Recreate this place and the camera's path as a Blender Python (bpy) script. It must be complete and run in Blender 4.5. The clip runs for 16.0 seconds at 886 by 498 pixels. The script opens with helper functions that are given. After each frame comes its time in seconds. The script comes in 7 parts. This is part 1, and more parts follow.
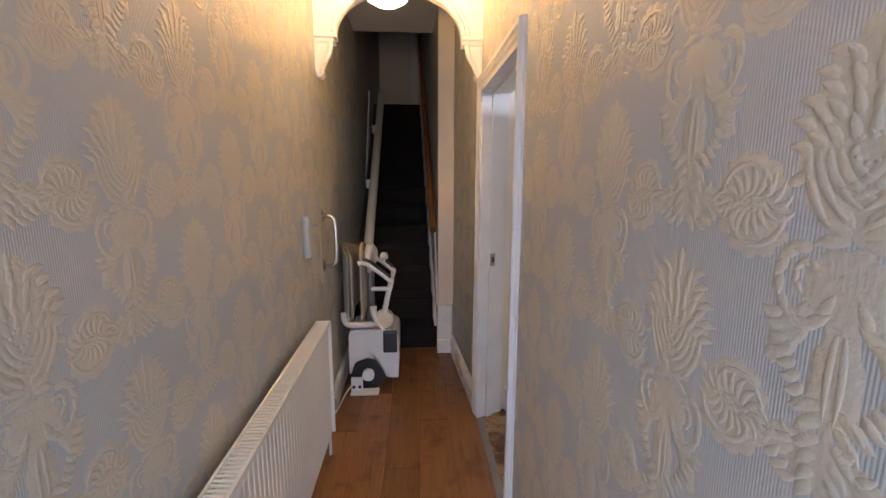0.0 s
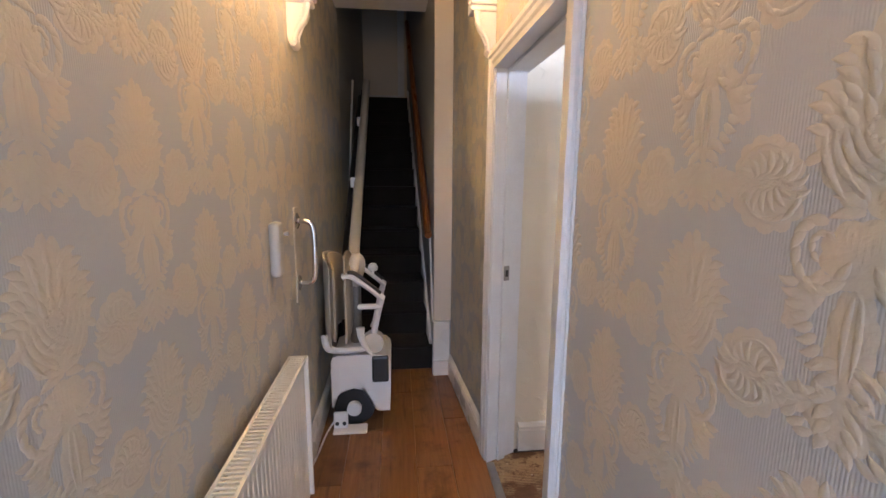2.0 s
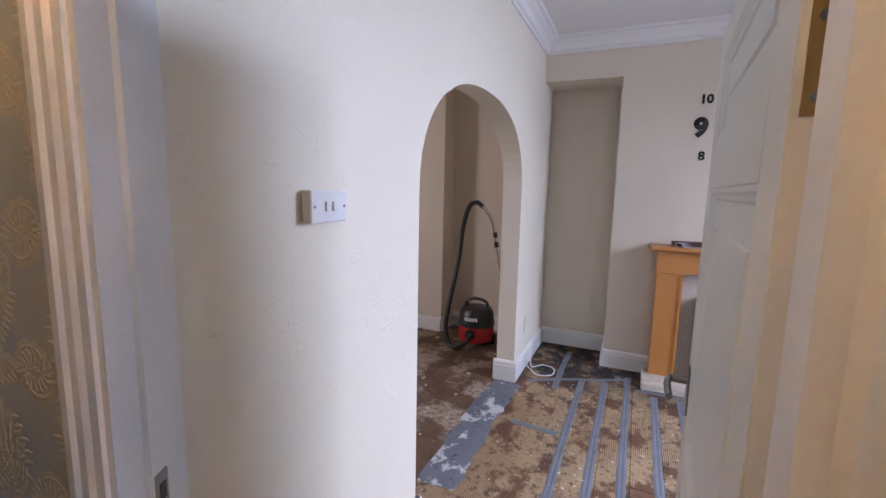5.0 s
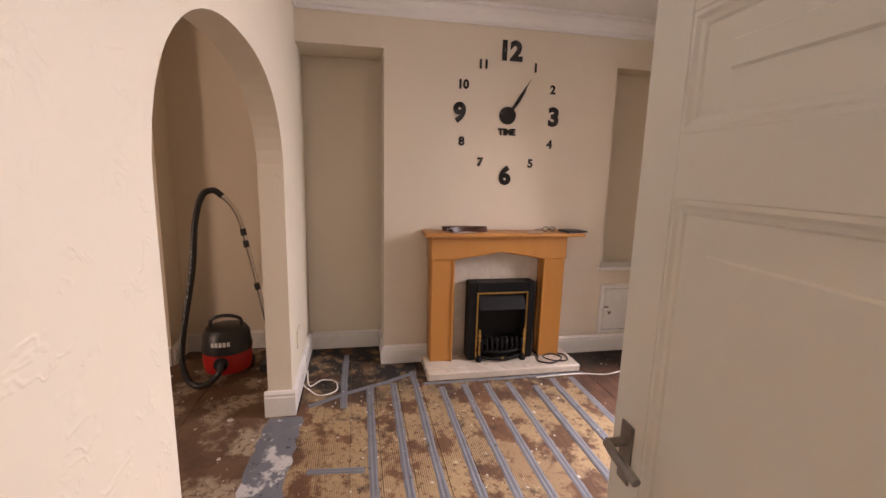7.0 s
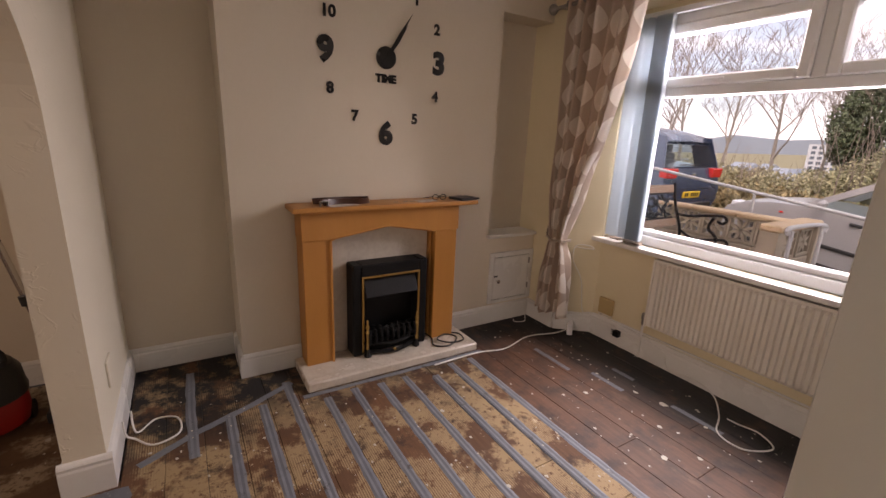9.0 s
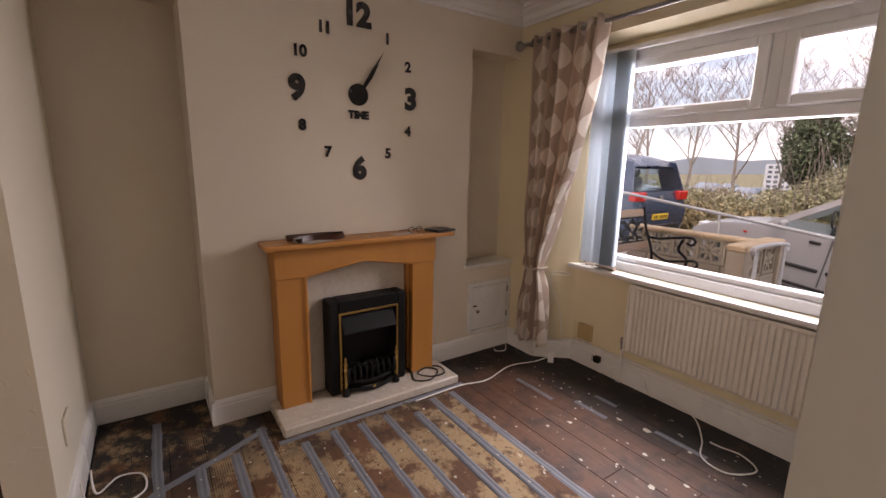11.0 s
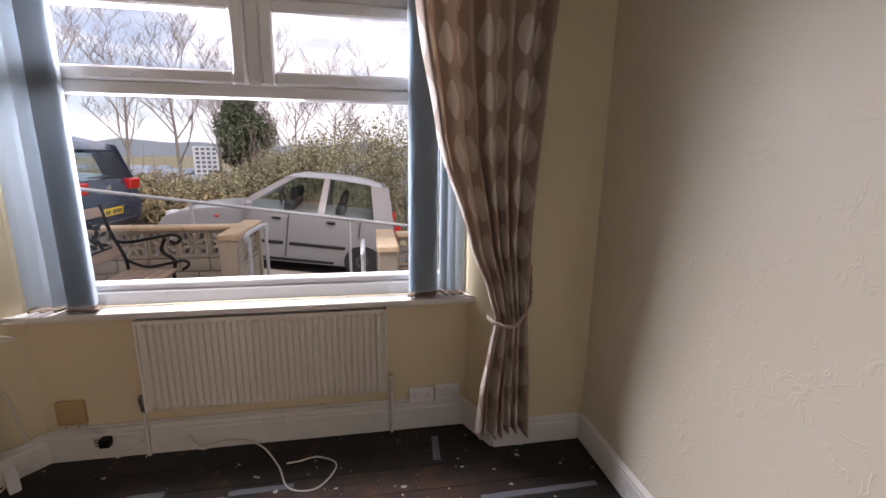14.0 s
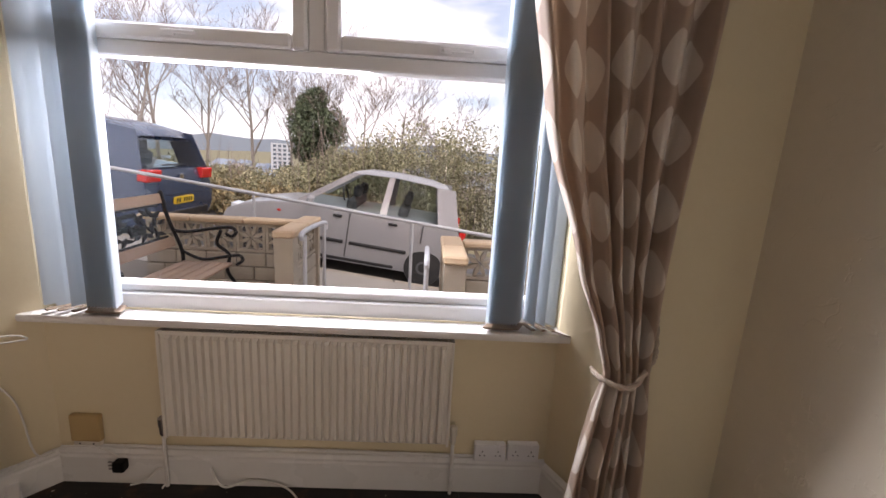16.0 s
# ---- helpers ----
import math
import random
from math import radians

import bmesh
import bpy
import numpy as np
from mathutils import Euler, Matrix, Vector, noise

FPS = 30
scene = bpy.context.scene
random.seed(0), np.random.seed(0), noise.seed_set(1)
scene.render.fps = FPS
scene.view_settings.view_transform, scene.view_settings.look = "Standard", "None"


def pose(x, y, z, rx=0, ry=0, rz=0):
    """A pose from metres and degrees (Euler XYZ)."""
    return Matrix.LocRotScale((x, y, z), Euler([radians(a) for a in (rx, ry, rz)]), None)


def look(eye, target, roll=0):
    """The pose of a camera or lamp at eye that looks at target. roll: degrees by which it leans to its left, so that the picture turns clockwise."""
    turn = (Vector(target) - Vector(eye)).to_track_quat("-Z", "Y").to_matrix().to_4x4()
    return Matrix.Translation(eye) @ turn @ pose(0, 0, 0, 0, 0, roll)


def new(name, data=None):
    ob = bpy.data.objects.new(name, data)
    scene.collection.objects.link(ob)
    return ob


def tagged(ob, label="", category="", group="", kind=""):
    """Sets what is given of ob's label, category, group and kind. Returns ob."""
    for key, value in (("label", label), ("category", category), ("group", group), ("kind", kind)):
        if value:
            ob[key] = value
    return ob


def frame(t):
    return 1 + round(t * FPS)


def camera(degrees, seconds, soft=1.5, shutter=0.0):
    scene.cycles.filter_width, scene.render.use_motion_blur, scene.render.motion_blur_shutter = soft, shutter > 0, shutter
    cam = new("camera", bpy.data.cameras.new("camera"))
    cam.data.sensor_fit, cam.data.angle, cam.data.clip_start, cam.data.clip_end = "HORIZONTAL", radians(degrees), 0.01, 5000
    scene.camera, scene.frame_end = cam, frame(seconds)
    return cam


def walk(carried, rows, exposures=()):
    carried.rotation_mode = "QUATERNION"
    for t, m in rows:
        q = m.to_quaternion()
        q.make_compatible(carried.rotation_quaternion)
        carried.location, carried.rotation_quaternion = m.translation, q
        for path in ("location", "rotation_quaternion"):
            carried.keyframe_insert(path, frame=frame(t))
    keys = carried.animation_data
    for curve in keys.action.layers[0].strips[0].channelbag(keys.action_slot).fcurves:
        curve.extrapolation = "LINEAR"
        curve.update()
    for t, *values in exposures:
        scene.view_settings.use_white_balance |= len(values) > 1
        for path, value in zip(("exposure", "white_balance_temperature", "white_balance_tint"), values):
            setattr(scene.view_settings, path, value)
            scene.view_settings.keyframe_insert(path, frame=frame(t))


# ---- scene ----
cam = camera(91.5, 16.0)
PATH = [
    (0, (0.326, 0.378, 1.468), (0.456, 2.345, 1.131), 0.2),
    (0.5, (0.309, 0.393, 1.473), (0.446, 2.366, 1.175), 0.5),
    (1, (0.257, 0.434, 1.472), (0.415, 2.404, 1.17), 0.3),
    (1.5, (0.235, 0.556, 1.446), (0.418, 2.523, 1.133), 0.5),
    (2, (0.256, 0.836, 1.444), (0.467, 2.797, 1.11), 0.4),
    (2.5, (0.259, 1.09, 1.446), (0.577, 3.031, 1.084), 0.4),
    (3, (0.239, 1.348, 1.508), (0.878, 3.208, 1.143), 0.3),
    (3.5, (0.26, 1.548, 1.526), (1.165, 3.293, 1.158), 0.2),
    (4, (0.283, 1.741, 1.530), (1.470, 3.322, 1.230), 0.6),
    (4.5, (0.314, 1.904, 1.523), (1.844, 3.160, 1.238), 1.7),
    (4.8, (0.336, 2.014, 1.52), (2.049, 3.009, 1.241), 1.5),
    (5, (0.340, 2.085, 1.522), (2.151, 2.892, 1.246), 1.2),
    (5.2, (0.358, 2.149, 1.52), (2.214, 2.82, 1.238), 1.1),
    (7.3, (0.988, 2.477, 1.591), (2.886, 1.964, 1.224), 1.5),
    (7.5, (1.063, 2.478, 1.602), (2.938, 1.897, 1.22), 1.5),
    (8, (1.28, 2.461, 1.578), (3.104, 1.757, 1.156), 1.7),
    (8.5, (1.446, 2.47, 1.549), (3.204, 1.635, 1.093), 2.2),
    (9, (1.502, 2.493, 1.562), (3.153, 1.485, 1.052), 2.4),
    (9.5, (1.487, 2.489, 1.589), (3.088, 1.4, 1.089), 1.9),
    (9.7, (1.481, 2.478, 1.615), (3.094, 1.392, 1.148), 1.3),
    (11.8, (1.628, 2.476, 1.556), (3.22, 1.307, 1.247), 0.6),
    (12, (1.692, 2.434, 1.546), (3.19, 1.149, 1.224), 1.0),
    (12.5, (1.838, 2.303, 1.556), (2.91, 0.655, 1.193), 2.1),
    (13, (1.935, 2.174, 1.559), (2.404, 0.27, 1.166), 2.6),
    (13.5, (2.017, 2.048, 1.595), (1.957, 0.093, 1.176), 1.4),
    (14, (2.057, 1.956, 1.613), (1.715, 0.032, 1.185), 0.7),
    (14.5, (2.041, 1.843, 1.605), (1.674, -0.078, 1.185), 0.5),
    (15, (2.059, 1.703, 1.584), (1.868, -0.244, 1.167), -0.3),
    (15.5, (2.111, 1.532, 1.571), (1.97, -0.424, 1.174), 2.1),
    (16, (2.113, 1.427, 1.553), (2.033, -0.529, 1.14), 3.3),
]
EXPOSURES = [(0.0, 2.2, 5900, 22), (1.5, 2.3, 5850, 22), (2.5, 2.5, 5750, 22), (3.0, 2.25, 5900, 24), (3.5, 2.05, 5450, 24), (4.0, 1.75, 5450, 25),
             (4.5, 1.7, 5400, 25), (5.0, 1.75, 5400, 25), (7.3, 1.75, 7800, 34), (8.0, 1.9, 7900, 34), (8.5, 1.5, 7750, 32),
             (9.0, 1.0, 7600, 31), (9.7, 0.9, 7600, 31), (11.8, 0.95, 7250, 29), (12.4, 1.0, 7200, 29), (13.0, 1.2, 7000, 28), (13.5, 0.95, 6900, 26), (14.0, 0.7, 6800, 25),
             (15.0, 0.75, 6950, 25), (16.0, 0.9, 7000, 25)]
walk(cam, [(t, look(eye, target, roll)) for t, eye, target, roll in PATH], EXPOSURES)

# ---- world, sun and lamps ----
world = bpy.data.worlds.new("overcast_sky")
scene.world = world
world.use_nodes = True
wn = world.node_tree.nodes
sky = wn.new("ShaderNodeTexSky")
sky.sky_type, sky.sun_disc = "NISHITA", False
sky.sun_elevation, sky.sun_rotation, sky.dust_density = radians(51), radians(-39), 0.6
wn["Background"].inputs["Strength"].default_value = 0.15
cloud_at, cloud_map = wn.new("ShaderNodeTexCoord"), wn.new("ShaderNodeMapping")
cloud_map.inputs["Scale"].default_value = (1.0, 1.0, 3.2)
cloud, cloud_cut, cloud_mix = wn.new("ShaderNodeTexNoise"), wn.new("ShaderNodeMapRange"), wn.new("ShaderNodeMix")
cloud.inputs["Scale"].default_value, cloud.inputs["Detail"].default_value = 3.2, 6
cloud_cut.inputs["From Min"].default_value, cloud_cut.inputs["From Max"].default_value = 0.40, 0.60
cloud_mix.data_type = "RGBA"
cloud_mix.inputs["B"].default_value = (5.6, 5.8, 6.1, 1)
haze_mix = wn.new("ShaderNodeMix")
haze_mix.data_type = "RGBA"
haze_mix.inputs["Factor"].default_value = 0.75
haze_mix.inputs["B"].default_value = (2.5, 2.9, 3.5, 1)
for a, b in ((cloud_at.outputs["Generated"], cloud_map.inputs[0]), (cloud_map.outputs[0], cloud.inputs["Vector"]), (cloud.outputs["Fac"], cloud_cut.inputs["Value"]),
             (sky.outputs[0], haze_mix.inputs["A"]), (haze_mix.outputs["Result"], cloud_mix.inputs["A"]),
             (cloud_cut.outputs[0], cloud_mix.inputs["Factor"]), (cloud_mix.outputs["Result"], wn["Background"].inputs["Color"])):
    world.node_tree.links.new(a, b)

sun = new("sun", bpy.data.lights.new("sun", "SUN"))
sun.data.energy, sun.data.angle, sun.data.color = 1.5, radians(25), (1.0, 0.96, 0.90)
sun.matrix_world = look((0, 0, 10), (4.0, -5.0, 2.0))


def area(name, eye, target, sx, sy, power, color):
    lamp = new(name, bpy.data.lights.new(name, "AREA"))
    lamp.data.shape, lamp.data.size, lamp.data.size_y = "RECTANGLE", sx, sy
    lamp.data.energy, lamp.data.color = power, color
    lamp.matrix_world = look(eye, target)
    return lamp


# daylight through the bay window and the open front door
area("window_daylight", (3.02, -1.10, 2.18), (1.50, 1.95, 0.85), 1.30, 1.10, 100, (0.86, 0.93, 1.0))
area("front_door_daylight", (0.25, -0.75, 1.3), (0.25, 3.0, 1.1), 0.8, 1.9, 4.1, (0.66, 0.83, 1.0))
# unseen warm fill lamp, added to light the back room and its alcove
area("back_room_fill", (1.4, 6.69, 1.5), (2.6, 1.2, 0.8), 0.85, 1.15, 17, (1.0, 0.86, 0.70))
hall_bulb = new("hall_bulb", bpy.data.lights.new("hall_bulb", "POINT"))
hall_bulb.data.energy, hall_bulb.data.color, hall_bulb.data.shadow_soft_size = 18, (1.0, 0.62, 0.23), 0.08
hall_bulb.location = (0.21, 2.42, 2.25)

# ---- helpers for meshes ----
def bm_box(bm, x0, x1, y0, y1, z0, z1, bevel=0.0, seg=1):
    """A box between two corners, with its edges bevelled."""
    geo = bmesh.ops.create_cube(bm, size=1.0)["verts"]
    for v in geo:
        v.co = Vector(((x0 + x1) / 2 + v.co.x * (x1 - x0), (y0 + y1) / 2 + v.co.y * (y1 - y0), (z0 + z1) / 2 + v.co.z * (z1 - z0)))
    if bevel:
        edges = list({e for v in geo for e in v.link_edges})
        bmesh.ops.bevel(bm, geom=edges, offset=bevel, segments=seg, affect="EDGES", profile=0.6)
    return bm


def box(x0, x1, y0, y1, z0, z1, bevel=0.0, seg=1):
    return bm_box(bmesh.new(), x0, x1, y0, y1, z0, z1, bevel, seg)


def boxes(*rows, bevel=0.0):
    bm = bmesh.new()
    for r in rows:
        bm_box(bm, *r, bevel=bevel)
    return bm


def obj(name, bm, material, smooth=False):
    me = bpy.data.meshes.new(name)
    bmesh.ops.recalc_face_normals(bm, faces=bm.faces)
    bm.to_mesh(me)
    bm.free()
    me.materials.append(material)
    if smooth:
        me.polygons.foreach_set("use_smooth", [True] * len(me.polygons))
        me.set_sharp_from_angle(angle=radians(38))
    return new(name, me)


def part(name, bm, material, parent, label="", smooth=False):
    """Links a bmesh as one mesh object under a thing or a part."""
    ob = obj(name, bm, material, smooth)
    ob.parent = parent
    return tagged(ob, label)


def thing(name, label, category, group="", at=(0, 0, 0), turn=0.0):
    ob = new(name)
    ob.empty_display_size = 0.05
    ob.matrix_basis = pose(*at, 0, 0, turn)
    return tagged(ob, label, category, group)


def structure(name, bm, material, label="", smooth=False):
    return tagged(obj(name, bm, material, smooth), label, kind="structure")


def sweep(points, radius, sides=8, cap=True, bm=None, scale_z=1.0):
    """A tube along points; radius is a number or one number a point."""
    bm = bm or bmesh.new()
    pts = [Vector(p) for p in points]
    rings, side = [], None
    for i, p in enumerate(pts):
        d = (pts[min(i + 1, len(pts) - 1)] - pts[max(i - 1, 0)]).normalized()
        if side is None:
            side = d.cross(Vector((0, 0, 1)) if abs(d.z) < 0.9 else Vector((1, 0, 0))).normalized()
        side = (side - d * side.dot(d)).normalized()
        up = side.cross(d)
        r = radius[i] if isinstance(radius, (list, tuple)) else radius
        rings.append([bm.verts.new(p + (side * math.cos(a) + up * math.sin(a) * scale_z) * r) for a in (2 * math.pi * k / sides for k in range(sides))])
    for a, b in zip(rings, rings[1:]):
        for k in range(sides):
            bm.faces.new((a[k], a[(k + 1) % sides], b[(k + 1) % sides], b[k]))
    if cap:
        bm.faces.new(rings[0][::-1])
        bm.faces.new(rings[-1])
    return bm


def spline(points, n=6):
    """A smooth line through the points (Catmull-Rom)."""
    p = [Vector(q) for q in points]
    out = []
    for i in range(len(p) - 1):
        a, b, c, d = p[max(i - 1, 0)], p[i], p[i + 1], p[min(i + 2, len(p) - 1)]
        for k in range(n):
            t = k / n
            out.append(0.5 * ((2 * b) + (c - a) * t + (2 * a - 5 * b + 4 * c - d) * t * t + (3 * b - a - 3 * c + d) * t ** 3))
    return out + [p[-1]]


def prism(outline, axis, d0, d1, bevel=0.0, bm=None):
    """An outline in a plane, extruded along axis from d0 to d1. axis x takes (y, z), y takes (x, z), z takes (x, y)."""
    bm = bm or bmesh.new()

    def at(a, b, d):
        return {"x": (d, a, b), "y": (a, d, b), "z": (a, b, d)}[axis]
    lo = [bm.verts.new(at(a, b, d0)) for a, b in outline]
    hi = [bm.verts.new(at(a, b, d1)) for a, b in outline]
    n = len(outline)
    faces = [bm.faces.new(lo), bm.faces.new(hi[::-1])]
    for i in range(n):
        faces.append(bm.faces.new((lo[i], hi[i], hi[(i + 1) % n], lo[(i + 1) % n])))
    if bevel:
        edges = [e for f in faces[:2] for e in f.edges]
        bmesh.ops.bevel(bm, geom=edges, offset=bevel, segments=2, affect="EDGES", profile=0.6)
    return bm


def lathe(profile, sides=24, at=(0, 0, 0), axis="z", bm=None):
    """Turns (radius, height) pairs about an axis through at."""
    bm = bm or bmesh.new()
    rings = []
    for r, h in profile:
        ring = []
        for k in range(sides):
            a = 2 * math.pi * k / sides
            u, v = max(r, 1e-4) * math.cos(a), max(r, 1e-4) * math.sin(a)
            p = {"z": (u, v, h), "x": (h, u, v), "y": (u, h, v)}[axis]
            ring.append(bm.verts.new(Vector(p) + Vector(at)))
        rings.append(ring)
    for a, b in zip(rings, rings[1:]):
        for k in range(sides):
            bm.faces.new((a[k], a[(k + 1) % sides], b[(k + 1) % sides], b[k]))
    bm.faces.new(rings[0][::-1])
    bm.faces.new(rings[-1])
    return bm


def profile_run(profile, a, b, out, bm=None):
    """A moulding: profile of (out, up) pairs swept from a to b; out is the way it stands off the wall."""
    bm = bm or bmesh.new()
    a, b, o = Vector(a), Vector(b), Vector(out)
    r0 = [bm.verts.new(a + o * p + Vector((0, 0, q))) for p, q in profile]
    r1 = [bm.verts.new(b + o * p + Vector((0, 0, q))) for p, q in profile]
    for i in range(len(profile) - 1):
        bm.faces.new((r0[i], r0[i + 1], r1[i + 1], r1[i]))
    bm.faces.new(r0)
    bm.faces.new(r1[::-1])
    return bm


# ---- materials ----
def link(nt, a, b):
    nt.links.new(a, b)


def surf(name, base, rough=0.6, other=None, big=2.0, fine=60.0, amount=0.5, bump=0.15, depth=0.002, metal=0.0, stretch=(1, 1, 1), coat=0.0, sheen=0.0, per_piece=0.0):
    """A surface of two colours mixed at two scales, with relief of that depth."""
    m = bpy.data.materials.new(name)
    m.use_nodes = True
    nt, n = m.node_tree, m.node_tree.nodes
    bsdf = n["Principled BSDF"]
    co = n.new("ShaderNodeTexCoord")
    mp = n.new("ShaderNodeMapping")
    mp.inputs["Scale"].default_value = stretch
    link(nt, co.outputs["Object"], mp.inputs[0])
    a, b = n.new("ShaderNodeTexNoise"), n.new("ShaderNodeTexNoise")
    a.inputs["Scale"].default_value, a.inputs["Detail"].default_value = big, 5
    b.inputs["Scale"].default_value, b.inputs["Detail"].default_value = fine, 4
    for t in (a, b):
        link(nt, mp.outputs[0], t.inputs["Vector"])
    add = n.new("ShaderNodeMath")
    add.operation = "MULTIPLY_ADD"
    add.inputs[1].default_value = 0.45
    link(nt, b.outputs["Fac"], add.inputs[0])
    link(nt, a.outputs["Fac"], add.inputs[2])
    ramp = n.new("ShaderNodeMapRange")
    ramp.inputs["From Min"].default_value, ramp.inputs["From Max"].default_value = 0.45, 1.0
    ramp.inputs["To Max"].default_value = amount
    link(nt, add.outputs[0], ramp.inputs["Value"])
    mix = n.new("ShaderNodeMix")
    mix.data_type = "RGBA"
    mix.inputs["A"].default_value = (*base, 1)
    mix.inputs["B"].default_value = (*(other or [c * 0.7 for c in base]), 1)
    link(nt, ramp.outputs[0], mix.inputs["Factor"])
    out = mix.outputs["Result"]
    if per_piece:
        info, hsv, mr = n.new("ShaderNodeObjectInfo"), n.new("ShaderNodeHueSaturation"), n.new("ShaderNodeMapRange")
        mr.inputs["To Min"].default_value, mr.inputs["To Max"].default_value = 1 - per_piece, 1 + per_piece
        link(nt, info.outputs["Random"], mr.inputs["Value"])
        link(nt, mr.outputs[0], hsv.inputs["Value"])
        link(nt, out, hsv.inputs["Color"])
        out = hsv.outputs[0]
    link(nt, out, bsdf.inputs["Base Color"])
    bsdf.inputs["Metallic"].default_value = metal
    bsdf.inputs["Coat Weight"].default_value = coat
    bsdf.inputs["Sheen Weight"].default_value = sheen
    rr = n.new("ShaderNodeMapRange")
    rr.inputs["To Min"].default_value, rr.inputs["To Max"].default_value = max(rough - 0.1, 0.02), min(rough + 0.12, 1)
    link(nt, a.outputs["Fac"], rr.inputs["Value"])
    link(nt, rr.outputs[0], bsdf.inputs["Roughness"])
    if bump:
        bp = n.new("ShaderNodeBump")
        bp.inputs["Strength"].default_value, bp.inputs["Distance"].default_value = bump, depth
        link(nt, b.outputs["Fac"], bp.inputs["Height"])
        link(nt, bp.outputs[0], bsdf.inputs["Normal"])
    return m


def get(m, kind):
    return next(k for k in m.node_tree.nodes if k.bl_idname == kind)


def plaster(name, base, other):
    """Painted trowelled plaster: broad sweeps with ridges, over a fine grain."""
    m = surf(name, base, 0.5, other, 1.2, 35, 0.35, 0.15, 0.002)
    nt, n = m.node_tree, m.node_tree.nodes
    old = get(m, "ShaderNodeBump")
    co = get(m, "ShaderNodeMapping")
    warp = n.new("ShaderNodeTexNoise")
    warp.inputs["Scale"].default_value, warp.inputs["Detail"].default_value, warp.inputs["Distortion"].default_value = 9, 3, 0.8
    link(nt, co.outputs[0], warp.inputs["Vector"])
    ridge = n.new("ShaderNodeMath")
    ridge.operation = "PINGPONG"
    ridge.inputs[1].default_value = 0.12
    link(nt, warp.outputs["Fac"], ridge.inputs[0])
    cut = n.new("ShaderNodeMapRange")
    cut.interpolation_type = "SMOOTHSTEP"
    cut.inputs["From Min"].default_value, cut.inputs["From Max"].default_value = 0.0, 0.035
    link(nt, ridge.outputs[0], cut.inputs["Value"])
    gate = n.new("ShaderNodeTexNoise")
    gate.inputs["Scale"].default_value, gate.inputs["Detail"].default_value = 8, 3
    link(nt, co.outputs[0], gate.inputs["Vector"])
    g2 = n.new("ShaderNodeMapRange")
    g2.inputs["From Min"].default_value, g2.inputs["From Max"].default_value = 0.50, 0.60
    link(nt, gate.outputs["Fac"], g2.inputs["Value"])
    mul = n.new("ShaderNodeMath")
    mul.operation = "MULTIPLY"
    inv = n.new("ShaderNodeMath")
    inv.operation = "SUBTRACT"
    inv.inputs[0].default_value = 1.0
    link(nt, cut.outputs[0], inv.inputs[1])
    link(nt, inv.outputs[0], mul.inputs[0])
    link(nt, g2.outputs[0], mul.inputs[1])
    bp = n.new("ShaderNodeBump")
    bp.inputs["Strength"].default_value, bp.inputs["Distance"].default_value = 0.32, 0.004
    link(nt, mul.outputs[0], bp.inputs["Height"])
    link(nt, old.outputs[0], bp.inputs["Normal"])
    link(nt, bp.outputs[0], n["Principled BSDF"].inputs["Normal"])
    return m


def glass_mat(name, tint=(1, 1, 1), rough=0.0):
    """Clear thin glass: mostly see-through, with a sheen at grazing angles."""
    m = bpy.data.materials.new(name)
    m.use_nodes = True
    nt, n = m.node_tree, m.node_tree.nodes
    n.remove(n["Principled BSDF"])
    tr, gl, mx, fr = n.new("ShaderNodeBsdfTransparent"), n.new("ShaderNodeBsdfGlossy"), n.new("ShaderNodeMixShader"), n.new("ShaderNodeFresnel")
    tr.inputs[0].default_value = (*tint, 1)
    gl.inputs["Roughness"].default_value = rough
    fr.inputs["IOR"].default_value = 1.25
    link(nt, fr.outputs[0], mx.inputs[0])
    link(nt, tr.outputs[0], mx.inputs[1])
    link(nt, gl.outputs[0], mx.inputs[2])
    link(nt, mx.outputs[0], n["Material Output"].inputs[0])
    return m


def glow(name, color, strength):
    m = surf(name, color, 0.4, None, 2, 40, 0.1, 0)
    b = m.node_tree.nodes["Principled BSDF"]
    b.inputs["Emission Color"].default_value, b.inputs["Emission Strength"].default_value = (*color, 1), strength
    return m


M_trowel = plaster("trowelled_cream_plaster", (0.72, 0.66, 0.54), (0.65, 0.59, 0.47))
M_cream = surf("smooth_cream_plaster", (0.68, 0.60, 0.485), 0.55, (0.61, 0.535, 0.42), 1.5, 45, 0.45, 0.22, 0.0025)
M_butter = surf("pale_yellow_plaster", (0.72, 0.63, 0.435), 0.55, (0.65, 0.56, 0.37), 1.5, 45, 0.45, 0.22, 0.0025)
M_ceil = surf("ceiling_paint", (0.78, 0.76, 0.74), 0.7, (0.70, 0.68, 0.66), 1, 30, 0.3, 0.1)
M_gloss = surf("white_gloss_paint", (0.74, 0.73, 0.70), 0.28, (0.62, 0.60, 0.55), 3, 45, 0.35, 0.12, 0.001)
M_door = surf("cream_white_door_paint", (0.72, 0.70, 0.65), 0.32, (0.68, 0.655, 0.60), 1.2, 45, 0.15, 0.12, 0.001)
M_jamb = surf("chipped_white_paint", (0.70, 0.70, 0.70), 0.35, (0.50, 0.47, 0.44), 7, 90, 0.4, 0.3, 0.002)
M_paper = surf("blue_grey_wallpaper", (0.415, 0.427, 0.432), 0.55, (0.385, 0.388, 0.385), 2.5, 60, 0.5, 0.0)
M_relief = surf("cream_embossed_vinyl", (0.505, 0.465, 0.385), 0.40, (0.46, 0.42, 0.345), 5, 130, 0.5, 0.55, 0.0016)
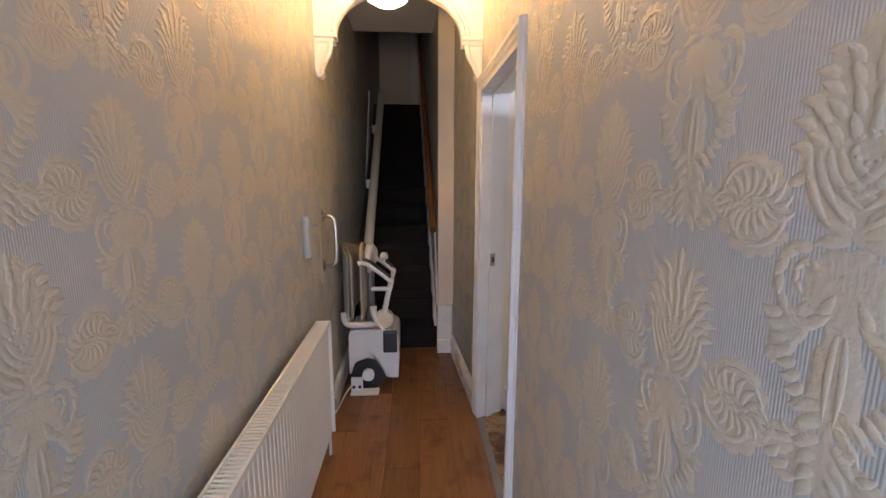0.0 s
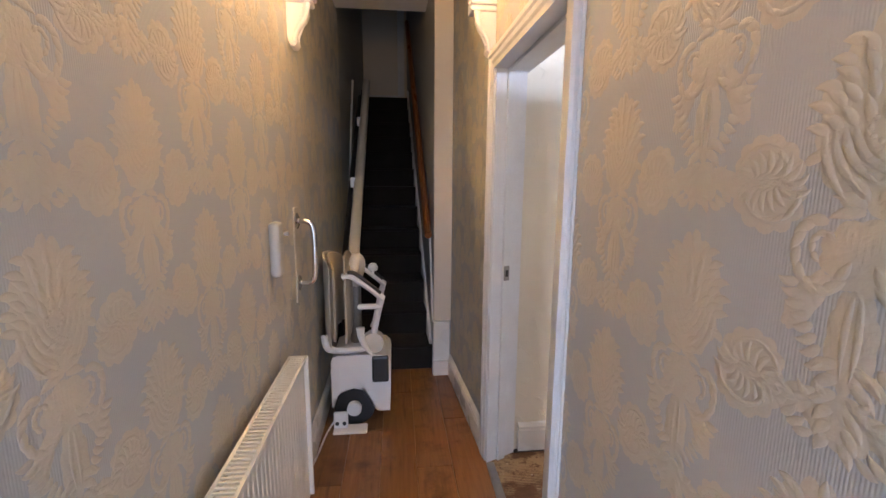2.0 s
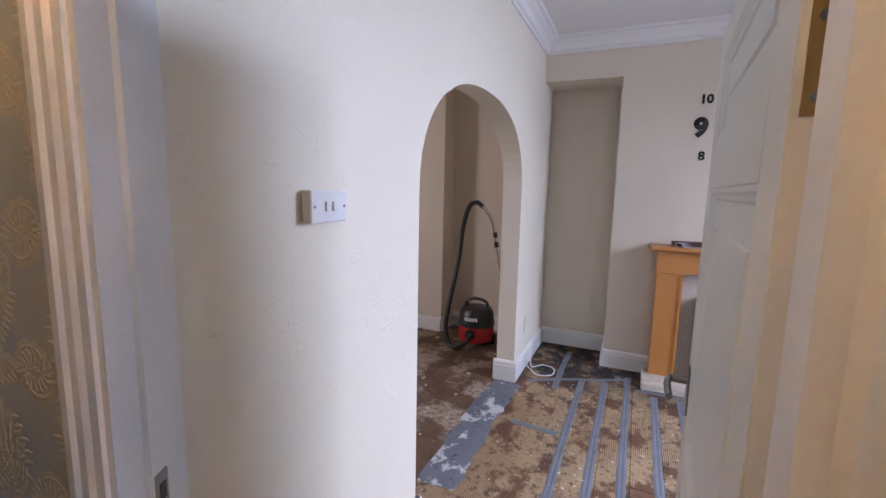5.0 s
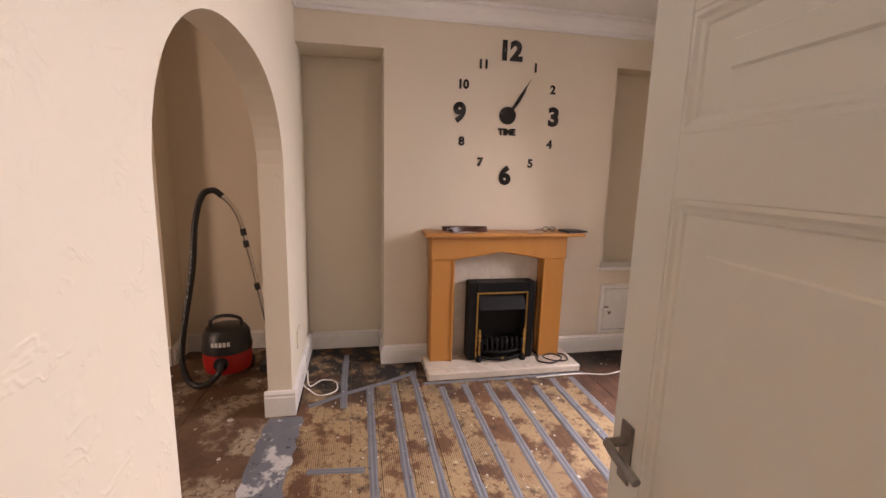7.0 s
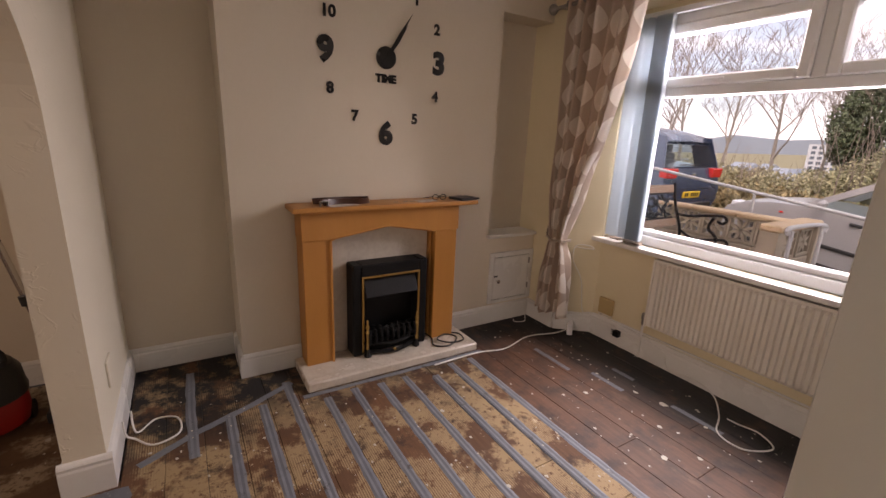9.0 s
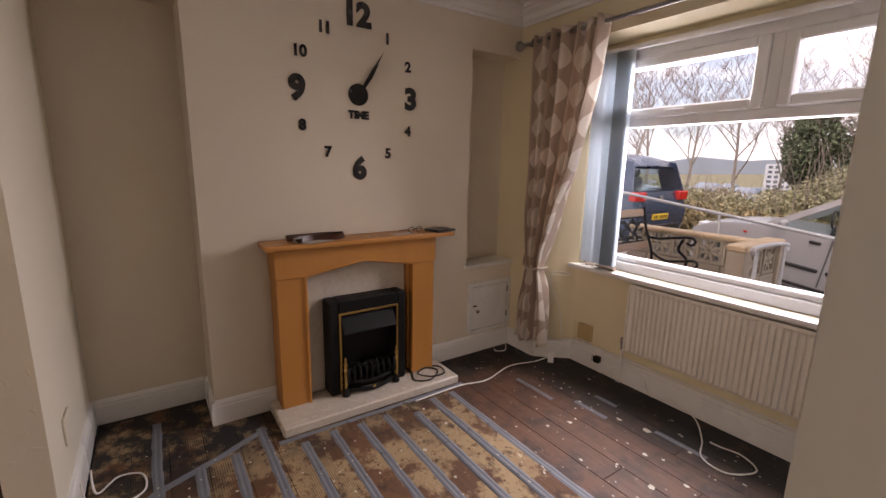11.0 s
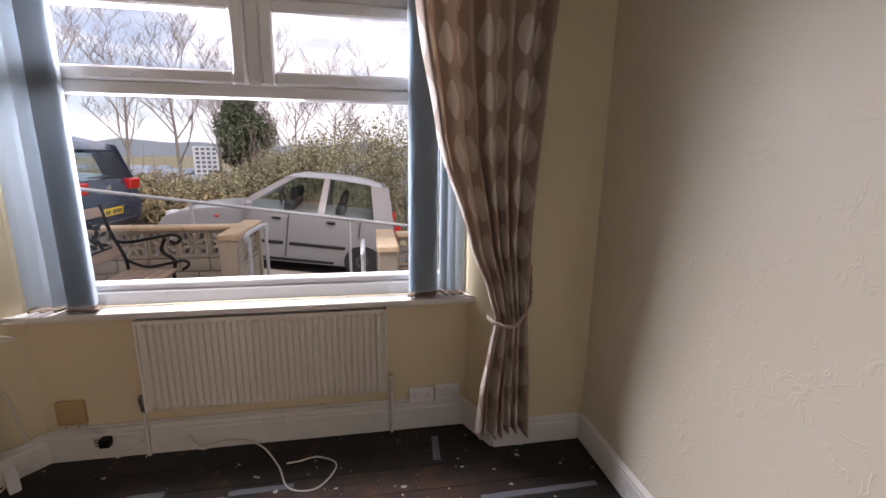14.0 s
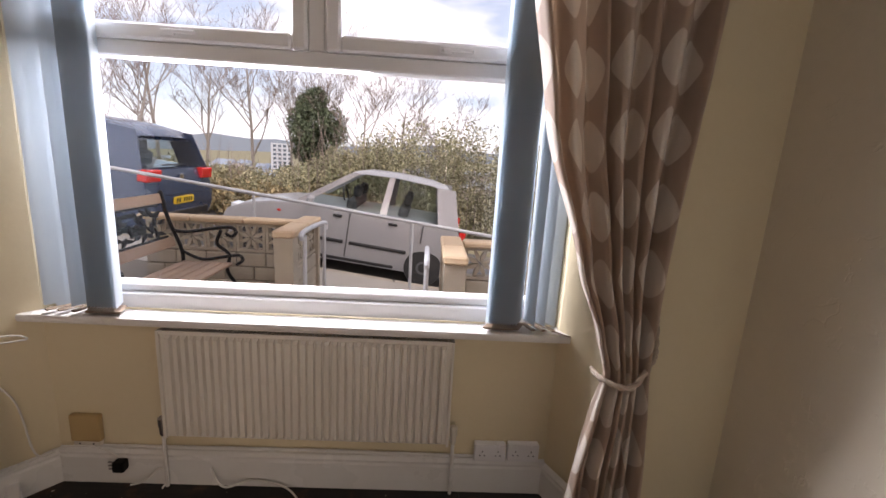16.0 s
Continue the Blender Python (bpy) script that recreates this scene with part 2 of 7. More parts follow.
M_upvc = surf("white_plastic", (0.76, 0.76, 0.77), 0.3, (0.70, 0.69, 0.67), 3, 50, 0.3, 0.02)
M_plastic = surf("ivory_plastic", (0.66, 0.62, 0.54), 0.35, (0.56, 0.52, 0.44), 4, 70, 0.4, 0.05)
M_rad = surf("radiator_enamel", (0.78, 0.75, 0.68), 0.3, (0.62, 0.58, 0.50), 3, 50, 0.35, 0.05)
M_black = surf("black_plastic", (0.012, 0.012, 0.013), 0.35, (0.03, 0.03, 0.03), 5, 80, 0.5, 0.1)
M_iron = surf("black_cast_metal", (0.004, 0.004, 0.0045), 0.5, (0.009, 0.0085, 0.008), 6, 90, 0.5, 0.3)
M_brass = surf("worn_brass", (0.55, 0.36, 0.12), 0.3, (0.30, 0.19, 0.07), 8, 90, 0.5, 0.1, metal=1.0)
M_chrome = surf("chrome", (0.72, 0.71, 0.70), 0.15, (0.5, 0.48, 0.46), 6, 90, 0.3, 0.02, metal=1.0)
M_steel = surf("dull_steel", (0.34, 0.33, 0.32), 0.4, (0.2, 0.19, 0.18), 8, 90, 0.5, 0.1, metal=1.0)
M_oak = surf("oak_veneer", (0.47, 0.205, 0.048), 0.38, (0.36, 0.145, 0.03), 3, 55, 0.5, 0.08, 0.001, stretch=(3, 3, 0.5))
M_handrail = surf("varnished_pine", (0.30, 0.10, 0.025), 0.3, (0.18, 0.05, 0.012), 4, 60, 0.5, 0.05, stretch=(3, 0.6, 0.6))
M_marble = surf("beige_marble", (0.60, 0.54, 0.46), 0.25, (0.40, 0.34, 0.27), 9, 40, 0.7, 0.05)
M_carpet = surf("dark_grey_carpet", (0.014, 0.011, 0.009), 0.95, (0.006, 0.005, 0.004), 5, 240, 0.6, 0.9, 0.006)
M_glass = glass_mat("window_glass", (0.97, 0.98, 0.98))
M_tape = surf("grey_sealant_strip", (0.165, 0.178, 0.205), 0.65, (0.105, 0.11, 0.125), 8, 60, 0.6, 0.3, 0.002)


def ribbed(m, period, depth):
    """Adds fine upright ribs across y to a wallpaper."""
    nt, n = m.node_tree, m.node_tree.nodes
    wv = n.new("ShaderNodeTexWave")
    wv.bands_direction = "Y"
    wv.inputs["Scale"].default_value = 0.314 / period
    wv.inputs["Distortion"].default_value, wv.inputs["Detail Scale"].default_value = 0.6, 3
    link(nt, get(m, "ShaderNodeMapping").outputs[0], wv.inputs["Vector"])
    bp = n.new("ShaderNodeBump")
    bp.inputs["Strength"].default_value, bp.inputs["Distance"].default_value = 0.6, depth
    link(nt, wv.outputs["Fac"], bp.inputs["Height"])
    link(nt, bp.outputs[0], n["Principled BSDF"].inputs["Normal"])


ribbed(M_paper, 0.0045, 0.0004)
M_iron.node_tree.nodes["Principled BSDF"].inputs["Specular IOR Level"].default_value = 0.22

# ---- the large structure ----
HL, HR = -0.20, 0.705          # hall wallpapered faces
RX, CX = 0.85, 4.265           # room: hall-side face, chimney-breast face
AY, AB = 2.89, 3.035           # arch wall, its two faces
FY, WY = -0.125, -0.365        # front wall face, window-bay face
CEIL = 2.80
STAIR_SKEW = 0.026             # the stair wall leans in by this much a metre

structure("floor_hall_base", box(-0.35, 0.72, -1.2, 3.95, -0.20, -0.012), M_oak, "timber sub floor of the hallway")
wall_hall_left = structure("wall_hall_left", box(-0.35, HL, -0.30, 7.6, 0, 5.2), M_paper, "hallway wall with embossed damask wallpaper")
wall_hall_right = structure("wall_hall_right", boxes(
    (HR, RX, -0.30, 1.888, 0, CEIL + 0.1), (HR, RX, 1.888, AY, 1.934, CEIL + 0.1)), M_paper, "hallway wall with embossed damask wallpaper")
structure("wall_hall_far", prism([(HR, AY), (HR - 0.066, 3.84), (RX, 3.84), (RX, AY)], "z", 0, CEIL + 0.1), M_paper, "papered hallway wall beyond the door")
structure("wall_stairs_right", prism([(0.515, 3.84), (0.515 - STAIR_SKEW * 3.76, 7.6), (RX - 0.02, 7.6), (RX - 0.02, 3.84)], "z", 0, 5.2), M_paper, "papered wall beside the stairs")
structure("wall_stairs_top", box(-0.35, 0.75, 7.45, 7.6, 2.4, 5.2), M_cream, "plain painted wall above the stairs")
structure("wall_hall_front", boxes((-0.35, -0.18, -0.45, -0.30, 0, 2.9), (0.68, RX, -0.45, -0.30, 0, 2.9), (-0.18, 0.68, -0.45, -0.30, 2.15, 2.9)), M_cream, "wall round the open front door")
structure("ceiling_hall", box(-0.35, RX, -0.45, 4.50, 2.72, 2.90), M_ceil, "white painted hallway ceiling")
structure("ceiling_stairs", box(-0.35, RX, 4.42, 7.6, 5.0, 5.2), M_ceil, "ceiling high over the stairs")
structure("wall_over_stairs", box(-0.35, RX, 4.42, 4.50, 2.90, 5.2), M_cream, "upper wall over the hallway arch")


def arch_wall(x0, x1, a0, a1, spring, rise, power, y0, y1, top, steps=28, foot=0.0):
    """A wall along x with an arched opening through it."""
    bm = boxes((x0, a0, y0, y1, foot, top), (a1, x1, y0, y1, foot, top))
    mid, half = (a0 + a1) / 2, (a1 - a0) / 2
    us = [math.cos(math.pi * (1 - k / steps)) for k in range(steps + 1)]
    rows = []
    for u in us:
        z = spring + rise * max(0.0, 1 - abs(u) ** power) ** (1 / power)
        x = mid + half * u
        rows.append([bm.verts.new(p) for p in ((x, y0, z), (x, y1, z), (x, y0, top), (x, y1, top))])
    for p, q in zip(rows, rows[1:]):
        bm.faces.new((p[0], q[0], q[2], p[2]))
        bm.faces.new((q[1], p[1], p[3], q[3]))
        bm.faces.new((p[1], q[1], q[0], p[0]))
    return bm


# hallway arch
structure("wall_hall_arch", arch_wall(HL, HR, -0.085, 0.585, 2.21, 0.22, 2.0, 2.86, 2.92, 2.72, foot=2.21), M_ceil, "white plaster arch across the hallway")

# front room
structure("wall_arch", arch_wall(RX, 4.80, 1.90, 3.585, 1.50, 0.565, 2.35, AY, AB, CEIL + 0.1), M_trowel, "cream trowelled plaster wall with an arched opening")
lining = structure("wall_room_hall_side", boxes((RX - 0.004, RX + 0.004, FY, 1.888, 0, CEIL), (RX - 0.004, RX + 0.004, 1.888, AY, 1.934, CEIL)), M_trowel, "cream trowelled plaster wall")
structure("wall_chimney_breast", boxes(
    (CX, 4.80, 0.37, 2.265, 0, CEIL), (CX, 4.80, 2.265, AY, 2.455, CEIL), (4.645, 4.80, 2.265, AY, 0, 2.455),
    (CX, 4.80, -0.30, 0.37, 2.445, CEIL), (4.46, 4.80, -0.30, 0.37, 0.755, 2.445), (CX, 4.80, -0.30, 0.37, 0, 0.755)), M_cream, "cream plaster chimney breast with recesses either side")
WX0, WX1 = 1.50, 3.73          # bay at the wall
structure("wall_front", boxes((RX - 0.1, 1.38, -0.50, FY, 0, CEIL), (3.93, 4.80, -0.50, FY, 0, CEIL), (1.38, 3.93, -0.50, FY, 2.46, CEIL)), M_butter, "cream plaster wall either side of the window")
bm = prism([(1.38, FY), (1.50, WY), (1.50, -0.50), (1.38, -0.50)], "z", 0, 2.46)
prism([(3.93, FY), (3.73, WY), (3.73, -0.50), (3.93, -0.50)], "z", 0, 2.46, bm=bm)
structure("wall_bay_cheeks", bm, M_butter, "splayed cream plaster cheeks of the window bay")
structure("wall_under_window", boxes((1.50, 3.73, -0.62, WY, -0.3, 0.80), (1.50, 3.73, -0.62, WY - 0.03, 2.40, 2.46)), M_butter, "cream plaster wall under the window")
structure("ceiling_room", box(RX, 4.80, -0.45, AY + 0.02, CEIL, CEIL + 0.12), M_ceil, "white painted ceiling")

# back room beyond the arch
# the opening in the far wall is unseen, added for the fill lamp
structure("wall_back_room", boxes((4.74, 4.90, AB, 3.92, 0, 2.75), (4.45, 4.90, 3.92, 6.6, 0, 2.75), (RX - 0.02, 0.95, 6.6, 6.72, 0, 2.75), (1.85, 4.90, 6.6, 6.72, 0, 2.75), (0.95, 1.85, 6.6, 6.72, 0, 0.9), (0.95, 1.85, 6.6, 6.72, 2.1, 2.75), (RX - 0.1, RX - 0.02, 3.9, 6.6, 0, 2.75), (RX - 0.1, RX + 0.01, AB, 3.9, 0, 2.75)), M_cream, "beige painted walls of the back room")
structure("ceiling_back_room", box(RX - 0.1, 4.90, AB, 6.72, 2.70, 2.82), M_ceil, "white ceiling of the back room")
structure("floor_room_base", box(RX - 0.15, 4.90, -0.62, 6.72, -0.20, -0.022), M_black, "dark void under the floor boards")

# ---- window, door, trim of the front room ----
def frame_bars(x0, x1, z0, z1, w, y0, y1, bevel=0.006):
    """Four bars of a rectangular frame in the window's plane."""
    return boxes((x0, x0 + w, y0, y1, z0, z1), (x1 - w, x1, y0, y1, z0, z1), (x0 + w, x1 - w, y0, y1, z0, z0 + w), (x0 + w, x1 - w, y0, y1, z1 - w, z1), bevel=bevel)


window_1 = tagged(new("window_1"), "white plastic window with two top vents", "window", kind="structure")
GX0, GX1 = 1.50, 3.73
part("window_frame", frame_bars(GX0, GX1, 0.83, 2.40, 0.07, -0.52, -0.42), M_upvc, window_1)
part("transom", box(GX0 + 0.07, GX1 - 0.07, -0.52, -0.422, 1.875, 1.935, 0.006), M_upvc, window_1)
part("mullion", box(2.55, 2.615, -0.52, -0.424, 1.935, 2.33, 0.006), M_upvc, window_1)
part("bottom_bead", box(GX0 + 0.07, GX1 - 0.07, -0.515, -0.44, 0.90, 0.94, 0.008), M_upvc, window_1)
for vx0, vx1 in ((2.617, 3.655), (1.575, 2.548)):
    vent = part("vent_sash", frame_bars(vx0, vx1, 1.937, 2.328, 0.062, -0.51, -0.405, 0.01), M_upvc, window_1)
    mid = (vx0 + vx1) / 2
    bm = box(mid - 0.02, mid + 0.035, -0.405, -0.392, 1.955, 1.978, 0.004)
    bm_box(bm, mid - 0.10, mid + 0.02, -0.392, -0.380, 1.960, 1.975, bevel=0.004)
    part("handle", bm, M_upvc, vent)
    pane = part("pane", box(vx0 + 0.062, vx1 - 0.062, -0.470, -0.466, 1.999, 2.266), M_glass, window_1)
    pane.visible_shadow = False
pane = part("pane", box(GX0 + 0.07, GX1 - 0.07, -0.474, -0.470, 0.94, 1.875), M_glass, window_1)
pane.visible_shadow = False
# window board
bm = prism([(1.445, -0.30), (1.50, -0.415), (3.73, -0.415), (3.80, -0.30)], "z", 0.792, 0.828, 0.012)
structure("window_sill", bm, M_gloss, "white gloss painted window board")

SKIRT = [(0, 0), (0.022, 0), (0.022, 0.115), (0.018, 0.125), (0.020, 0.137), (0.010, 0.15), (0, 0.155)]


def skirting(a, b, out, tall=1.0):
    bm = profile_run([(p, q * tall) for p, q in SKIRT], (*a, 0.001), (*b, 0.001), out)
    return structure("baseboard", bm, M_gloss, "white gloss skirting board")


skirting((RX + 0.004, FY), (RX + 0.004, 1.836), (1, 0, 0))
skirting((RX + 0.03, FY), (1.39, FY), (0, 1, 0))
skirting((1.383, FY + 0.003), (1.503, WY), (0.88, 0.42, 0), 1.05)
skirting((1.50, WY), (3.73, WY), (0, 1, 0), 1.12)
skirting((3.733, WY), (3.932, FY), (-0.76, 0.64, 0), 1.05)
skirting((3.93, FY), (CX, FY), (0, 1, 0))
skirting((CX, FY + 0.022), (CX, 0.74), (-1, 0, 0))
skirting((CX, 1.90), (CX, 2.264), (-1, 0, 0))
skirting((CX - 0.022, 2.265), (4.645, 2.265), (0, 1, 0))
skirting((4.645, 2.287), (4.645, AY), (-1, 0, 0))
skirting((3.585, AY), (4.645, AY), (0, -1, 0))
skirting((3.585, AY - 0.022), (3.585, AB + 0.022), (-1, 0, 0), 1.1)
skirting((RX + 0.034, AY), (1.90, AY), (0, -1, 0))
skirting((1.90, AY - 0.022), (1.90, AB), (1, 0, 0), 1.1)
skirting((4.74, AB), (4.74, 3.92), (-1, 0, 0))
skirting((4.45, 3.92), (4.45, 6.6), (-1, 0, 0))
skirting((4.45, 3.92), (4.74, 3.92), (0, -1, 0))
skirting((3.585, AB), (4.74, AB), (0, 1, 0))

# moulded cornice
COVE = [(0, -0.125), (0.012, -0.125), (0.014, -0.105), (0.03, -0.095), (0.045, -0.06), (0.075, -0.035), (0.08, -0.022), (0.105, -0.018), (0.11, 0), (0, 0)]
for a, b, out in (((RX + 0.004, AY), (CX, AY), (0, -1, 0)), ((CX, FY), (CX, AY), (-1, 0, 0)), ((RX + 0.004, FY), (CX, FY), (0, 1, 0)), ((RX + 0.004, FY), (RX + 0.004, AY), (1, 0, 0))):
    structure("cornice", profile_run(COVE, (*a, CEIL - 0.001), (*b, CEIL - 0.001), out), M_ceil, "white moulded plaster cornice")

# door lining and architraves
DY0, DY1, DZ = 1.905, 2.792, 1.917
bm = boxes((HR - 0.008, RX + 0.008, 1.889, DY0, 0, DZ), (HR - 0.008, RX + 0.008, 1.889, AY - 0.002, DZ, 1.933), (HR + 0.001, HR + 0.045, DY0, 1.972, 0, DZ),
    (HR + 0.05, HR + 0.09, 1.975, DY1, DZ - 0.014, DZ), bevel=0.002)
prism([(HR - 0.008, DY1), (HR + 0.048, DY1 + 0.024), (HR + 0.052, DY1 + 0.012), (HR + 0.092, DY1 + 0.030), (HR + 0.092, DY1 + 0.044), (RX + 0.008, DY1 + 0.072), (RX + 0.008, AY - 0.002), (HR - 0.008, AY - 0.002)][::-1], "z", 0, DZ, bm=bm)
structure("door_lining", bm, M_jamb, "white painted door lining with chips")


def architrave(x, out, y0, y1, z):
    """Three moulded lengths round a door opening on the plane x."""
    w, d = 0.080, 0.028
    prof = [(0, 0), (d * 0.55, 0), (d * 0.6, w * 0.25), (d * 0.8, w * 0.38), (d * 0.8, w * 0.62), (d, w * 0.72), (d, w * 0.94), (d * 0.6, w), (0, w)]
    bm = bmesh.new()
    rows = []
    for yy, zz, dy, dz in ((y0, 0, -1, 0), (y0, z, -1, 1), (y1, z, 1, 1), (y1, 0, 1, 0)):
        rows.append([bm.verts.new((x + out * p, yy + dy * q, zz + dz * q)) for p, q in prof])
    for a, b in zip(rows, rows[1:]):
        for i in range(len(prof) - 1):
            bm.faces.new((a[i], a[i + 1], b[i + 1], b[i]))
    bm.faces.new(rows[0])
    bm.faces.new(rows[-1])
    return structure("architrave", bm, M_jamb, "white moulded architrave round the door")


architrave(HR, -1, 1.975, 2.810, 1.915)
structure("architrave", boxes((RX, RX + 0.022, 1.838, 1.900, 0, 1.98), (RX, RX + 0.022, 1.900, AY - 0.001, 1.918, 1.98), bevel=0.003), M_jamb, "white architrave round the door")

# latch keep and hinge on the lining
keep = thing("latch_keep", "small steel latch keep set into the door lining", "latch")
def on_lining(bm):
    bm.transform(Matrix.Translation((HR + 0.052, DY1 + 0.012, 0)) @ Matrix.Rotation(math.atan2(0.018, 0.040), 4, "Z"))
    return bm


part("plate", on_lining(box(0.004, 0.036, -0.003, 0.002, 0.950, 1.022, 0.001)), M_steel, keep)
part("slot", on_lining(box(0.012, 0.028, -0.0045, -0.0028, 0.970, 1.002)), M_black, keep)

# panelled door, opened a quarter turn into the room
door_1 = tagged(new("door_1"), "white painted four-panel door standing open", "door", kind="structure")
door_1.matrix_basis = pose(0.832, 1.968, 0, 0, 0, -3.2)
DX0, DX1, DF, DBK = 0.0, 0.816, 0.0, -0.035
bm = boxes((DX0, DX0 + 0.105, DBK, DF, 0.01, 1.905), (DX1 - 0.105, DX1, DBK, DF, 0.01, 1.905), (DX0 + 0.105, DX1 - 0.105, DBK, DF, 0.01, 0.22),
    (DX0 + 0.105, DX1 - 0.105, DBK, DF, 1.835, 1.905), (DX0 + 0.105, DX1 - 0.105, DBK, DF, 0.76, 0.88), (DX0 + 0.105, DX1 - 0.105, DBK, DF, 1.535, 1.645), bevel=0.002)
part("leaf", bm, M_door, door_1)
for z0, z1 in ((0.22, 0.76), (0.88, 1.535), (1.645, 1.835)):
    part("panel", box(DX0 + 0.10, DX1 - 0.10, DBK + 0.012, DF - 0.012, z0 - 0.005, z1 + 0.005), M_door, door_1)
    bm = bmesh.new()
    for side, yy in ((1, DF - 0.012), (-1, DBK + 0.012)):
        prev = None
        for k, (ins, up) in enumerate(((0.0, 0.010), (0.008, 0.011), (0.014, 0.006), (0.022, 0.004), (0.026, 0.0))):
            ring = [bm.verts.new((x, yy + side * up, z)) for x, z in ((DX0 + 0.105 + ins, z0 + ins), (DX1 - 0.105 - ins, z0 + ins), (DX1 - 0.105 - ins, z1 - ins), (DX0 + 0.105 + ins, z1 - ins))]
            if prev:
                for i in range(4):
                    bm.faces.new((prev[i], prev[(i + 1) % 4], ring[(i + 1) % 4], ring[i]))
            prev = ring
    part("panel_moulding", bm, M_door, door_1)
    part("panel_field", box(DX0 + 0.185, DX1 - 0.185, DBK + 0.008, DF - 0.008, z0 + 0.085, z1 - (0.085 if z1 - z0 > 0.3 else 0.06), 0.004), M_door, door_1)
for side, yy in ((1, DF), (-1, DBK)):
    plate = part("handle_plate", box(DX1 - 0.075, DX1 - 0.035, min(yy, yy + side * 0.006), max(yy, yy + side * 0.006), 0.945, 1.075, 0.002), M_steel, door_1, "worn metal backplate")
    bm = sweep([(DX1 - 0.055, yy, 1.035), (DX1 - 0.055, yy + side * 0.045, 1.035)], 0.010, 10)
    sweep(spline([(DX1 - 0.055, yy + side * 0.045, 1.035), (DX1 - 0.10, yy + side * 0.052, 1.036), (DX1 - 0.165, yy + side * 0.048, 1.028)]), 0.009, 10, bm=bm)
    part("lever", bm, M_steel, plate, "worn lever handle", True)
for z in (0.25, 1.642):
    bm = sweep([(DX0 - 0.007, DBK - 0.002, z - 0.05), (DX0 - 0.007, DBK - 0.002, z + 0.05)], 0.0065, 10)
    bm_box(bm, DX0 - 0.002, DX0 + 0.001, DBK, DBK + 0.027, z - 0.05, z + 0.05)
    hinge = part("hinge", bm, M_brass, door_1, "brass butt hinge with three screws")
    for dz in (-0.034, 0, 0.034):
        yy = DBK + 0.013 + (0.004 if dz else -0.003)
        part("screw", sweep([(DX0 - 0.0045, yy, z + dz), (DX0 - 0.001, yy, z + dz)], 0.0048, 10), M_steel, hinge)

# ---- fireplace ----
hearth = thing("hearth", "beige marble hearth below the fireplace", "hearth")
part("slab", box(3.885, CX, 0.70, 1.955, 0.0, 0.062, 0.008), M_marble, hearth)
fire_surround = thing("fire_surround", "oak veneer fire surround with a shallow arched opening", "fireplace")
part("back_panel", box(4.215, CX - 0.002, 0.98, 1.76, 0.062, 0.985), M_marble, fire_surround, "beige marble back panel")
for y0, y1 in ((1.732, 1.905), (0.795, 0.975)):
    part("leg", box(4.10, CX - 0.001, y0, y1, 0.062, 0.905, 0.004), M_oak, fire_surround)
bm = prism([(0.79, 1.085), (0.79, 0.905), (0.975, 0.905), (0.99, 0.905), (1.04, 0.928), (1.34, 0.972), (1.66, 0.928), (1.715, 0.905), (1.732, 0.905), (1.91, 0.905), (1.91, 1.085)][::-1], "x", 4.09, CX - 0.001, 0.003)
part("frieze", bm, M_oak, fire_surround)
bm = bmesh.new()
line = [(1.732, 0.063), (1.732, 0.895), (1.70, 0.912), (1.34, 0.968), (1.01, 0.912), (0.975, 0.895), (0.975, 0.063)]
sweep([(4.096, y, z) for y, z in line], 0.009, 6, bm=bm)
sweep([(4.15, y - 0.012 * (1 if y > 1.34 else -1), z - 0.01) for y, z in line if z > 0], 0.008, 6, bm=bm)
part("arch_bead", bm, M_oak, fire_surround, "dark-lined oak bead round the opening", True)
part("mantel_shelf", box(4.035, CX - 0.001, 0.66, 1.965, 1.085, 1.117, 0.009, 2), M_oak, fire_surround)

electric_fire = thing("electric_fire", "black electric fire with a coal basket and brass trim", "electric fire")
EY0, EY1, EX = 1.045, 1.60, 4.075
part("side_panel", box(EX, 4.213, EY0, EY0 + 0.065, 0.064, 0.715, 0.010), M_iron, electric_fire)
part("side_panel", box(EX, 4.213, EY1 - 0.065, EY1, 0.064, 0.715, 0.010), M_iron, electric_fire)
part("top_panel", box(EX + 0.001, 4.213, EY0 + 0.064, EY1 - 0.064, 0.625, 0.714, 0.006), M_iron, electric_fire)
part("back_panel", box(4.195, 4.213, EY0 + 0.064, EY1 - 0.064, 0.064, 0.626), M_iron, electric_fire)
a0, a1 = EY0 + 0.062, EY1 - 0.062
part("trim", boxes((EX - 0.006, EX + 0.004, a0, a0 + 0.014, 0.09, 0.635), (EX - 0.006, EX + 0.004, a1 - 0.014, a1, 0.09, 0.635), (EX - 0.006, EX + 0.004, a0 + 0.014, a1 - 0.014, 0.621, 0.635), bevel=0.002), M_brass, electric_fire, "thin antique brass trim")
bm = prism([(4.10, 0.612), (4.035, 0.50), (4.043, 0.494), (4.12, 0.60)], "y", a0 + 0.03, a1 - 0.02, 0.002)
part("canopy", bm, M_iron, electric_fire)
for k in range(9):
    y = a0 + 0.045 + k * (a1 - a0 - 0.09) / 8
    bm = sweep(spline([(4.085, y, 0.13), (4.045, y, 0.16), (4.04, y, 0.21), (4.055, y, 0.255)], 3), 0.011, 6)
    part("bar", bm, M_iron, electric_fire, "", True)
bm = sweep(spline([(4.075, a0 + 0.01, 0.155), (4.025, (a0 + a1) / 2, 0.145), (4.075, a1 - 0.01, 0.155)], 6), 0.012, 8)
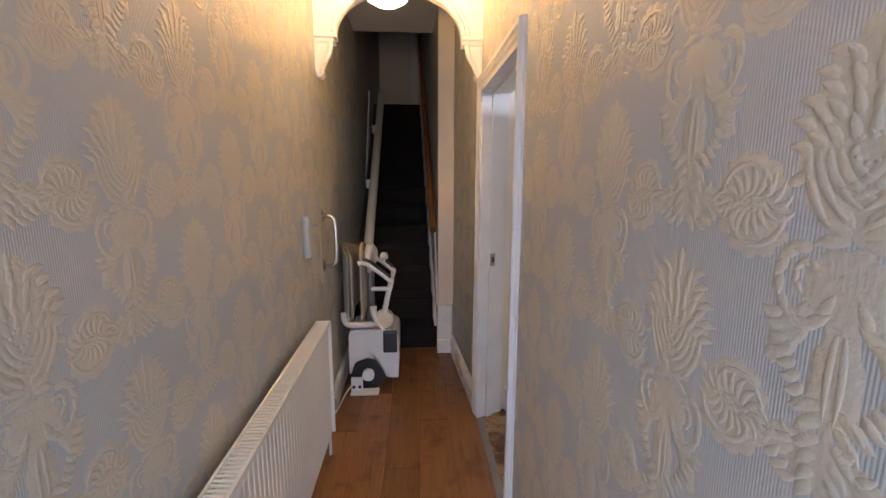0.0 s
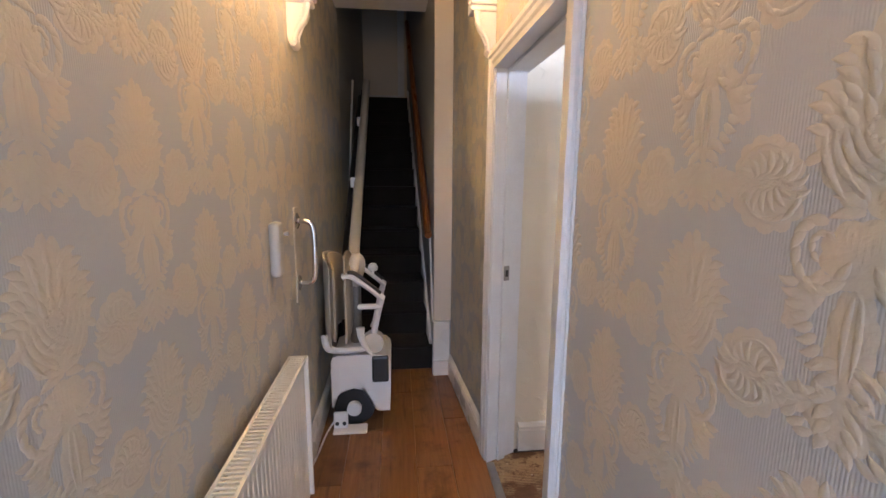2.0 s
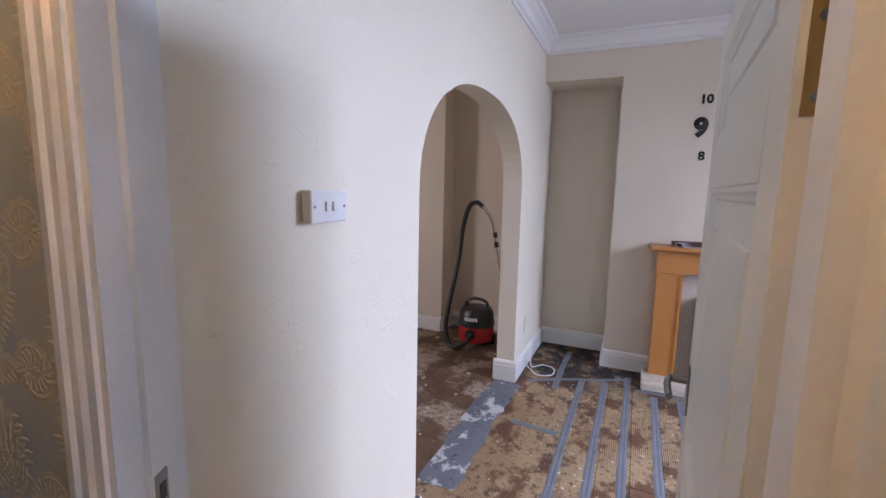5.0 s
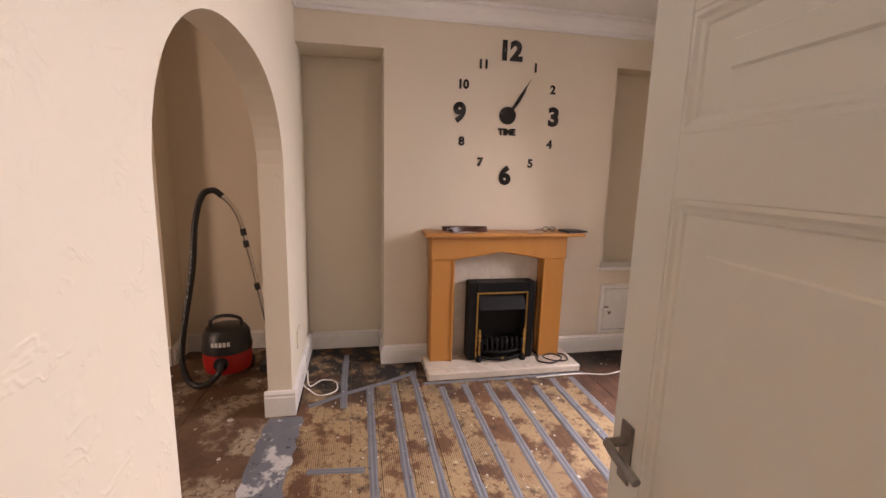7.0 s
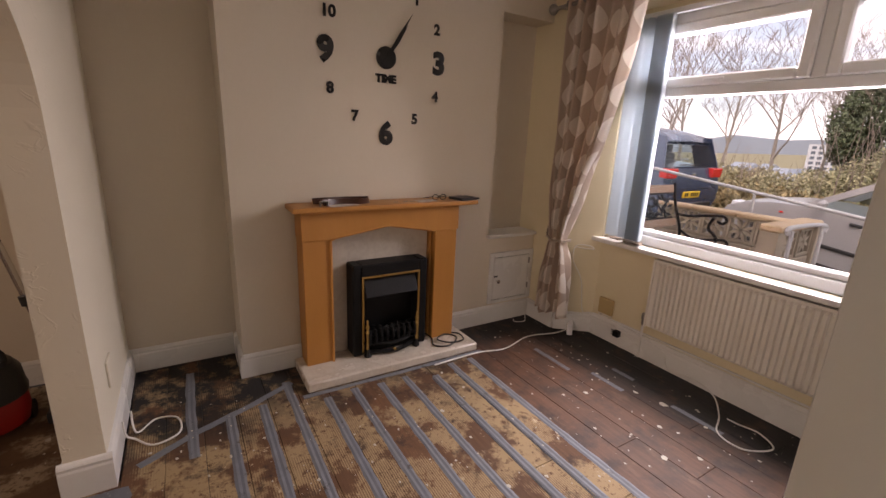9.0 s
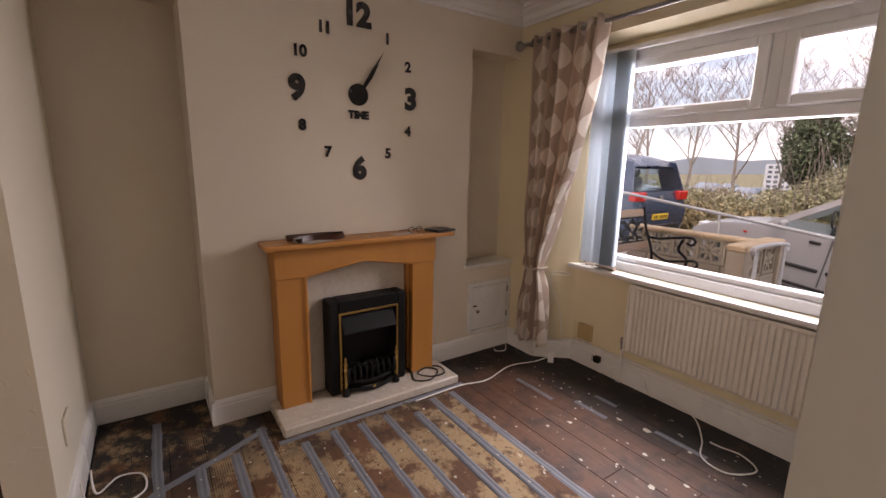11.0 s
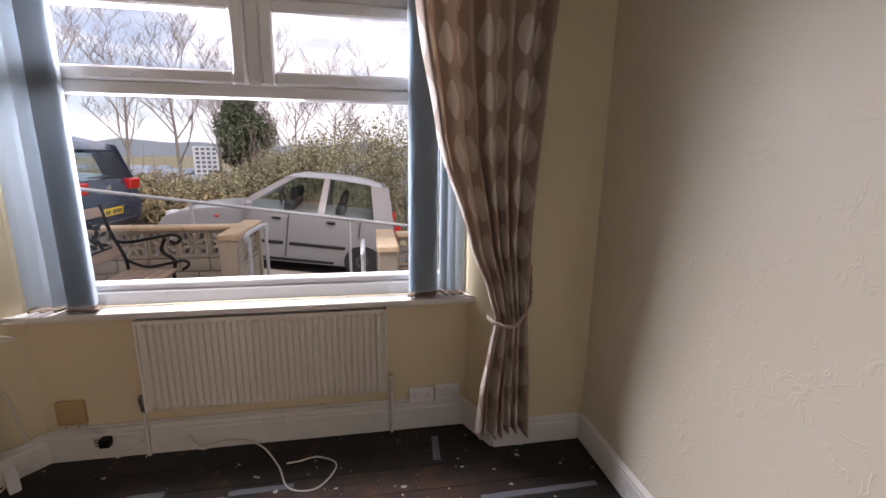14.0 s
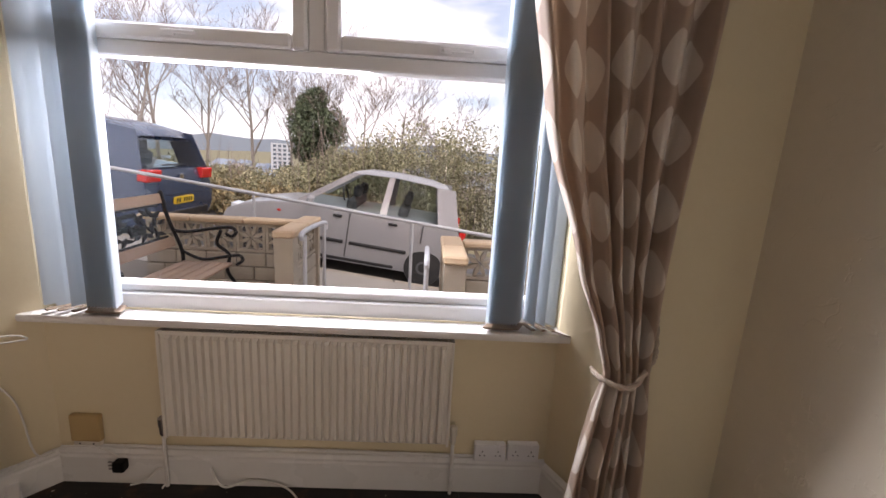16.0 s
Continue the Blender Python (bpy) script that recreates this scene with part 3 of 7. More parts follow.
sweep(spline([(4.085, a0 + 0.01, 0.095), (4.02, (a0 + a1) / 2, 0.085), (4.085, a1 - 0.01, 0.095)], 6), 0.014, 8, bm=bm)
part("fret", bm, M_iron, electric_fire, "cast black basket front", True)
rng = random.Random(4)
for k in range(26):
    bm = bmesh.new()
    bmesh.ops.create_icosphere(bm, subdivisions=1, radius=0.028)
    c = Vector((4.12 + rng.uniform(-0.035, 0.045), a0 + 0.04 + (k % 13) * 0.031, 0.17 + 0.035 * (k // 13) + rng.uniform(0, 0.02)))
    for v in bm.verts:
        v.co = v.co * rng.uniform(0.75, 1.15) + c
    part("coal", bm, M_iron, electric_fire)
part("coal_bed", box(4.09, 4.19, a0 + 0.01, a1 - 0.01, 0.075, 0.16), M_iron, electric_fire)
for y in (a0 + 0.028, a1 - 0.028):
    part("finial", lathe([(0.010, 0.12), (0.010, 0.235), (0.014, 0.24), (0.007, 0.26), (0.013, 0.275), (0.013, 0.29), (0.006, 0.305), (0.009, 0.32), (0.003, 0.335)], 10, (4.05, y, 0)), M_brass, electric_fire, "turned brass finial", True)
for y in (a0 + 0.03, a1 - 0.03):
    part("foot", lathe([(0.024, 0.064), (0.028, 0.075), (0.018, 0.09), (0.012, 0.12)], 10, (4.05, y, 0)), M_iron, electric_fire, "", True)
part("knob", lathe([(0.012, 4.02), (0.012, 4.012), (0.006, 4.006)], 10, (0, (a0 + a1) / 2, 0.098), "x"), M_brass, electric_fire)

# cupboard and ledge beside the chimney breast
alcove_shelf = thing("alcove_shelf", "white painted shelf in the wall recess", "shelf")
part("board", box(4.225, 4.458, -0.122, 0.395, 0.757, 0.785, 0.006), M_gloss, alcove_shelf)
cupboard = thing("cupboard", "small white painted cupboard door in the wall", "cupboard")
part("frame", boxes((CX - 0.022, CX - 0.001, 0.31, 0.35, 0.175, 0.625), (CX - 0.022, CX - 0.001, -0.12, -0.08, 0.175, 0.625), (CX - 0.022, CX - 0.001, -0.08, 0.31, 0.585, 0.625), (CX - 0.022, CX - 0.001, -0.08, 0.31, 0.175, 0.20), bevel=0.003), M_gloss, cupboard)
# black sheet behind the door paints the shade in its narrow gap
part("gap", box(CX - 0.006, CX - 0.0012, -0.08, 0.31, 0.20, 0.585), M_black, cupboard, "black backing sheet for the shade round the door")
cup_door = part("door", box(CX - 0.017, CX - 0.001, -0.074, 0.304, 0.206, 0.579, 0.003), M_gloss, cupboard)
part("knob", lathe([(0.008, CX - 0.017), (0.008, CX - 0.03), (0.016, CX - 0.038), (0.016, CX - 0.046), (0.006, CX - 0.05)], 12, (0, 0.265, 0.375), "x"), M_chrome, cup_door, "chrome knob", True)
part("catch", box(CX - 0.024, CX - 0.017, 0.262, 0.30, 0.412, 0.424, 0.001), M_black, cup_door)
for z in (0.27, 0.50):
    part("hinge", box(CX - 0.026, CX - 0.016, -0.084, -0.070, z, z + 0.05, 0.002), M_steel, cup_door)


# ---- radiators ----
def radiator(label, length, height, at, turn, deep=0.018):
    """A panel radiator along +x, its face to -y, with ribs, top grille and valves."""
    rad = thing("radiator", label, "radiator", "panel radiators", at, turn)
    bm = bmesh.new()
    pitch, n = 0.0333, int((length - 0.03) / 0.0333)
    x0 = (length - n * pitch) / 2
    prof = [(0.0, 0.0)]
    for k in range(n):
        b = x0 + k * pitch
        prof += [(b + 0.003, 0.0), (b + 0.009, -deep), (b + 0.0245, -deep), (b + 0.030, 0.0)]
    prof.append((length, 0.0))
    lo = [bm.verts.new((x, y, 0.03)) for x, y in prof]
    hi = [bm.verts.new((x, y, height - 0.03)) for x, y in prof]
    lo2 = [bm.verts.new((x, -0.002, 0.012)) for x, y in prof]
    hi2 = [bm.verts.new((x, -0.002, height - 0.012)) for x, y in prof]
    for i in range(len(prof) - 1):
        bm.faces.new((lo[i], lo[i + 1], hi[i + 1], hi[i]))
        bm.faces.new((hi[i], hi[i + 1], hi2[i + 1], hi2[i]))
        bm.faces.new((lo2[i], lo2[i + 1], lo[i + 1], lo[i]))
    bm_box(bm, 0, length, 0.001, 0.016, 0.008, height - 0.008, bevel=0.003)
    part("panel", bm, M_rad, rad)
    for x in (0.0, length):
        part("side_panel", box(x - 0.006, x + 0.006, -0.016, 0.058, 0.006, height + 0.004, 0.002), M_rad, rad)
    bm = boxes((-0.004, length + 0.004, -0.013, -0.004, height - 0.012, height + 0.004), (-0.004, length + 0.004, 0.048, 0.057, height - 0.012, height + 0.004))
    for k in range(int(length / 0.0167)):
        bm_box(bm, k * 0.0167 + 0.003, k * 0.0167 + 0.009, -0.004, 0.048, height - 0.004, height + 0.002)
    part("top_grille", bm, M_rad, rad, "slotted top grille")
    part("fins", box(0.01, length - 0.01, 0.018, 0.046, 0.02, height - 0.02), M_rad, rad)
    for x in (-0.028, length + 0.028):
        inward = 0.03 if x < 0 else -0.03
        bm = sweep([(x, 0.02, -at[2] + 0.004), (x, 0.02, 0.02)], 0.0085, 8)
        part("pipe", bm, M_gloss, rad, "white painted pipe")
        bm = lathe([(0.010, 0.0), (0.014, 0.01), (0.014, 0.04), (0.018, 0.05), (0.018, 0.085), (0.012, 0.092)], 12, (x, 0.02, 0.0))
        sweep([(x, 0.02, 0.03), (x + inward, 0.02, 0.03)], 0.009, 8, bm=bm)
        part("valve", bm, M_plastic if x > 0 else M_steel, rad, "radiator valve", True)
    for x in (0.15, length - 0.18):
        part("bracket", box(x, x + 0.03, 0.046, 0.062, 0.1, height - 0.06), M_steel, rad)
    return rad


radiator("cream enamelled radiator under the window", 1.245, 0.51, (3.218, -0.308, 0.268), 180)
radiator("white radiator on the papered hallway wall", 1.62, 0.60, (-0.108, 0.84, 0.150), 90, 0.0025)

# ---- outdoors ----
M_grass = surf("rough_grass", (0.17, 0.16, 0.08), 0.95, (0.28, 0.23, 0.14), 1.5, 25, 0.8, 0.6, 0.03)
M_asphalt = surf("worn_asphalt", (0.075, 0.073, 0.072), 0.85, (0.12, 0.115, 0.11), 1.2, 160, 0.6, 0.5, 0.006)
M_paving = surf("concrete_paving", (0.33, 0.30, 0.26), 0.85, (0.22, 0.20, 0.17), 2.0, 90, 0.6, 0.4, 0.004)
M_stone = surf("reconstituted_stone", (0.34, 0.29, 0.22), 0.85, (0.21, 0.18, 0.14), 5, 70, 0.7, 0.5, 0.006, per_piece=0.12)
M_coping = surf("sandstone_coping", (0.48, 0.35, 0.22), 0.8, (0.34, 0.26, 0.17), 5, 80, 0.6, 0.4, 0.004, per_piece=0.08)
M_galv = surf("galvanised_rail", (0.42, 0.43, 0.44), 0.5, (0.30, 0.31, 0.32), 6, 90, 0.5, 0.1)
M_brick = surf("red_brick", (0.26, 0.13, 0.09), 0.85, (0.18, 0.09, 0.06), 3, 30, 0.6, 0.3)


def slope(x):
    """The height of the sloping road at x."""
    return -0.30 + 0.13 * (max(-14.0, min(16.0, x)) - 2.16)


def ground_sheet():
    """One sheet: the slope by the house, a bank beyond the road, then a valley out to the horizon."""
    xs = [-900, -300, -100, -40, -20] + [-14 + 2 * k for k in range(16)] + [20, 40, 100, 300, 900]
    ys = [-0.62, -1.5, -2.4, -3.3, -4.1, -5.2, -6.6, -7.4, -8.5, -10, -13, -18, -26, -40, -70, -120, -250, -500, -1000, -1900]
    bm = bmesh.new()
    grid = []
    for y in ys:
        row = []
        for x in xs:
            near = slope(x) - 0.06
            if y > -3.4:
                z = -0.12 + (near + 0.12) * max(0.0, (-y - 2.6) / 0.8) if -y > 2.6 else -0.12
            elif y > -8:
                z = near
            else:
                t = min(1.0, (-y - 8) / 80)
                z = near * (1 - t) - 22 * t * t * (3 - 2 * t) + (0.25 if y > -11 else 0)
            if y < -400:
                z += 14 * (-y - 400) / 1500 + (10 * math.sin(x * 0.004 + 1) if y < -900 else 0)
            row.append(bm.verts.new((x, y, z)))
        grid.append(row)
    for a, b in zip(grid, grid[1:]):
        for i in range(len(xs) - 1):
            bm.faces.new((a[i], a[i + 1], b[i + 1], b[i]))
    return bm


structure("ground", ground_sheet(), M_grass, "rough grass bank falling to a wide valley", True)


def ribbon(y0, y1, x0, x1, up, depth):
    """A strip of ground surface that follows the slope of the road."""
    bm = bmesh.new()
    rows = []
    n = 16
    for k in range(n + 1):
        x = x0 + (x1 - x0) * k / n
        z = slope(x) + up
        rows.append([bm.verts.new(p) for p in ((x, y0, z - depth), (x, y0, z), (x, y1, z), (x, y1, z - depth))])
    for a, b in zip(rows, rows[1:]):
        for k in range(3):
            bm.faces.new((a[k], a[k + 1], b[k + 1], b[k]))
    return bm


structure("road", ribbon(-4.25, -7.6, -13, 15, 0.0, 0.2), M_asphalt, "sloping worn asphalt road")
structure("pavement", ribbon(-3.30, -4.10, -13, 15, 0.16, 0.4), M_paving, "pale concrete pavement on the slope")
kerb = tagged(new("kerb"), "row of concrete kerb stones", "kerb", kind="structure")
for k in range(26):
    x = -8 + 0.915 * k
    bm = box(-0.452, 0.452, -0.075, 0.075, -0.25, 0, 0.015)
    ob = part("kerb_stone", bm, M_stone, kerb)
    ob.matrix_basis = Matrix.Translation((x, -4.176, slope(x) + 0.15)) @ Matrix.Rotation(-math.atan(0.13), 4, "Y")
structure("patio", box(-1.0, 6.2, -3.30, -0.63, -0.3, 0.06), M_paving, "paved front yard behind the garden wall")
structure("wall_house_front", boxes((RX, 1.40, -0.66, -0.505, -0.3, 5.5), (3.83, 6.5, -0.66, -0.505, -0.3, 5.5), (1.40, 3.83, -0.66, -0.53, 2.48, 5.5), (1.40, 3.83, -0.66, -0.625, -0.3, 0.78)), M_brick, "red brick front wall of the house")
structure("window_sill_outer", box(1.42, 3.80, -0.70, -0.525, 0.78, 0.83, 0.008), M_stone, "stone outer window sill")

# garden wall of pierced screen blocks
def screen_block(parent, m):
    """A square pierced block with four leaf-shaped ribs and a frame."""
    bm = boxes((-0.145, 0.145, -0.045, 0.045, -0.145, -0.118), (-0.145, 0.145, -0.045, 0.045, 0.118, 0.145), (-0.145, -0.118, -0.045, 0.045, -0.118, 0.118), (0.118, 0.145, -0.045, 0.045, -0.118, 0.118))
    for k in range(8):
        a = math.pi / 4 * k + math.pi / 8
        pts = [(0.012, 0.0), (0.06, 0.020), (0.115, 0.012), (0.15, 0.0), (0.115, -0.012), (0.06, -0.020)]
        o = [(p * math.cos(a) - q * math.sin(a), p * math.sin(a) + q * math.cos(a)) for p, q in pts]
        prism([(max(-0.12, min(0.12, x)), max(-0.12, min(0.12, z))) for x, z in o], "y", -0.034, 0.034, bm=bm)
    ob = part("screen_block", bm, M_stone, parent)
    ob.matrix_basis = m
    return ob


def garden_wall(label, base, stones, blocks, copings, piers):
    w = thing("garden_wall", label, "garden wall", "garden walls")
    for s in stones:
        part("stone", box(*s, 0.008), M_stone, w)
    for m in blocks:
        screen_block(w, m)
    for c in copings:
        part("coping", box(*c, 0.014), M_coping, w)
    for p in piers:
        part("pier", box(*p, 0.006), M_stone, w)
    return w


stones, blocks, copings = [], [], []
for r in range(3):
    for k in range(5):
        x0 = 3.45 + k * 0.30 + (0.12 if r % 2 else 0)
        stones.append((x0, min(x0 + 0.292, 4.95), -3.045, -2.935, 0.06 + r * 0.145, 0.06 + r * 0.145 + 0.137))
for k in range(5):
    blocks.append(pose(3.60 + k * 0.296, -2.99, 0.645))
for k in range(3):
    copings.append((3.44 + k * 0.52, 3.955 + k * 0.52, -3.075, -2.905, 0.792, 0.845))
for k in range(2):
    copings.append((3.245, 3.435, -3.20 + k * 0.48, -2.725 + k * 0.48, 0.800, 0.865))
    blocks.append(pose(3.34, -2.99 + k * 0.35, 0.645, 0, 0, 90))
for r in range(3):
    for k in range(2):
        stones.append((3.285, 3.395, -3.12 + k * 0.36, -2.768 + k * 0.36, 0.06 + r * 0.145, 0.06 + r * 0.145 + 0.137))
garden_wall("low stone garden wall of pierced blocks", 0.06, stones, blocks, copings, [(3.255, 3.425, -2.40, -2.25, 0.06, 0.798), (3.255, 3.425, -3.19, -3.13, 0.06, 0.798)])
stones, blocks, copings = [], [], []
for r in range(3):
    for k in range(4):
        stones.append((0.55 + k * 0.30, 0.842 + k * 0.30, -2.40, -2.29, 0.06 + r * 0.145, 0.06 + r * 0.145 + 0.137))
for k in range(4):
    blocks.append(pose(1.62 - k * 0.296, -2.345, 0.645))
for k in range(2):
    copings.append((0.75 + k * 0.52, 1.265 + k * 0.52, -2.43, -2.26, 0.792, 0.845))
copings += [(1.80, 1.985, -2.42, -2.0, 0.800, 0.865), (1.80, 1.985, -1.995, -1.58, 0.800, 0.865)]
garden_wall("low stone garden wall beside the gateway", 0.06, stones, blocks, copings, [(1.81, 1.975, -1.75, -1.60, 0.06, 0.798), (1.81, 1.975, -2.41, -2.26, 0.06, 0.798), (1.84, 1.945, -2.26, -1.75, 0.06, 0.45)])


def grab(label, x, y0, y1, z):
    ob = thing("path_rail", label, "handrail", "gateway handrails")
    part("bar", sweep(spline([(x, y0, z - 0.07), (x, y0 + 0.01, z), (x, (y0 + y1) / 2, z + 0.03), (x, y1 - 0.01, z + 0.03), (x, y1, z - 0.02)], 5), 0.021, 10), M_galv, ob, "", True)
    for y in (y0 + 0.05, y1 - 0.08):
        part("post", sweep([(x, y, 0.06), (x, y, z)], 0.018, 8), M_galv, ob)


grab("short white metal handrail at the gateway", 3.12, -2.85, -2.05, 0.86)
grab("short white metal handrail at the gateway", 2.10, -2.15, -1.55, 0.80)
street_rail = thing("street_rail", "long galvanised handrail along the sloping pavement", "handrail")
part("rail", sweep([(x, -3.72, 0.777 + 0.13 * (x - 2.29)) for x in (-4, 0, 2.29, 4.2, 8, 12)], 0.022, 10), M_galv, street_rail, "", True)
for x in (-1.45, 0.42, 2.29, 4.16, 6.03, 7.9):
    part("post", sweep([(x, -3.72, slope(x) + 0.15), (x, -3.72, 0.777 + 0.13 * (x - 2.29))], 0.019, 8), M_galv, street_rail)

# bench
M_teak = surf("weathered_slats", (0.30, 0.20, 0.13), 0.7, (0.20, 0.13, 0.09), 3, 70, 0.6, 0.3, 0.002, stretch=(9, 0.7, 9), per_piece=0.12)
bench = thing("garden_bench", "iron and timber garden bench with cast back", "bench")
for k in range(5):
    part("seat_slat", box(3.82 + k * 0.088, 3.90 + k * 0.088, -2.36, -0.95, 0.515, 0.537, 0.005), M_teak, bench)
tilt = Matrix.Translation((4.28, 0, 0.53)) @ Matrix.Rotation(radians(14), 4, "Y")
for z in (0.14, 0.52):
    s = part("back_slat", box(-0.011, 0.011, -2.36, -0.95, z, z + 0.085, 0.004), M_teak, bench)
    s.matrix_basis = tilt
bm = box(-0.006, 0.006, -2.30, -1.02, 0.225, 0.245)
rng = random.Random(2)
for k in range(60):
    y = -2.28 + k * 0.021
    a = rng.uniform(0, 6.28)
    c = (y, 0.37 + 0.10 * math.sin(k * 2.3))
    prism([(c[0] + 0.055 * math.cos(a + t) * f, c[1] + 0.055 * math.sin(a + t) * f) for t, f in ((0, 1), (0.7, 0.45), (2.2, 0.3), (3.1, 0.9), (4.0, 0.3), (5.5, 0.45))], "x", -0.008, 0.008, bm=bm)
bm_box(bm, -0.006, 0.006, -2.30, -1.02, 0.50, 0.52)
s = part("cast_back", bm, M_iron, bench, "pierced cast iron leaf panel")
s.matrix_basis = tilt
for y in (-2.38, -0.93):
    bm = sweep(spline([(4.42, y, 1.14), (4.37, y, 0.90), (4.27, y, 0.62), (4.28, y, 0.40), (4.36, y, 0.06)], 6), 0.016, 8)
    sweep(spline([(4.34, y, 0.80), (4.22, y, 0.79), (4.0, y, 0.83), (3.84, y, 0.85), (3.79, y, 0.81), (3.83, y, 0.77), (3.88, y, 0.79)], 6), 0.015, 8, bm=bm)
    sweep(spline([(4.27, y, 0.62), (4.1, y, 0.55), (3.9, y, 0.58), (3.78, y, 0.60), (3.74, y, 0.56), (3.80, y, 0.51)], 6), 0.014, 8, bm=bm)
    sweep(spline([(3.92, y, 0.82), (3.96, y, 0.70), (3.86, y, 0.60), (3.88, y, 0.45), (3.80, y, 0.30), (3.80, y, 0.06)], 6), 0.016, 8, bm=bm)
    part("end_frame", bm, M_iron, bench, "scrolled cast iron end", True)

# cars
M_silver = surf("silver_car_paint", (0.34, 0.34, 0.345), 0.36, (0.31, 0.31, 0.32), 2, 300, 0.3, 0.02, metal=0.3, coat=0.4)
M_navy = surf("dark_blue_car_paint", (0.034, 0.055, 0.105), 0.25, (0.024, 0.038, 0.075), 2, 300, 0.3, 0.02, metal=0.2, coat=0.7)
M_tyre = surf("tyre_rubber", (0.018, 0.018, 0.018), 0.8, (0.03, 0.03, 0.03), 8, 100, 0.5, 0.4)
M_hub = surf("grey_wheel_trim", (0.085, 0.085, 0.09), 0.45, (0.05, 0.05, 0.055), 6, 80, 0.5, 0.1)
M_cabin = surf("dark_cabin", (0.045, 0.045, 0.048), 0.8, (0.07, 0.07, 0.07), 5, 60, 0.5, 0.2)
M_lampred = surf("red_lamp_lens", (0.55, 0.02, 0.015), 0.2, (0.42, 0.015, 0.01), 8, 60, 0.4, 0.05)
M_lampclear = surf("clear_lamp_lens", (0.62, 0.64, 0.66), 0.15, (0.5, 0.52, 0.54), 8, 60, 0.4, 0.05)
M_carglass = glass_mat("car_glass", (0.74, 0.80, 0.80))
M_plate = surf("yellow_number_plate", (0.70, 0.46, 0.03), 0.5, (0.62, 0.40, 0.03), 6, 60, 0.3, 0.02)


def car(label, paint, m, prof_low, roof, w, wheels, wheel_r, pillars, lamps):
    """A hatchback along +x, its tail at x = 0 and its near side at y = +w.
    prof_low: the outline of the lower body (x, z); roof: the outline of the cabin (x, z)."""
    c = thing("parked_car", label, "car", "parked cars")
    c.matrix_basis = m
    n = 7

    def shell(outline, tuck, name, material, belt):
        bm = bmesh.new()
        rows = []
        for x, z in outline:
            row = []
            for k in range(n):
                t = -1 + 2 * k / (n - 1)
                y = w * (math.copysign(abs(t) ** 0.7, t)) * (1 - tuck(x, z))
                drop = 0.05 * max(0.0, abs(t) - 0.55) if belt else 0.03 * t * t
                row.append(bm.verts.new((x, y, z - drop)))
            rows.append(row)
        for a, b in zip(rows, rows[1:] + rows[:1]):
            for k in range(n - 1):
                bm.faces.new((a[k], a[k + 1], b[k + 1], b[k]))
        for k, flip in ((0, 1), (n - 1, -1)):
            ring = [r[k] for r in rows]
            bm.faces.new(ring[::flip])
        bmesh.ops.triangulate(bm, faces=[f for f in bm.faces if len(f.verts) > 4])
        return part(name, bm, material, c, "", True)

    out = []
    for x, z in prof_low:
        out.append((x, z))
    for wx in sorted(wheels, reverse=True):
        arc = [(wx + (wheel_r + 0.05) * math.cos(a), wheel_r + (wheel_r + 0.05) * math.sin(a)) for a in (math.pi * (-0.08 + 1.16 * k / 12) for k in range(13))]
        out += [(x, max(z, 0.18)) for x, z in arc]
    body = shell(out, lambda x, z: 0.04 if z > 0.75 else (0.03 if z < 0.3 else 0.0), "body", paint, True)
    # cabin: roof, pillars and panes
    bm = bmesh.new()
    lo, hi = 0.985, 0.80
    belt_z = roof[0][1]
    part("cabin_floor", box(roof[0][0] + 0.1, roof[-1][0] - 0.2, -w * 0.9, w * 0.9, 0.45, belt_z - 0.06), M_cabin, c)
    top = [p for p in roof if p[1] > belt_z + 0.35]
    rows = []
    for x, z in top:
        rows.append([bm.verts.new((x, w * hi * t, z + 0.02 * (1 - t * t) - (0.03 if abs(t) == 1 else 0))) for t in (-1, -0.93, -0.5, 0, 0.5, 0.93, 1)])
    under = [[bm.verts.new((x, w * hi * t, z - 0.035)) for t in (-1, -0.93, -0.5, 0, 0.5, 0.93, 1)] for x, z in top]
    for g in (rows, under):
        for a, b in zip(g, g[1:]):
            for k in range(6):
                bm.faces.new((a[k], a[k + 1], b[k + 1], b[k]))
    for k in (0, 6):
        for i in range(len(top) - 1):
            bm.faces.new((rows[i][k], rows[i + 1][k], under[i + 1][k], under[i][k]))
    part("roof", bm, paint, c, "", True)
    for side in (1, -1):
        for (xa, xb, xc, xd, ztop) in pillars:
            bm = bmesh.new()
            yl, yh = side * w * lo, side * w * hi
            for off in (0, -0.03 * side):
                bm.verts.new((xa, yl + off, belt_z - 0.03)), bm.verts.new((xb, yl + off, belt_z - 0.03)), bm.verts.new((xc, yh + off, ztop)), bm.verts.new((xd, yh + off, ztop))
            bm.verts.ensure_lookup_table()
            v = bm.verts
            for f in ((0, 1, 2, 3), (7, 6, 5, 4), (0, 4, 5, 1), (1, 5, 6, 2), (2, 6, 7, 3), (3, 7, 4, 0)):
                bm.faces.new([v[i] for i in f])
            part("pillar", bm, paint, c)
        for p, q in zip(pillars, pillars[1:]):
            bm = bmesh.new()
            yl, yh = side * w * (lo - 0.012), side * w * (hi - 0.008)
            f = [bm.verts.new(s) for s in ((p[1], yl, belt_z - 0.02), (q[0], yl, belt_z - 0.02), (q[3], yh, q[4]), (p[2], yh, p[4]))]
            bm.faces.new(f)
            part("side_window", bm, M_carglass, c)
    for (xa, za), (xb, zb), name in ((roof[0], top[0], "rear_window"), (roof[-1], top[-1], "windscreen")):
        bm = bmesh.new()
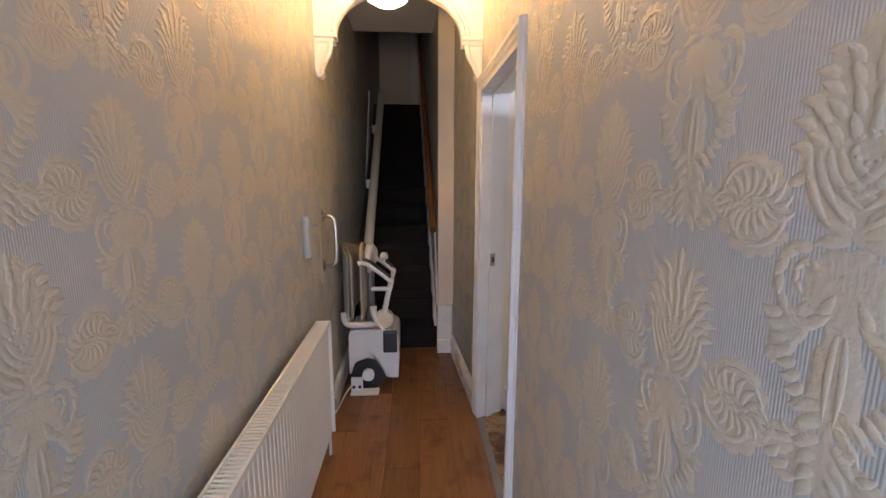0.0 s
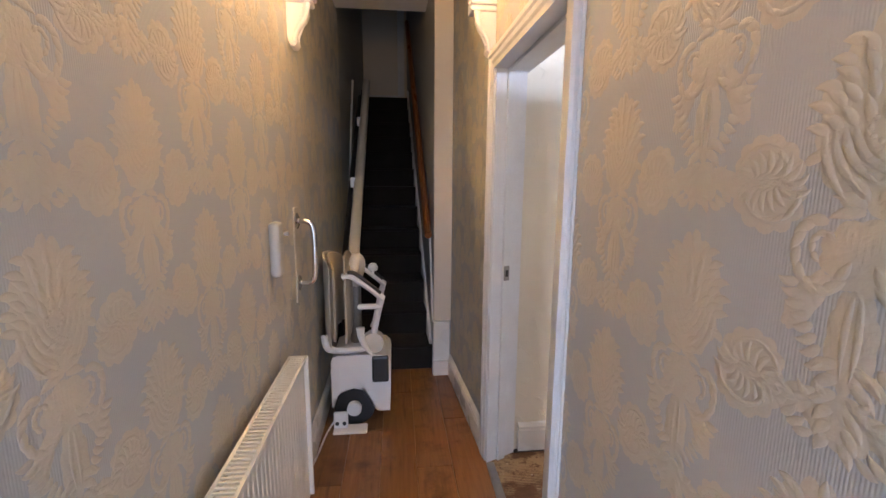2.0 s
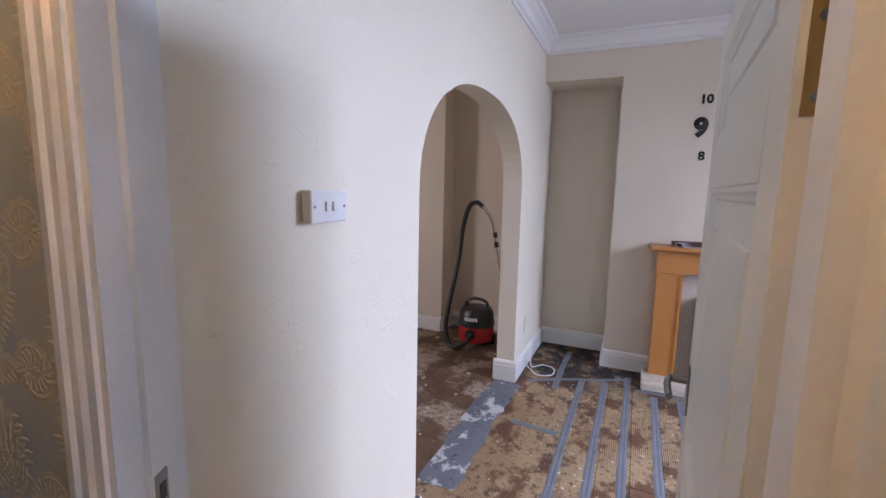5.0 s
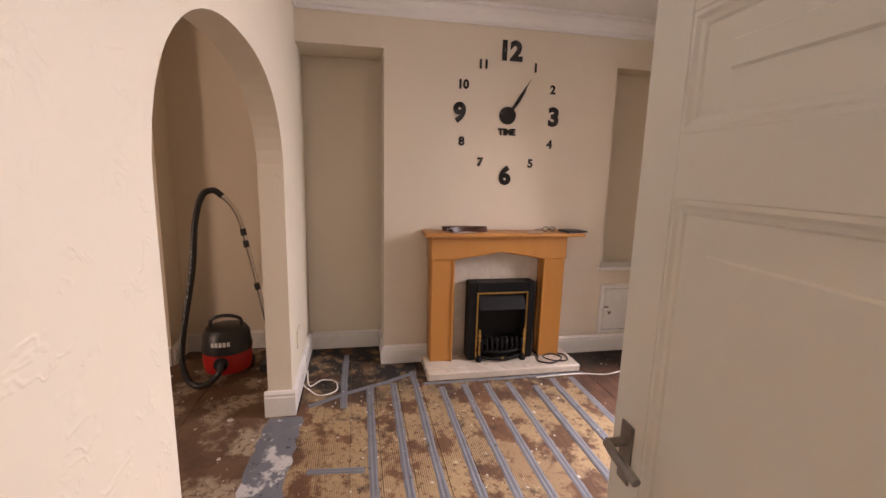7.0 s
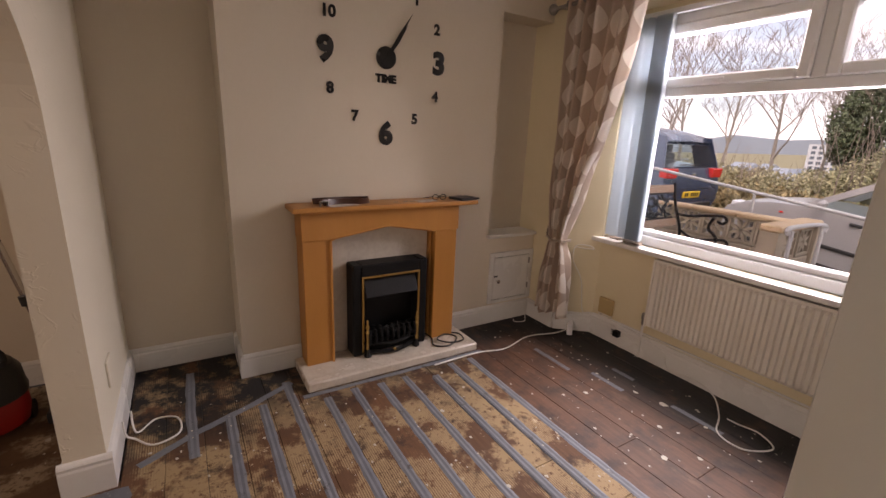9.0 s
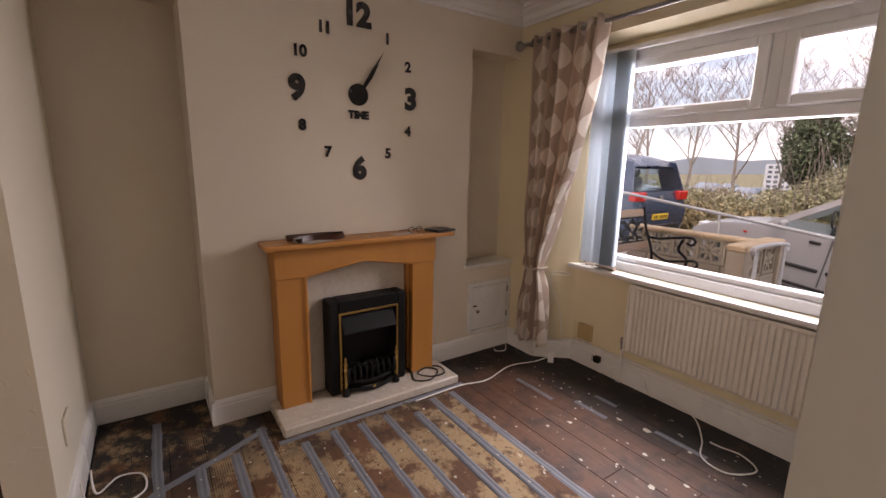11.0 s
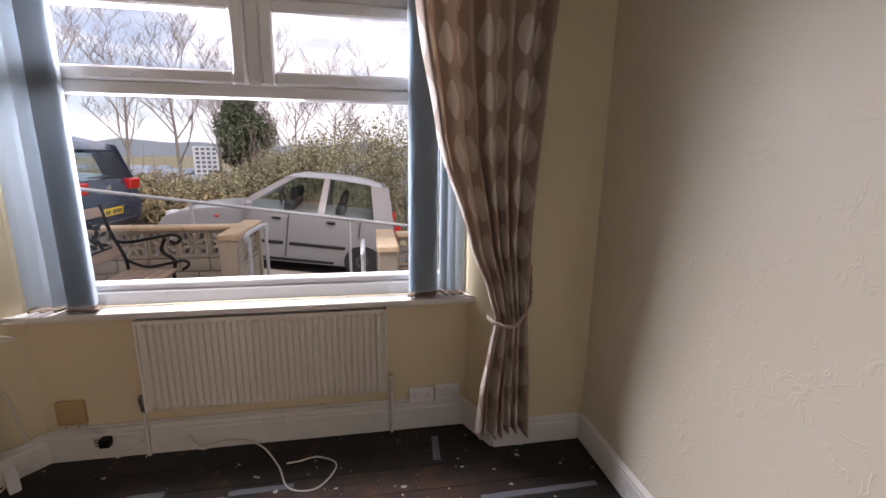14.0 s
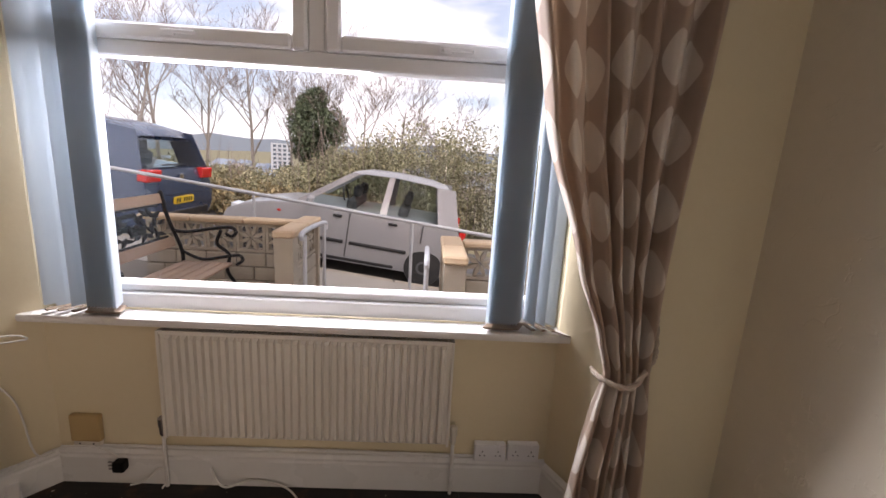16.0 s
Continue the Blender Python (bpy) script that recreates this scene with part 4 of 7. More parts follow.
        bm.faces.new([bm.verts.new(s) for s in ((xa, -w * 0.90, za), (xa, w * 0.90, za), (xb, w * 0.74, zb - 0.02), (xb, -w * 0.74, zb - 0.02))])
        part(name, bm, M_carglass, c)
    for wx in wheels:
        for side in (1, -1):
            y = side * (w - 0.085)
            prof = [(wheel_r * 0.62, -0.085), (wheel_r * 0.96, -0.08), (wheel_r, -0.05), (wheel_r, 0.05), (wheel_r * 0.96, 0.08), (wheel_r * 0.62, 0.085)]
            wh = part("wheel", lathe([(r, y + h) for r, h in prof], 26, (wx, 0, wheel_r), "y"), M_tyre, c, "black rubber tyre", True)
            part("rim", lathe([(wheel_r * 0.60, y - 0.07), (wheel_r * 0.62, y + side * 0.07), (wheel_r * 0.30, y + side * 0.088), (0.03, y + side * 0.08)] if side > 0 else [(0.03, y - 0.08), (wheel_r * 0.30, y - 0.088), (wheel_r * 0.62, y - 0.07), (wheel_r * 0.60, y + 0.07)], 20, (wx, 0, wheel_r), "y"), M_hub, wh, "grey wheel trim", True)
    for name, b, mat in lamps:
        part(name, box(*b, 0.012), mat, c)
    for x in (roof[0][0] + 0.75, roof[0][0] + 1.5):
        part("seat", box(x, x + 0.14, -w * 0.75, w * 0.75, 0.45, belt_z + 0.12, 0.04), M_cabin, c)
        for y in (-w * 0.4, w * 0.4):
            part("headrest", box(x - 0.02, x + 0.09, y - 0.11, y + 0.11, belt_z + 0.13, belt_z + 0.30, 0.03), M_cabin, c)
    return c


roll = Matrix.Rotation(-math.atan(0.13), 4, "Y")
W1 = 0.74
low1 = [(0.02, 0.20), (0.0, 0.40), (0.03, 0.62), (0.10, 0.86), (0.16, 0.96), (0.9, 0.945), (1.9, 0.93), (2.42, 0.915), (2.75, 0.88), (3.10, 0.80), (3.32, 0.68), (3.40, 0.52), (3.40, 0.30), (3.34, 0.20)]
roof1 = [(0.12, 0.95), (0.24, 1.30), (0.36, 1.44), (0.60, 1.485), (1.10, 1.50), (1.55, 1.475), (1.74, 1.42), (2.46, 0.92)]
P1 = [(0.12, 0.42, 0.52, 0.25, 1.44), (1.16, 1.26, 1.20, 1.12, 1.47), (2.30, 2.44, 1.72, 1.60, 1.44)]
lights1 = [("tail_lamp", (0.005, 0.10, W1 * 0.80, W1 * 0.985, 0.60, 0.92), M_lampred), ("tail_lamp", (0.005, 0.10, -W1 * 0.985, -W1 * 0.80, 0.60, 0.92), M_lampred),
    ("head_lamp", (3.17, 3.30, W1 * 0.62, W1 * 0.95, 0.60, 0.74), M_lampclear), ("head_lamp", (3.17, 3.30, -W1 * 0.95, -W1 * 0.62, 0.60, 0.74), M_lampclear),
    ("side_strip", (0.80, 1.62, W1 * 0.985, W1 + 0.012, 0.44, 0.49), M_black), ("side_strip", (1.70, 2.42, W1 * 0.985, W1 + 0.012, 0.44, 0.49), M_black),
    ("door_handle", (0.98, 1.11, W1 * 0.97, W1 + 0.010, 0.81, 0.85), M_black), ("door_handle", (1.76, 1.89, W1 * 0.97, W1 + 0.010, 0.80, 0.84), M_black),
    ("door_gap", (1.655, 1.659, W1 * 0.97, W1 + 0.002, 0.26, 0.90), M_hub), ("door_gap", (0.62, 0.624, W1 * 0.97, W1 + 0.002, 0.62, 0.92), M_hub),
    ("sill", (0.95, 2.35, W1 * 0.94, W1 * 0.985, 0.19, 0.24), M_black), ("indicator", (2.60, 2.66, W1 * 0.98, W1 + 0.006, 0.74, 0.77), M_lampred)]
car1 = car("silver five-door hatchback parked on the road", M_silver, Matrix.Translation((1.66, -4.60 - W1, slope(1.66))) @ roll, low1, roof1, W1, (0.53, 2.86), 0.28, P1, lights1)
part("mirror", box(2.16, 2.24, W1 * 0.98, W1 + 0.16, 0.93, 1.04, 0.03), M_silver, car1)
part("steering_wheel", sweep([(1.93 + 0.05 * math.sin(a), -0.33 + 0.18 * math.cos(a), 0.98 + 0.17 * math.sin(a)) for a in (k * math.pi / 8 for k in range(17))], 0.014, 6, cap=False), M_black, car1)
W2 = 0.86
low2 = [(0.03, 0.28), (0.0, 0.45), (0.0, 0.66), (0.06, 0.86), (0.12, 1.02), (1.2, 0.99), (2.4, 0.95), (3.0, 0.90), (3.6, 0.78), (3.85, 0.60), (3.88, 0.35), (3.8, 0.22)]
roof2 = [(0.10, 1.00), (0.30, 1.40), (0.44, 1.50), (0.85, 1.545), (1.4, 1.53), (1.75, 1.47), (2.65, 0.94)]
P2 = [(0.10, 0.55, 0.72, 0.30, 1.49), (1.28, 1.40, 1.36, 1.26, 1.51), (2.45, 2.62, 1.74, 1.62, 1.46)]
lights2 = [("tail_lamp", (0.02, 0.16, W2 * 0.62, W2 * 0.98, 0.84, 1.0), M_lampred), ("tail_lamp", (0.02, 0.16, -W2 * 0.98, -W2 * 0.62, 0.84, 1.0), M_lampred),
    ("number_plate", (-0.014, 0.0, -0.26, 0.26, 0.50, 0.61), M_plate), ("emblem", (0.045, 0.06, -0.055, 0.055, 0.84, 0.93), M_chrome),
    ("bumper_strip", (-0.012, 0.02, -W2 * 0.85, W2 * 0.85, 0.28, 0.40), M_black), ("tailgate_gap", (0.0, 0.015, -W2 * 0.7, W2 * 0.7, 0.64, 0.65), M_black), ("wiper", (0.10, 0.12, -0.05, 0.40, 1.04, 1.06), M_black)]
car2 = car("dark blue hatchback parked higher up the road", M_navy, Matrix.Translation((5.85, -4.32 - W2, slope(5.85))) @ roll, low2, roof2, W2, (0.68, 3.1), 0.31, P2, lights2)
bm = bmesh.new()
for k in range(7):
    if k != 4:
        bm_box(bm, -0.0155, -0.014, -0.21 + k * 0.062, -0.17 + k * 0.062, 0.525, 0.585)
part("plate_marks", bm, M_black, car2, "dark plate characters")


# trees, hedge and the far town
M_bark = surf("pale_birch_bark", (0.38, 0.33, 0.29), 0.85, (0.20, 0.17, 0.14), 6, 50, 0.7, 0.4, stretch=(1, 1, 0.4))
M_twig = surf("bare_twigs", (0.27, 0.21, 0.18), 0.85, (0.18, 0.14, 0.11), 6, 50, 0.6, 0.2)
M_ivy = surf("ivy_leaves", (0.085, 0.115, 0.06), 0.5, (0.13, 0.155, 0.085), 3, 20, 0.9, 0.0)
M_hedge = surf("hedge_leaves", (0.26, 0.27, 0.15), 0.65, (0.38, 0.32, 0.20), 2.5, 14, 0.9, 0.0)
M_straw = surf("dry_stalks", (0.36, 0.27, 0.15), 0.8, (0.20, 0.17, 0.08), 3, 14, 0.8, 0.0)


def bare_tree(at, height, seed, lean=0.0, label="bare birch tree with fine winter twigs", ivy=False):
    rng = random.Random(seed)
    t = thing("tree", label, "tree", "bare trees")
    trunk, twigs = bmesh.new(), bmesh.new()
    tips = []

    def grow(p, d, ln, r, depth):
        n = 5
        pts, rs = [p.copy()], [r]
        for k in range(n):
            d = (d + Vector((rng.uniform(-1, 1), rng.uniform(-1, 1), rng.uniform(-0.2, 0.7))) * (0.10 if depth == 0 else 0.20)).normalized()
            p = p + d * ln / n
            pts.append(p.copy())
            rs.append(max(r * (1 - 0.66 * (k + 1) / n), 0.0032))
        sweep(pts, rs, 7 if depth == 0 else (5 if depth == 1 else 3), False, trunk if depth < 2 else twigs)
        if depth < 4:
            for k in range((8, 6, 4, 4)[depth]):
                f = rng.uniform(0.28 if depth == 0 else 0.15, 1.0)
                i = min(int(f * n), n - 1)
                q = pts[i].lerp(pts[i + 1], f * n - i)
                a = rng.uniform(0, 6.28)
                side = Vector((math.cos(a), math.sin(a), rng.uniform(0.35, 0.9)))
                grow(q, (d * 0.7 + side).normalized(), ln * rng.uniform(0.38, 0.60), max(rs[i] * 0.50, 0.0042), depth + 1)
        tips.append(p)
    grow(Vector(at), Vector((lean, 0, 1)).normalized(), height * 0.66, height * 0.0105, 0)
    part("trunk", trunk, M_bark, t)
    part("crown", twigs, M_twig, t, "fine bare twigs")
    return t


def leaves(name, label, category, clumps, size, count, material, seed, parent=None):
    """A mass of small bent leaves round many uneven clumps."""
    r = np.random.RandomState(seed)
    c = np.array(clumps)
    pick = r.randint(0, len(c), count)
    d = r.normal(size=(count, 3))
    d /= np.linalg.norm(d, axis=1)[:, None]
    pos = c[pick, :3] + d * c[pick, 3:] * (r.uniform(0.35, 1.08, count) ** 0.6)[:, None]
    a = r.normal(size=(count, 3))
    a /= np.linalg.norm(a, axis=1)[:, None]
    b = np.cross(a, r.normal(size=(count, 3)))
    b /= np.linalg.norm(b, axis=1)[:, None]
    s = (size * r.uniform(0.55, 1.3, count))[:, None]
    nrm = np.cross(a, b) * 0.25
    v = np.stack([pos - a * s, pos + b * s * 0.42 + nrm * s, pos + a * s, pos - b * s * 0.42 + nrm * s], 1).reshape(-1, 3)
    me = bpy.data.meshes.new(name)
    k = np.arange(count) * 4
    me.from_pydata(v.tolist(), [], np.concatenate([np.stack([k, k + 1, k + 2], 1), np.stack([k, k + 2, k + 3], 1)]).tolist())
    me.materials.append(material)
    ob = new(name, me)
    if parent:
        ob.parent = parent
        return ob
    return tagged(ob, label, category, kind="stuff")


def per_leaf(m, spread):
    nt, n = m.node_tree, m.node_tree.nodes
    geo, hsv, mr = n.new("ShaderNodeNewGeometry"), n.new("ShaderNodeHueSaturation"), n.new("ShaderNodeMapRange")
    mr.inputs["To Min"].default_value, mr.inputs["To Max"].default_value = 1 - spread, 1 + spread
    link(nt, geo.outputs["Random Per Island"], mr.inputs["Value"])
    b = n["Principled BSDF"].inputs["Base Color"]
    link(nt, b.links[0].from_socket, hsv.inputs["Color"])
    link(nt, mr.outputs[0], hsv.inputs["Value"])
    link(nt, hsv.outputs[0], b)


for m in (M_ivy, M_hedge, M_straw):
    per_leaf(m, 0.55)


def place(az, dist):
    """A spot on the ground seen from the window, by its bearing and distance."""
    return (2.1 + dist * math.sin(radians(az)), 1.4 - dist * math.cos(radians(az)))


for az, dist, h, seed, lean in ((21.5, 12.5, 5.2, 5, -0.05), (31, 13, 5.2, 8, 0.05), (34.5, 12, 4.8, 31, -0.12), (26.5, 14, 4.9, 12, 0.03), (11.2, 13, 4.7, 15, 0.10), (17.5, 14.5, 5.0, 19, -0.08), (3.5, 13.5, 5.0, 23, 0.0), (38, 15, 5.4, 27, 0), (8.2, 12, 4.8, 44, 0.15), (-1, 14.5, 4.4, 47, 0.0)):
    x, y = place(az, dist)
    bare_tree((x, y, slope(x) - 0.3), h, seed, lean)
x, y = place(14.3, 12.8)
ivy_tree = bare_tree((x, y, slope(x) - 0.3), 4.0, 51, 0.02, "ivy-covered tree with dark green leaves")
rng = random.Random(9)
clumps = []
for k in range(46):
    z = rng.uniform(0.5, 3.35)
    r = 0.75 * (1 - ((z - 1.7) / 2.1) ** 2) + 0.1
    a = rng.uniform(0, 6.28)
    q = rng.uniform(0, r)
    clumps.append((x + q * math.cos(a), y + q * math.sin(a), slope(x) + z - 0.5, 0.30, 0.30, 0.34))
leaves("ivy", "", "", clumps, 0.052, 15000, M_ivy, 3, ivy_tree)

clumps, dry = [], []
for k in range(190):
    az = rng.uniform(-22, 40)
    dist = rng.uniform(9.6, 12.2)
    x, y = place(az, dist)
    f = max(0.0, min(1.0, (19 - az) / 18))
    hgt = 0.80 + 1.75 * f + rng.uniform(-0.15, 0.45) * (0.4 + f)
    clumps.append((x, y, slope(x) + hgt * 0.45, 0.42, 0.40, hgt * 0.52))
    if az > 8:
        dry.append((x, y + 0.5, slope(x) + 0.30, 0.5, 0.4, 0.45))
leaves("hedge", "straggling hedge of green and brown leaves", "hedge", clumps, 0.042, 110000, M_hedge, 5)
leaves("dry_weeds", "dry grass and weeds on the bank", "weeds", dry, 0.06, 20000, M_straw, 6)
stalks = bmesh.new()
for k in range(420):
    x, y = place(rng.uniform(-20, 36), rng.uniform(9.4, 12))
    h = rng.uniform(0.5, 1.5) + (0.9 if x < 5 else 0)
    z = slope(x)
    sweep([(x, y, z), (x + rng.uniform(-0.1, 0.1), y, z + h * 0.6), (x + rng.uniform(-0.25, 0.25), y + rng.uniform(-0.2, 0.2), z + h)], [0.008, 0.006, 0.003], 3, False, stalks)
tagged(obj("hedge_stems", stalks, M_twig), "thin brown stems among the hedge", "stems", kind="stuff")

# distance haze is painted into this blue-grey, for far hills and house roofs
M_haze = surf("far_haze_tint", (0.30, 0.34, 0.40), 0.95, (0.24, 0.28, 0.33), 0.01, 0.08, 0.7, 0.0)
M_far = surf("far_brickwork", (0.46, 0.38, 0.35), 0.9, (0.50, 0.48, 0.46), 0.2, 2, 0.6, 0.0, per_piece=0.3)
M_tower = surf("pale_tower_cladding", (0.55, 0.56, 0.58), 0.8, (0.45, 0.46, 0.48), 0.2, 2, 0.5, 0.0)
M_farglass = surf("far_windows", (0.10, 0.12, 0.15), 0.2, (0.16, 0.18, 0.2), 1, 4, 0.5, 0.0)
bm = bmesh.new()
ridge = [(-1400 + 70 * k, 24 + 9 * math.sin(k * 0.7) + 6 * math.sin(k * 1.9 + 1)) for k in range(41)]
prism([(x, z) for x, z in ridge] + [(1400, -30), (-1400, -30)], "y", -1500, -1420, bm=bm)
structure("backdrop", bm, M_haze, "low hills on the horizon with painted haze")
for k in range(90):
    az = rng.uniform(-24, 42)
    dist = rng.uniform(190, 520)
    x, y = place(az, dist)
    w, d, h = rng.uniform(8, 22), rng.uniform(8, 12), rng.uniform(5, 9)
    base = -22 + (max(0, -y - 400) / 1500) * 14
    hs = thing("far_house", "distant terraced house with a pitched roof", "house", "far houses", (x, y, base), rng.uniform(-30, 30))
    part("wall", box(-w / 2, w / 2, -d / 2, d / 2, -2, h), M_far, hs)
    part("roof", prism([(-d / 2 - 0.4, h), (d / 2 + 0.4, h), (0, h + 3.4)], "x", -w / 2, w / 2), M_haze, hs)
x, y = place(18.4, 330)
tower = thing("tower_block", "pale concrete tower block in the valley", "tower block", "", (x, y, -22), 20)
part("wall", box(-7, 7, -7, 7, 0, 27), M_tower, tower)
for r in range(9):
    for k in range(4):
        part("window", box(-6 + k * 3.2, -4 + k * 3.2, 7.0, 7.15, 2 + r * 2.8, 3.6 + r * 2.8), M_farglass, tower)

# ---- hallway ----
def leaf_rows(out, px, py, ang, length, width, curl, high, n=6):
    """One embossed leaf with a sunk vein: rows of five points along a bent spine."""
    base, x, y, a = len(out[0]), px, py, ang
    step = length / n
    for i in range(n + 1):
        t = i / n
        w = width * (math.sin(math.pi * min(1, 0.08 + 0.92 * t) ** 0.85)) * 0.5 + 0.0006
        nx, ny = -math.sin(a), math.cos(a)
        for k, f in ((-1, 0.0), (-0.62, 0.9), (0, 0.5), (0.62, 0.9), (1, 0.0)):
            out[0].append((x + nx * w * k, y + ny * w * k, high * f * min(1, 0.3 + 2.5 * math.sin(math.pi * t))))
        x, y, a = x + math.cos(a) * step, y + math.sin(a) * step, a + curl / n
    for i in range(n):
        for k in range(4):
            p = base + i * 5 + k
            out[1].append((p, p + 1, p + 6, p + 5))


def plate(out, cx, cy, rx, ry, lobes, turn=0.0, point=0.0):
    """A flat raised ground with a scalloped edge under a flower; point draws its top out."""
    base, n = len(out[0]), lobes * 4
    ca, sa = math.cos(turn), math.sin(turn)
    for f, h in ((0.45, 0.0008), (0.90, 0.0007), (1.0, -0.0004)):
        for k in range(n):
            a = 2 * math.pi * k / n
            e = f * (0.92 + 0.12 * abs(math.sin(a * lobes / 2)))
            x, y = rx * e * math.cos(a) * (1 - point * max(0, math.sin(a)) ** 2), ry * e * math.sin(a)
            out[0].append((cx + ca * x - sa * y, cy + sa * x + ca * y, h))
    out[0].append((cx, cy, 0.0008))
    for r in range(2):
        for k in range(n):
            p, q = base + r * n + k, base + r * n + (k + 1) % n
            out[1].append((p, q, q + n, p + n))
    for k in range(0, n, 2):
        out[1].append((base + 3 * n, base + (k + 2) % n, base + k + 1, base + k))


def comma(out, cx, cy, r, s, up):
    """A rolled acanthus scroll: an oval ground, a comb of bent fronds, a coiled rib and a tail to the stem."""
    plate(out, cx, cy, r * 1.02, r * 0.86, 11, 0.4 * s * up)
    for k in range(10):
        a = math.pi / 2 * up - s * up * (1.35 - 0.30 * k)
        leaf_rows(out, cx + r * 0.42 * math.cos(a), cy + r * 0.38 * math.sin(a), a + 0.75 * s * up, r * 0.66, r * 0.19, -s * up * 1.5, 0.0023, 6)
    for k in range(12):
        a = math.pi * 0.5 * up + s * up * (1.4 + 0.42 * k)
        d = r * (0.80 - 0.045 * k)
        leaf_rows(out, cx + d * math.cos(a), cy + d * 0.85 * math.sin(a), a + s * up * 1.75, r * 0.50, r * 0.15, s * up * 0.7, 0.0022, 5)
    for k in range(4):
        leaf_rows(out, cx - s * r * (0.80 + 0.16 * k), cy + up * r * (0.58 + 0.16 * k * (1 - 0.1 * k)), math.pi / 2 + s * (0.9 + 0.2 * k), r * 0.52, r * 0.24, s * up * 0.9, 0.0018, 5)


def peony(out, cx, cy, k0, rng):
    """A pointed flower head over an open cup of long curved petals."""
    plate(out, cx, cy, 0.074 * k0, 0.105 * k0, 13, 0.0, 0.35)
    for y, n, ln in ((-0.010, 9, 0.030), (0.012, 9, 0.032), (0.034, 7, 0.032), (0.056, 5, 0.030), (0.074, 3, 0.028)):
        for k in range(n):
            f = k / (n - 1) - 0.5
            w = 0.108 * (1 - max(0, y - 0.02) * 9)
            leaf_rows(out, cx + f * w * k0, cy + (y - 0.030 * f * f) * k0, math.pi / 2 - 2.1 * f + rng.uniform(-0.12, 0.12), ln * k0, 0.0135 * k0, -f * 1.3, 0.0024, 5)
    for k in range(9):
        a = k * 0.7
        leaf_rows(out, cx + 0.012 * math.cos(a), cy - 0.018 + 0.012 * math.sin(a), a, 0.009, 0.009, 0, 0.0026, 3)
    for s in (-1, 1):
        for k in range(5):
            leaf_rows(out, cx + s * (0.058 - 0.010 * k) * k0, cy - 0.012 * k0, -math.pi / 2 - s * (0.05 + 0.06 * k), (0.088 - 0.006 * k) * k0, 0.012 * k0, -s * (0.9 + 0.1 * k), 0.0023, 8)


def damask(out):
    """One repeat: a peony over a trellis of two curled bands, a leafy stem and four rolled scrolls."""
    rng = random.Random(11)
    H = 0.0020
    peony(out, 0, 0.155, 1.22, rng)
    plate(out, 0, -0.015, 0.060, 0.050, 9)
    plate(out, 0, -0.120, 0.034, 0.075, 10)
    plate(out, 0, -0.225, 0.050, 0.040, 9)
    for s in (-1, 1):
        plate(out, s * 0.066, -0.085, 0.022, 0.055, 8, s * 0.5)
        plate(out, s * 0.062, -0.222, 0.050, 0.022, 9, -s * 0.4)
    for s in (-1, 1):
        for k in range(3):
            leaf_rows(out, s * 0.006, 0.050 - 0.006 * k, math.pi / 2 - s * (0.5 + 0.5 * k), 0.046, 0.018, -s * 0.7, H)
        # curled bands of the trellis
        for k in range(9):
            a = math.pi / 2 + s * (0.2 - 0.52 * k)
            leaf_rows(out, s * 0.055 + 0.032 * math.cos(a), -0.020 + 0.044 * math.sin(a), a - s * 1.57, 0.036, 0.017, -s * 0.55, H, 5)
        for k in range(5):
            a = math.pi / 2 + s * (0.9 - 0.7 * k)
            leaf_rows(out, s * 0.050 + 0.015 * math.cos(a), -0.010 + 0.018 * math.sin(a), a - s * 1.57, 0.018, 0.010, -s * 0.8, H, 4)
        for k in range(8):
            leaf_rows(out, s * (0.078 - 0.007 * k), -0.060 - 0.013 * k, math.pi * 1.5 + s * (1.15 - 0.10 * k), 0.034, 0.016, s * 1.1, H, 5)
        leaf_rows(out, s * 0.004, -0.060, -math.pi / 2 + s * 0.12, 0.115, 0.011, -s * 0.25, H, 7)
        for k in range(6):
            leaf_rows(out, s * 0.006, -0.150 - 0.020 * k, math.pi * 1.5 + s * (1.3 - 0.08 * k), 0.048 - 0.003 * k, 0.018, -s * 0.8, H, 6)
        # trailing stems with paired leaflets
        for k in range(5):
            leaf_rows(out, s * (0.016 + 0.020 * k), -0.195 - 0.012 * k, (0 if s > 0 else math.pi) - s * (0.9 - 0.25 * k), 0.036, 0.015, s * 0.9, H, 5)
            leaf_rows(out, s * (0.016 + 0.020 * k), -0.200 - 0.012 * k, (0 if s > 0 else math.pi) + s * (0.5 - 0.10 * k), 0.030, 0.013, s * 0.7, H, 5)
        comma(out, s * 0.150, 0.055, 0.071, s, 1)
        comma(out, s * 0.140, -0.205, 0.066, s, -1)
    for k in range(7):
        leaf_rows(out, -0.024 + 0.008 * k, 0.030, -math.pi / 2, 0.075 - 0.010 * abs(k - 3), 0.0045, 0, 0.0010, 3)


tile = ([], [])
damask(tile)
TILE_V, TILE_F = np.array(tile[0]), np.array(tile[1])
TILE_V[:, :2] *= 0.82
TILE_V[:, 2] *= 0.72
REP_W, REP_H = 0.48, 0.48


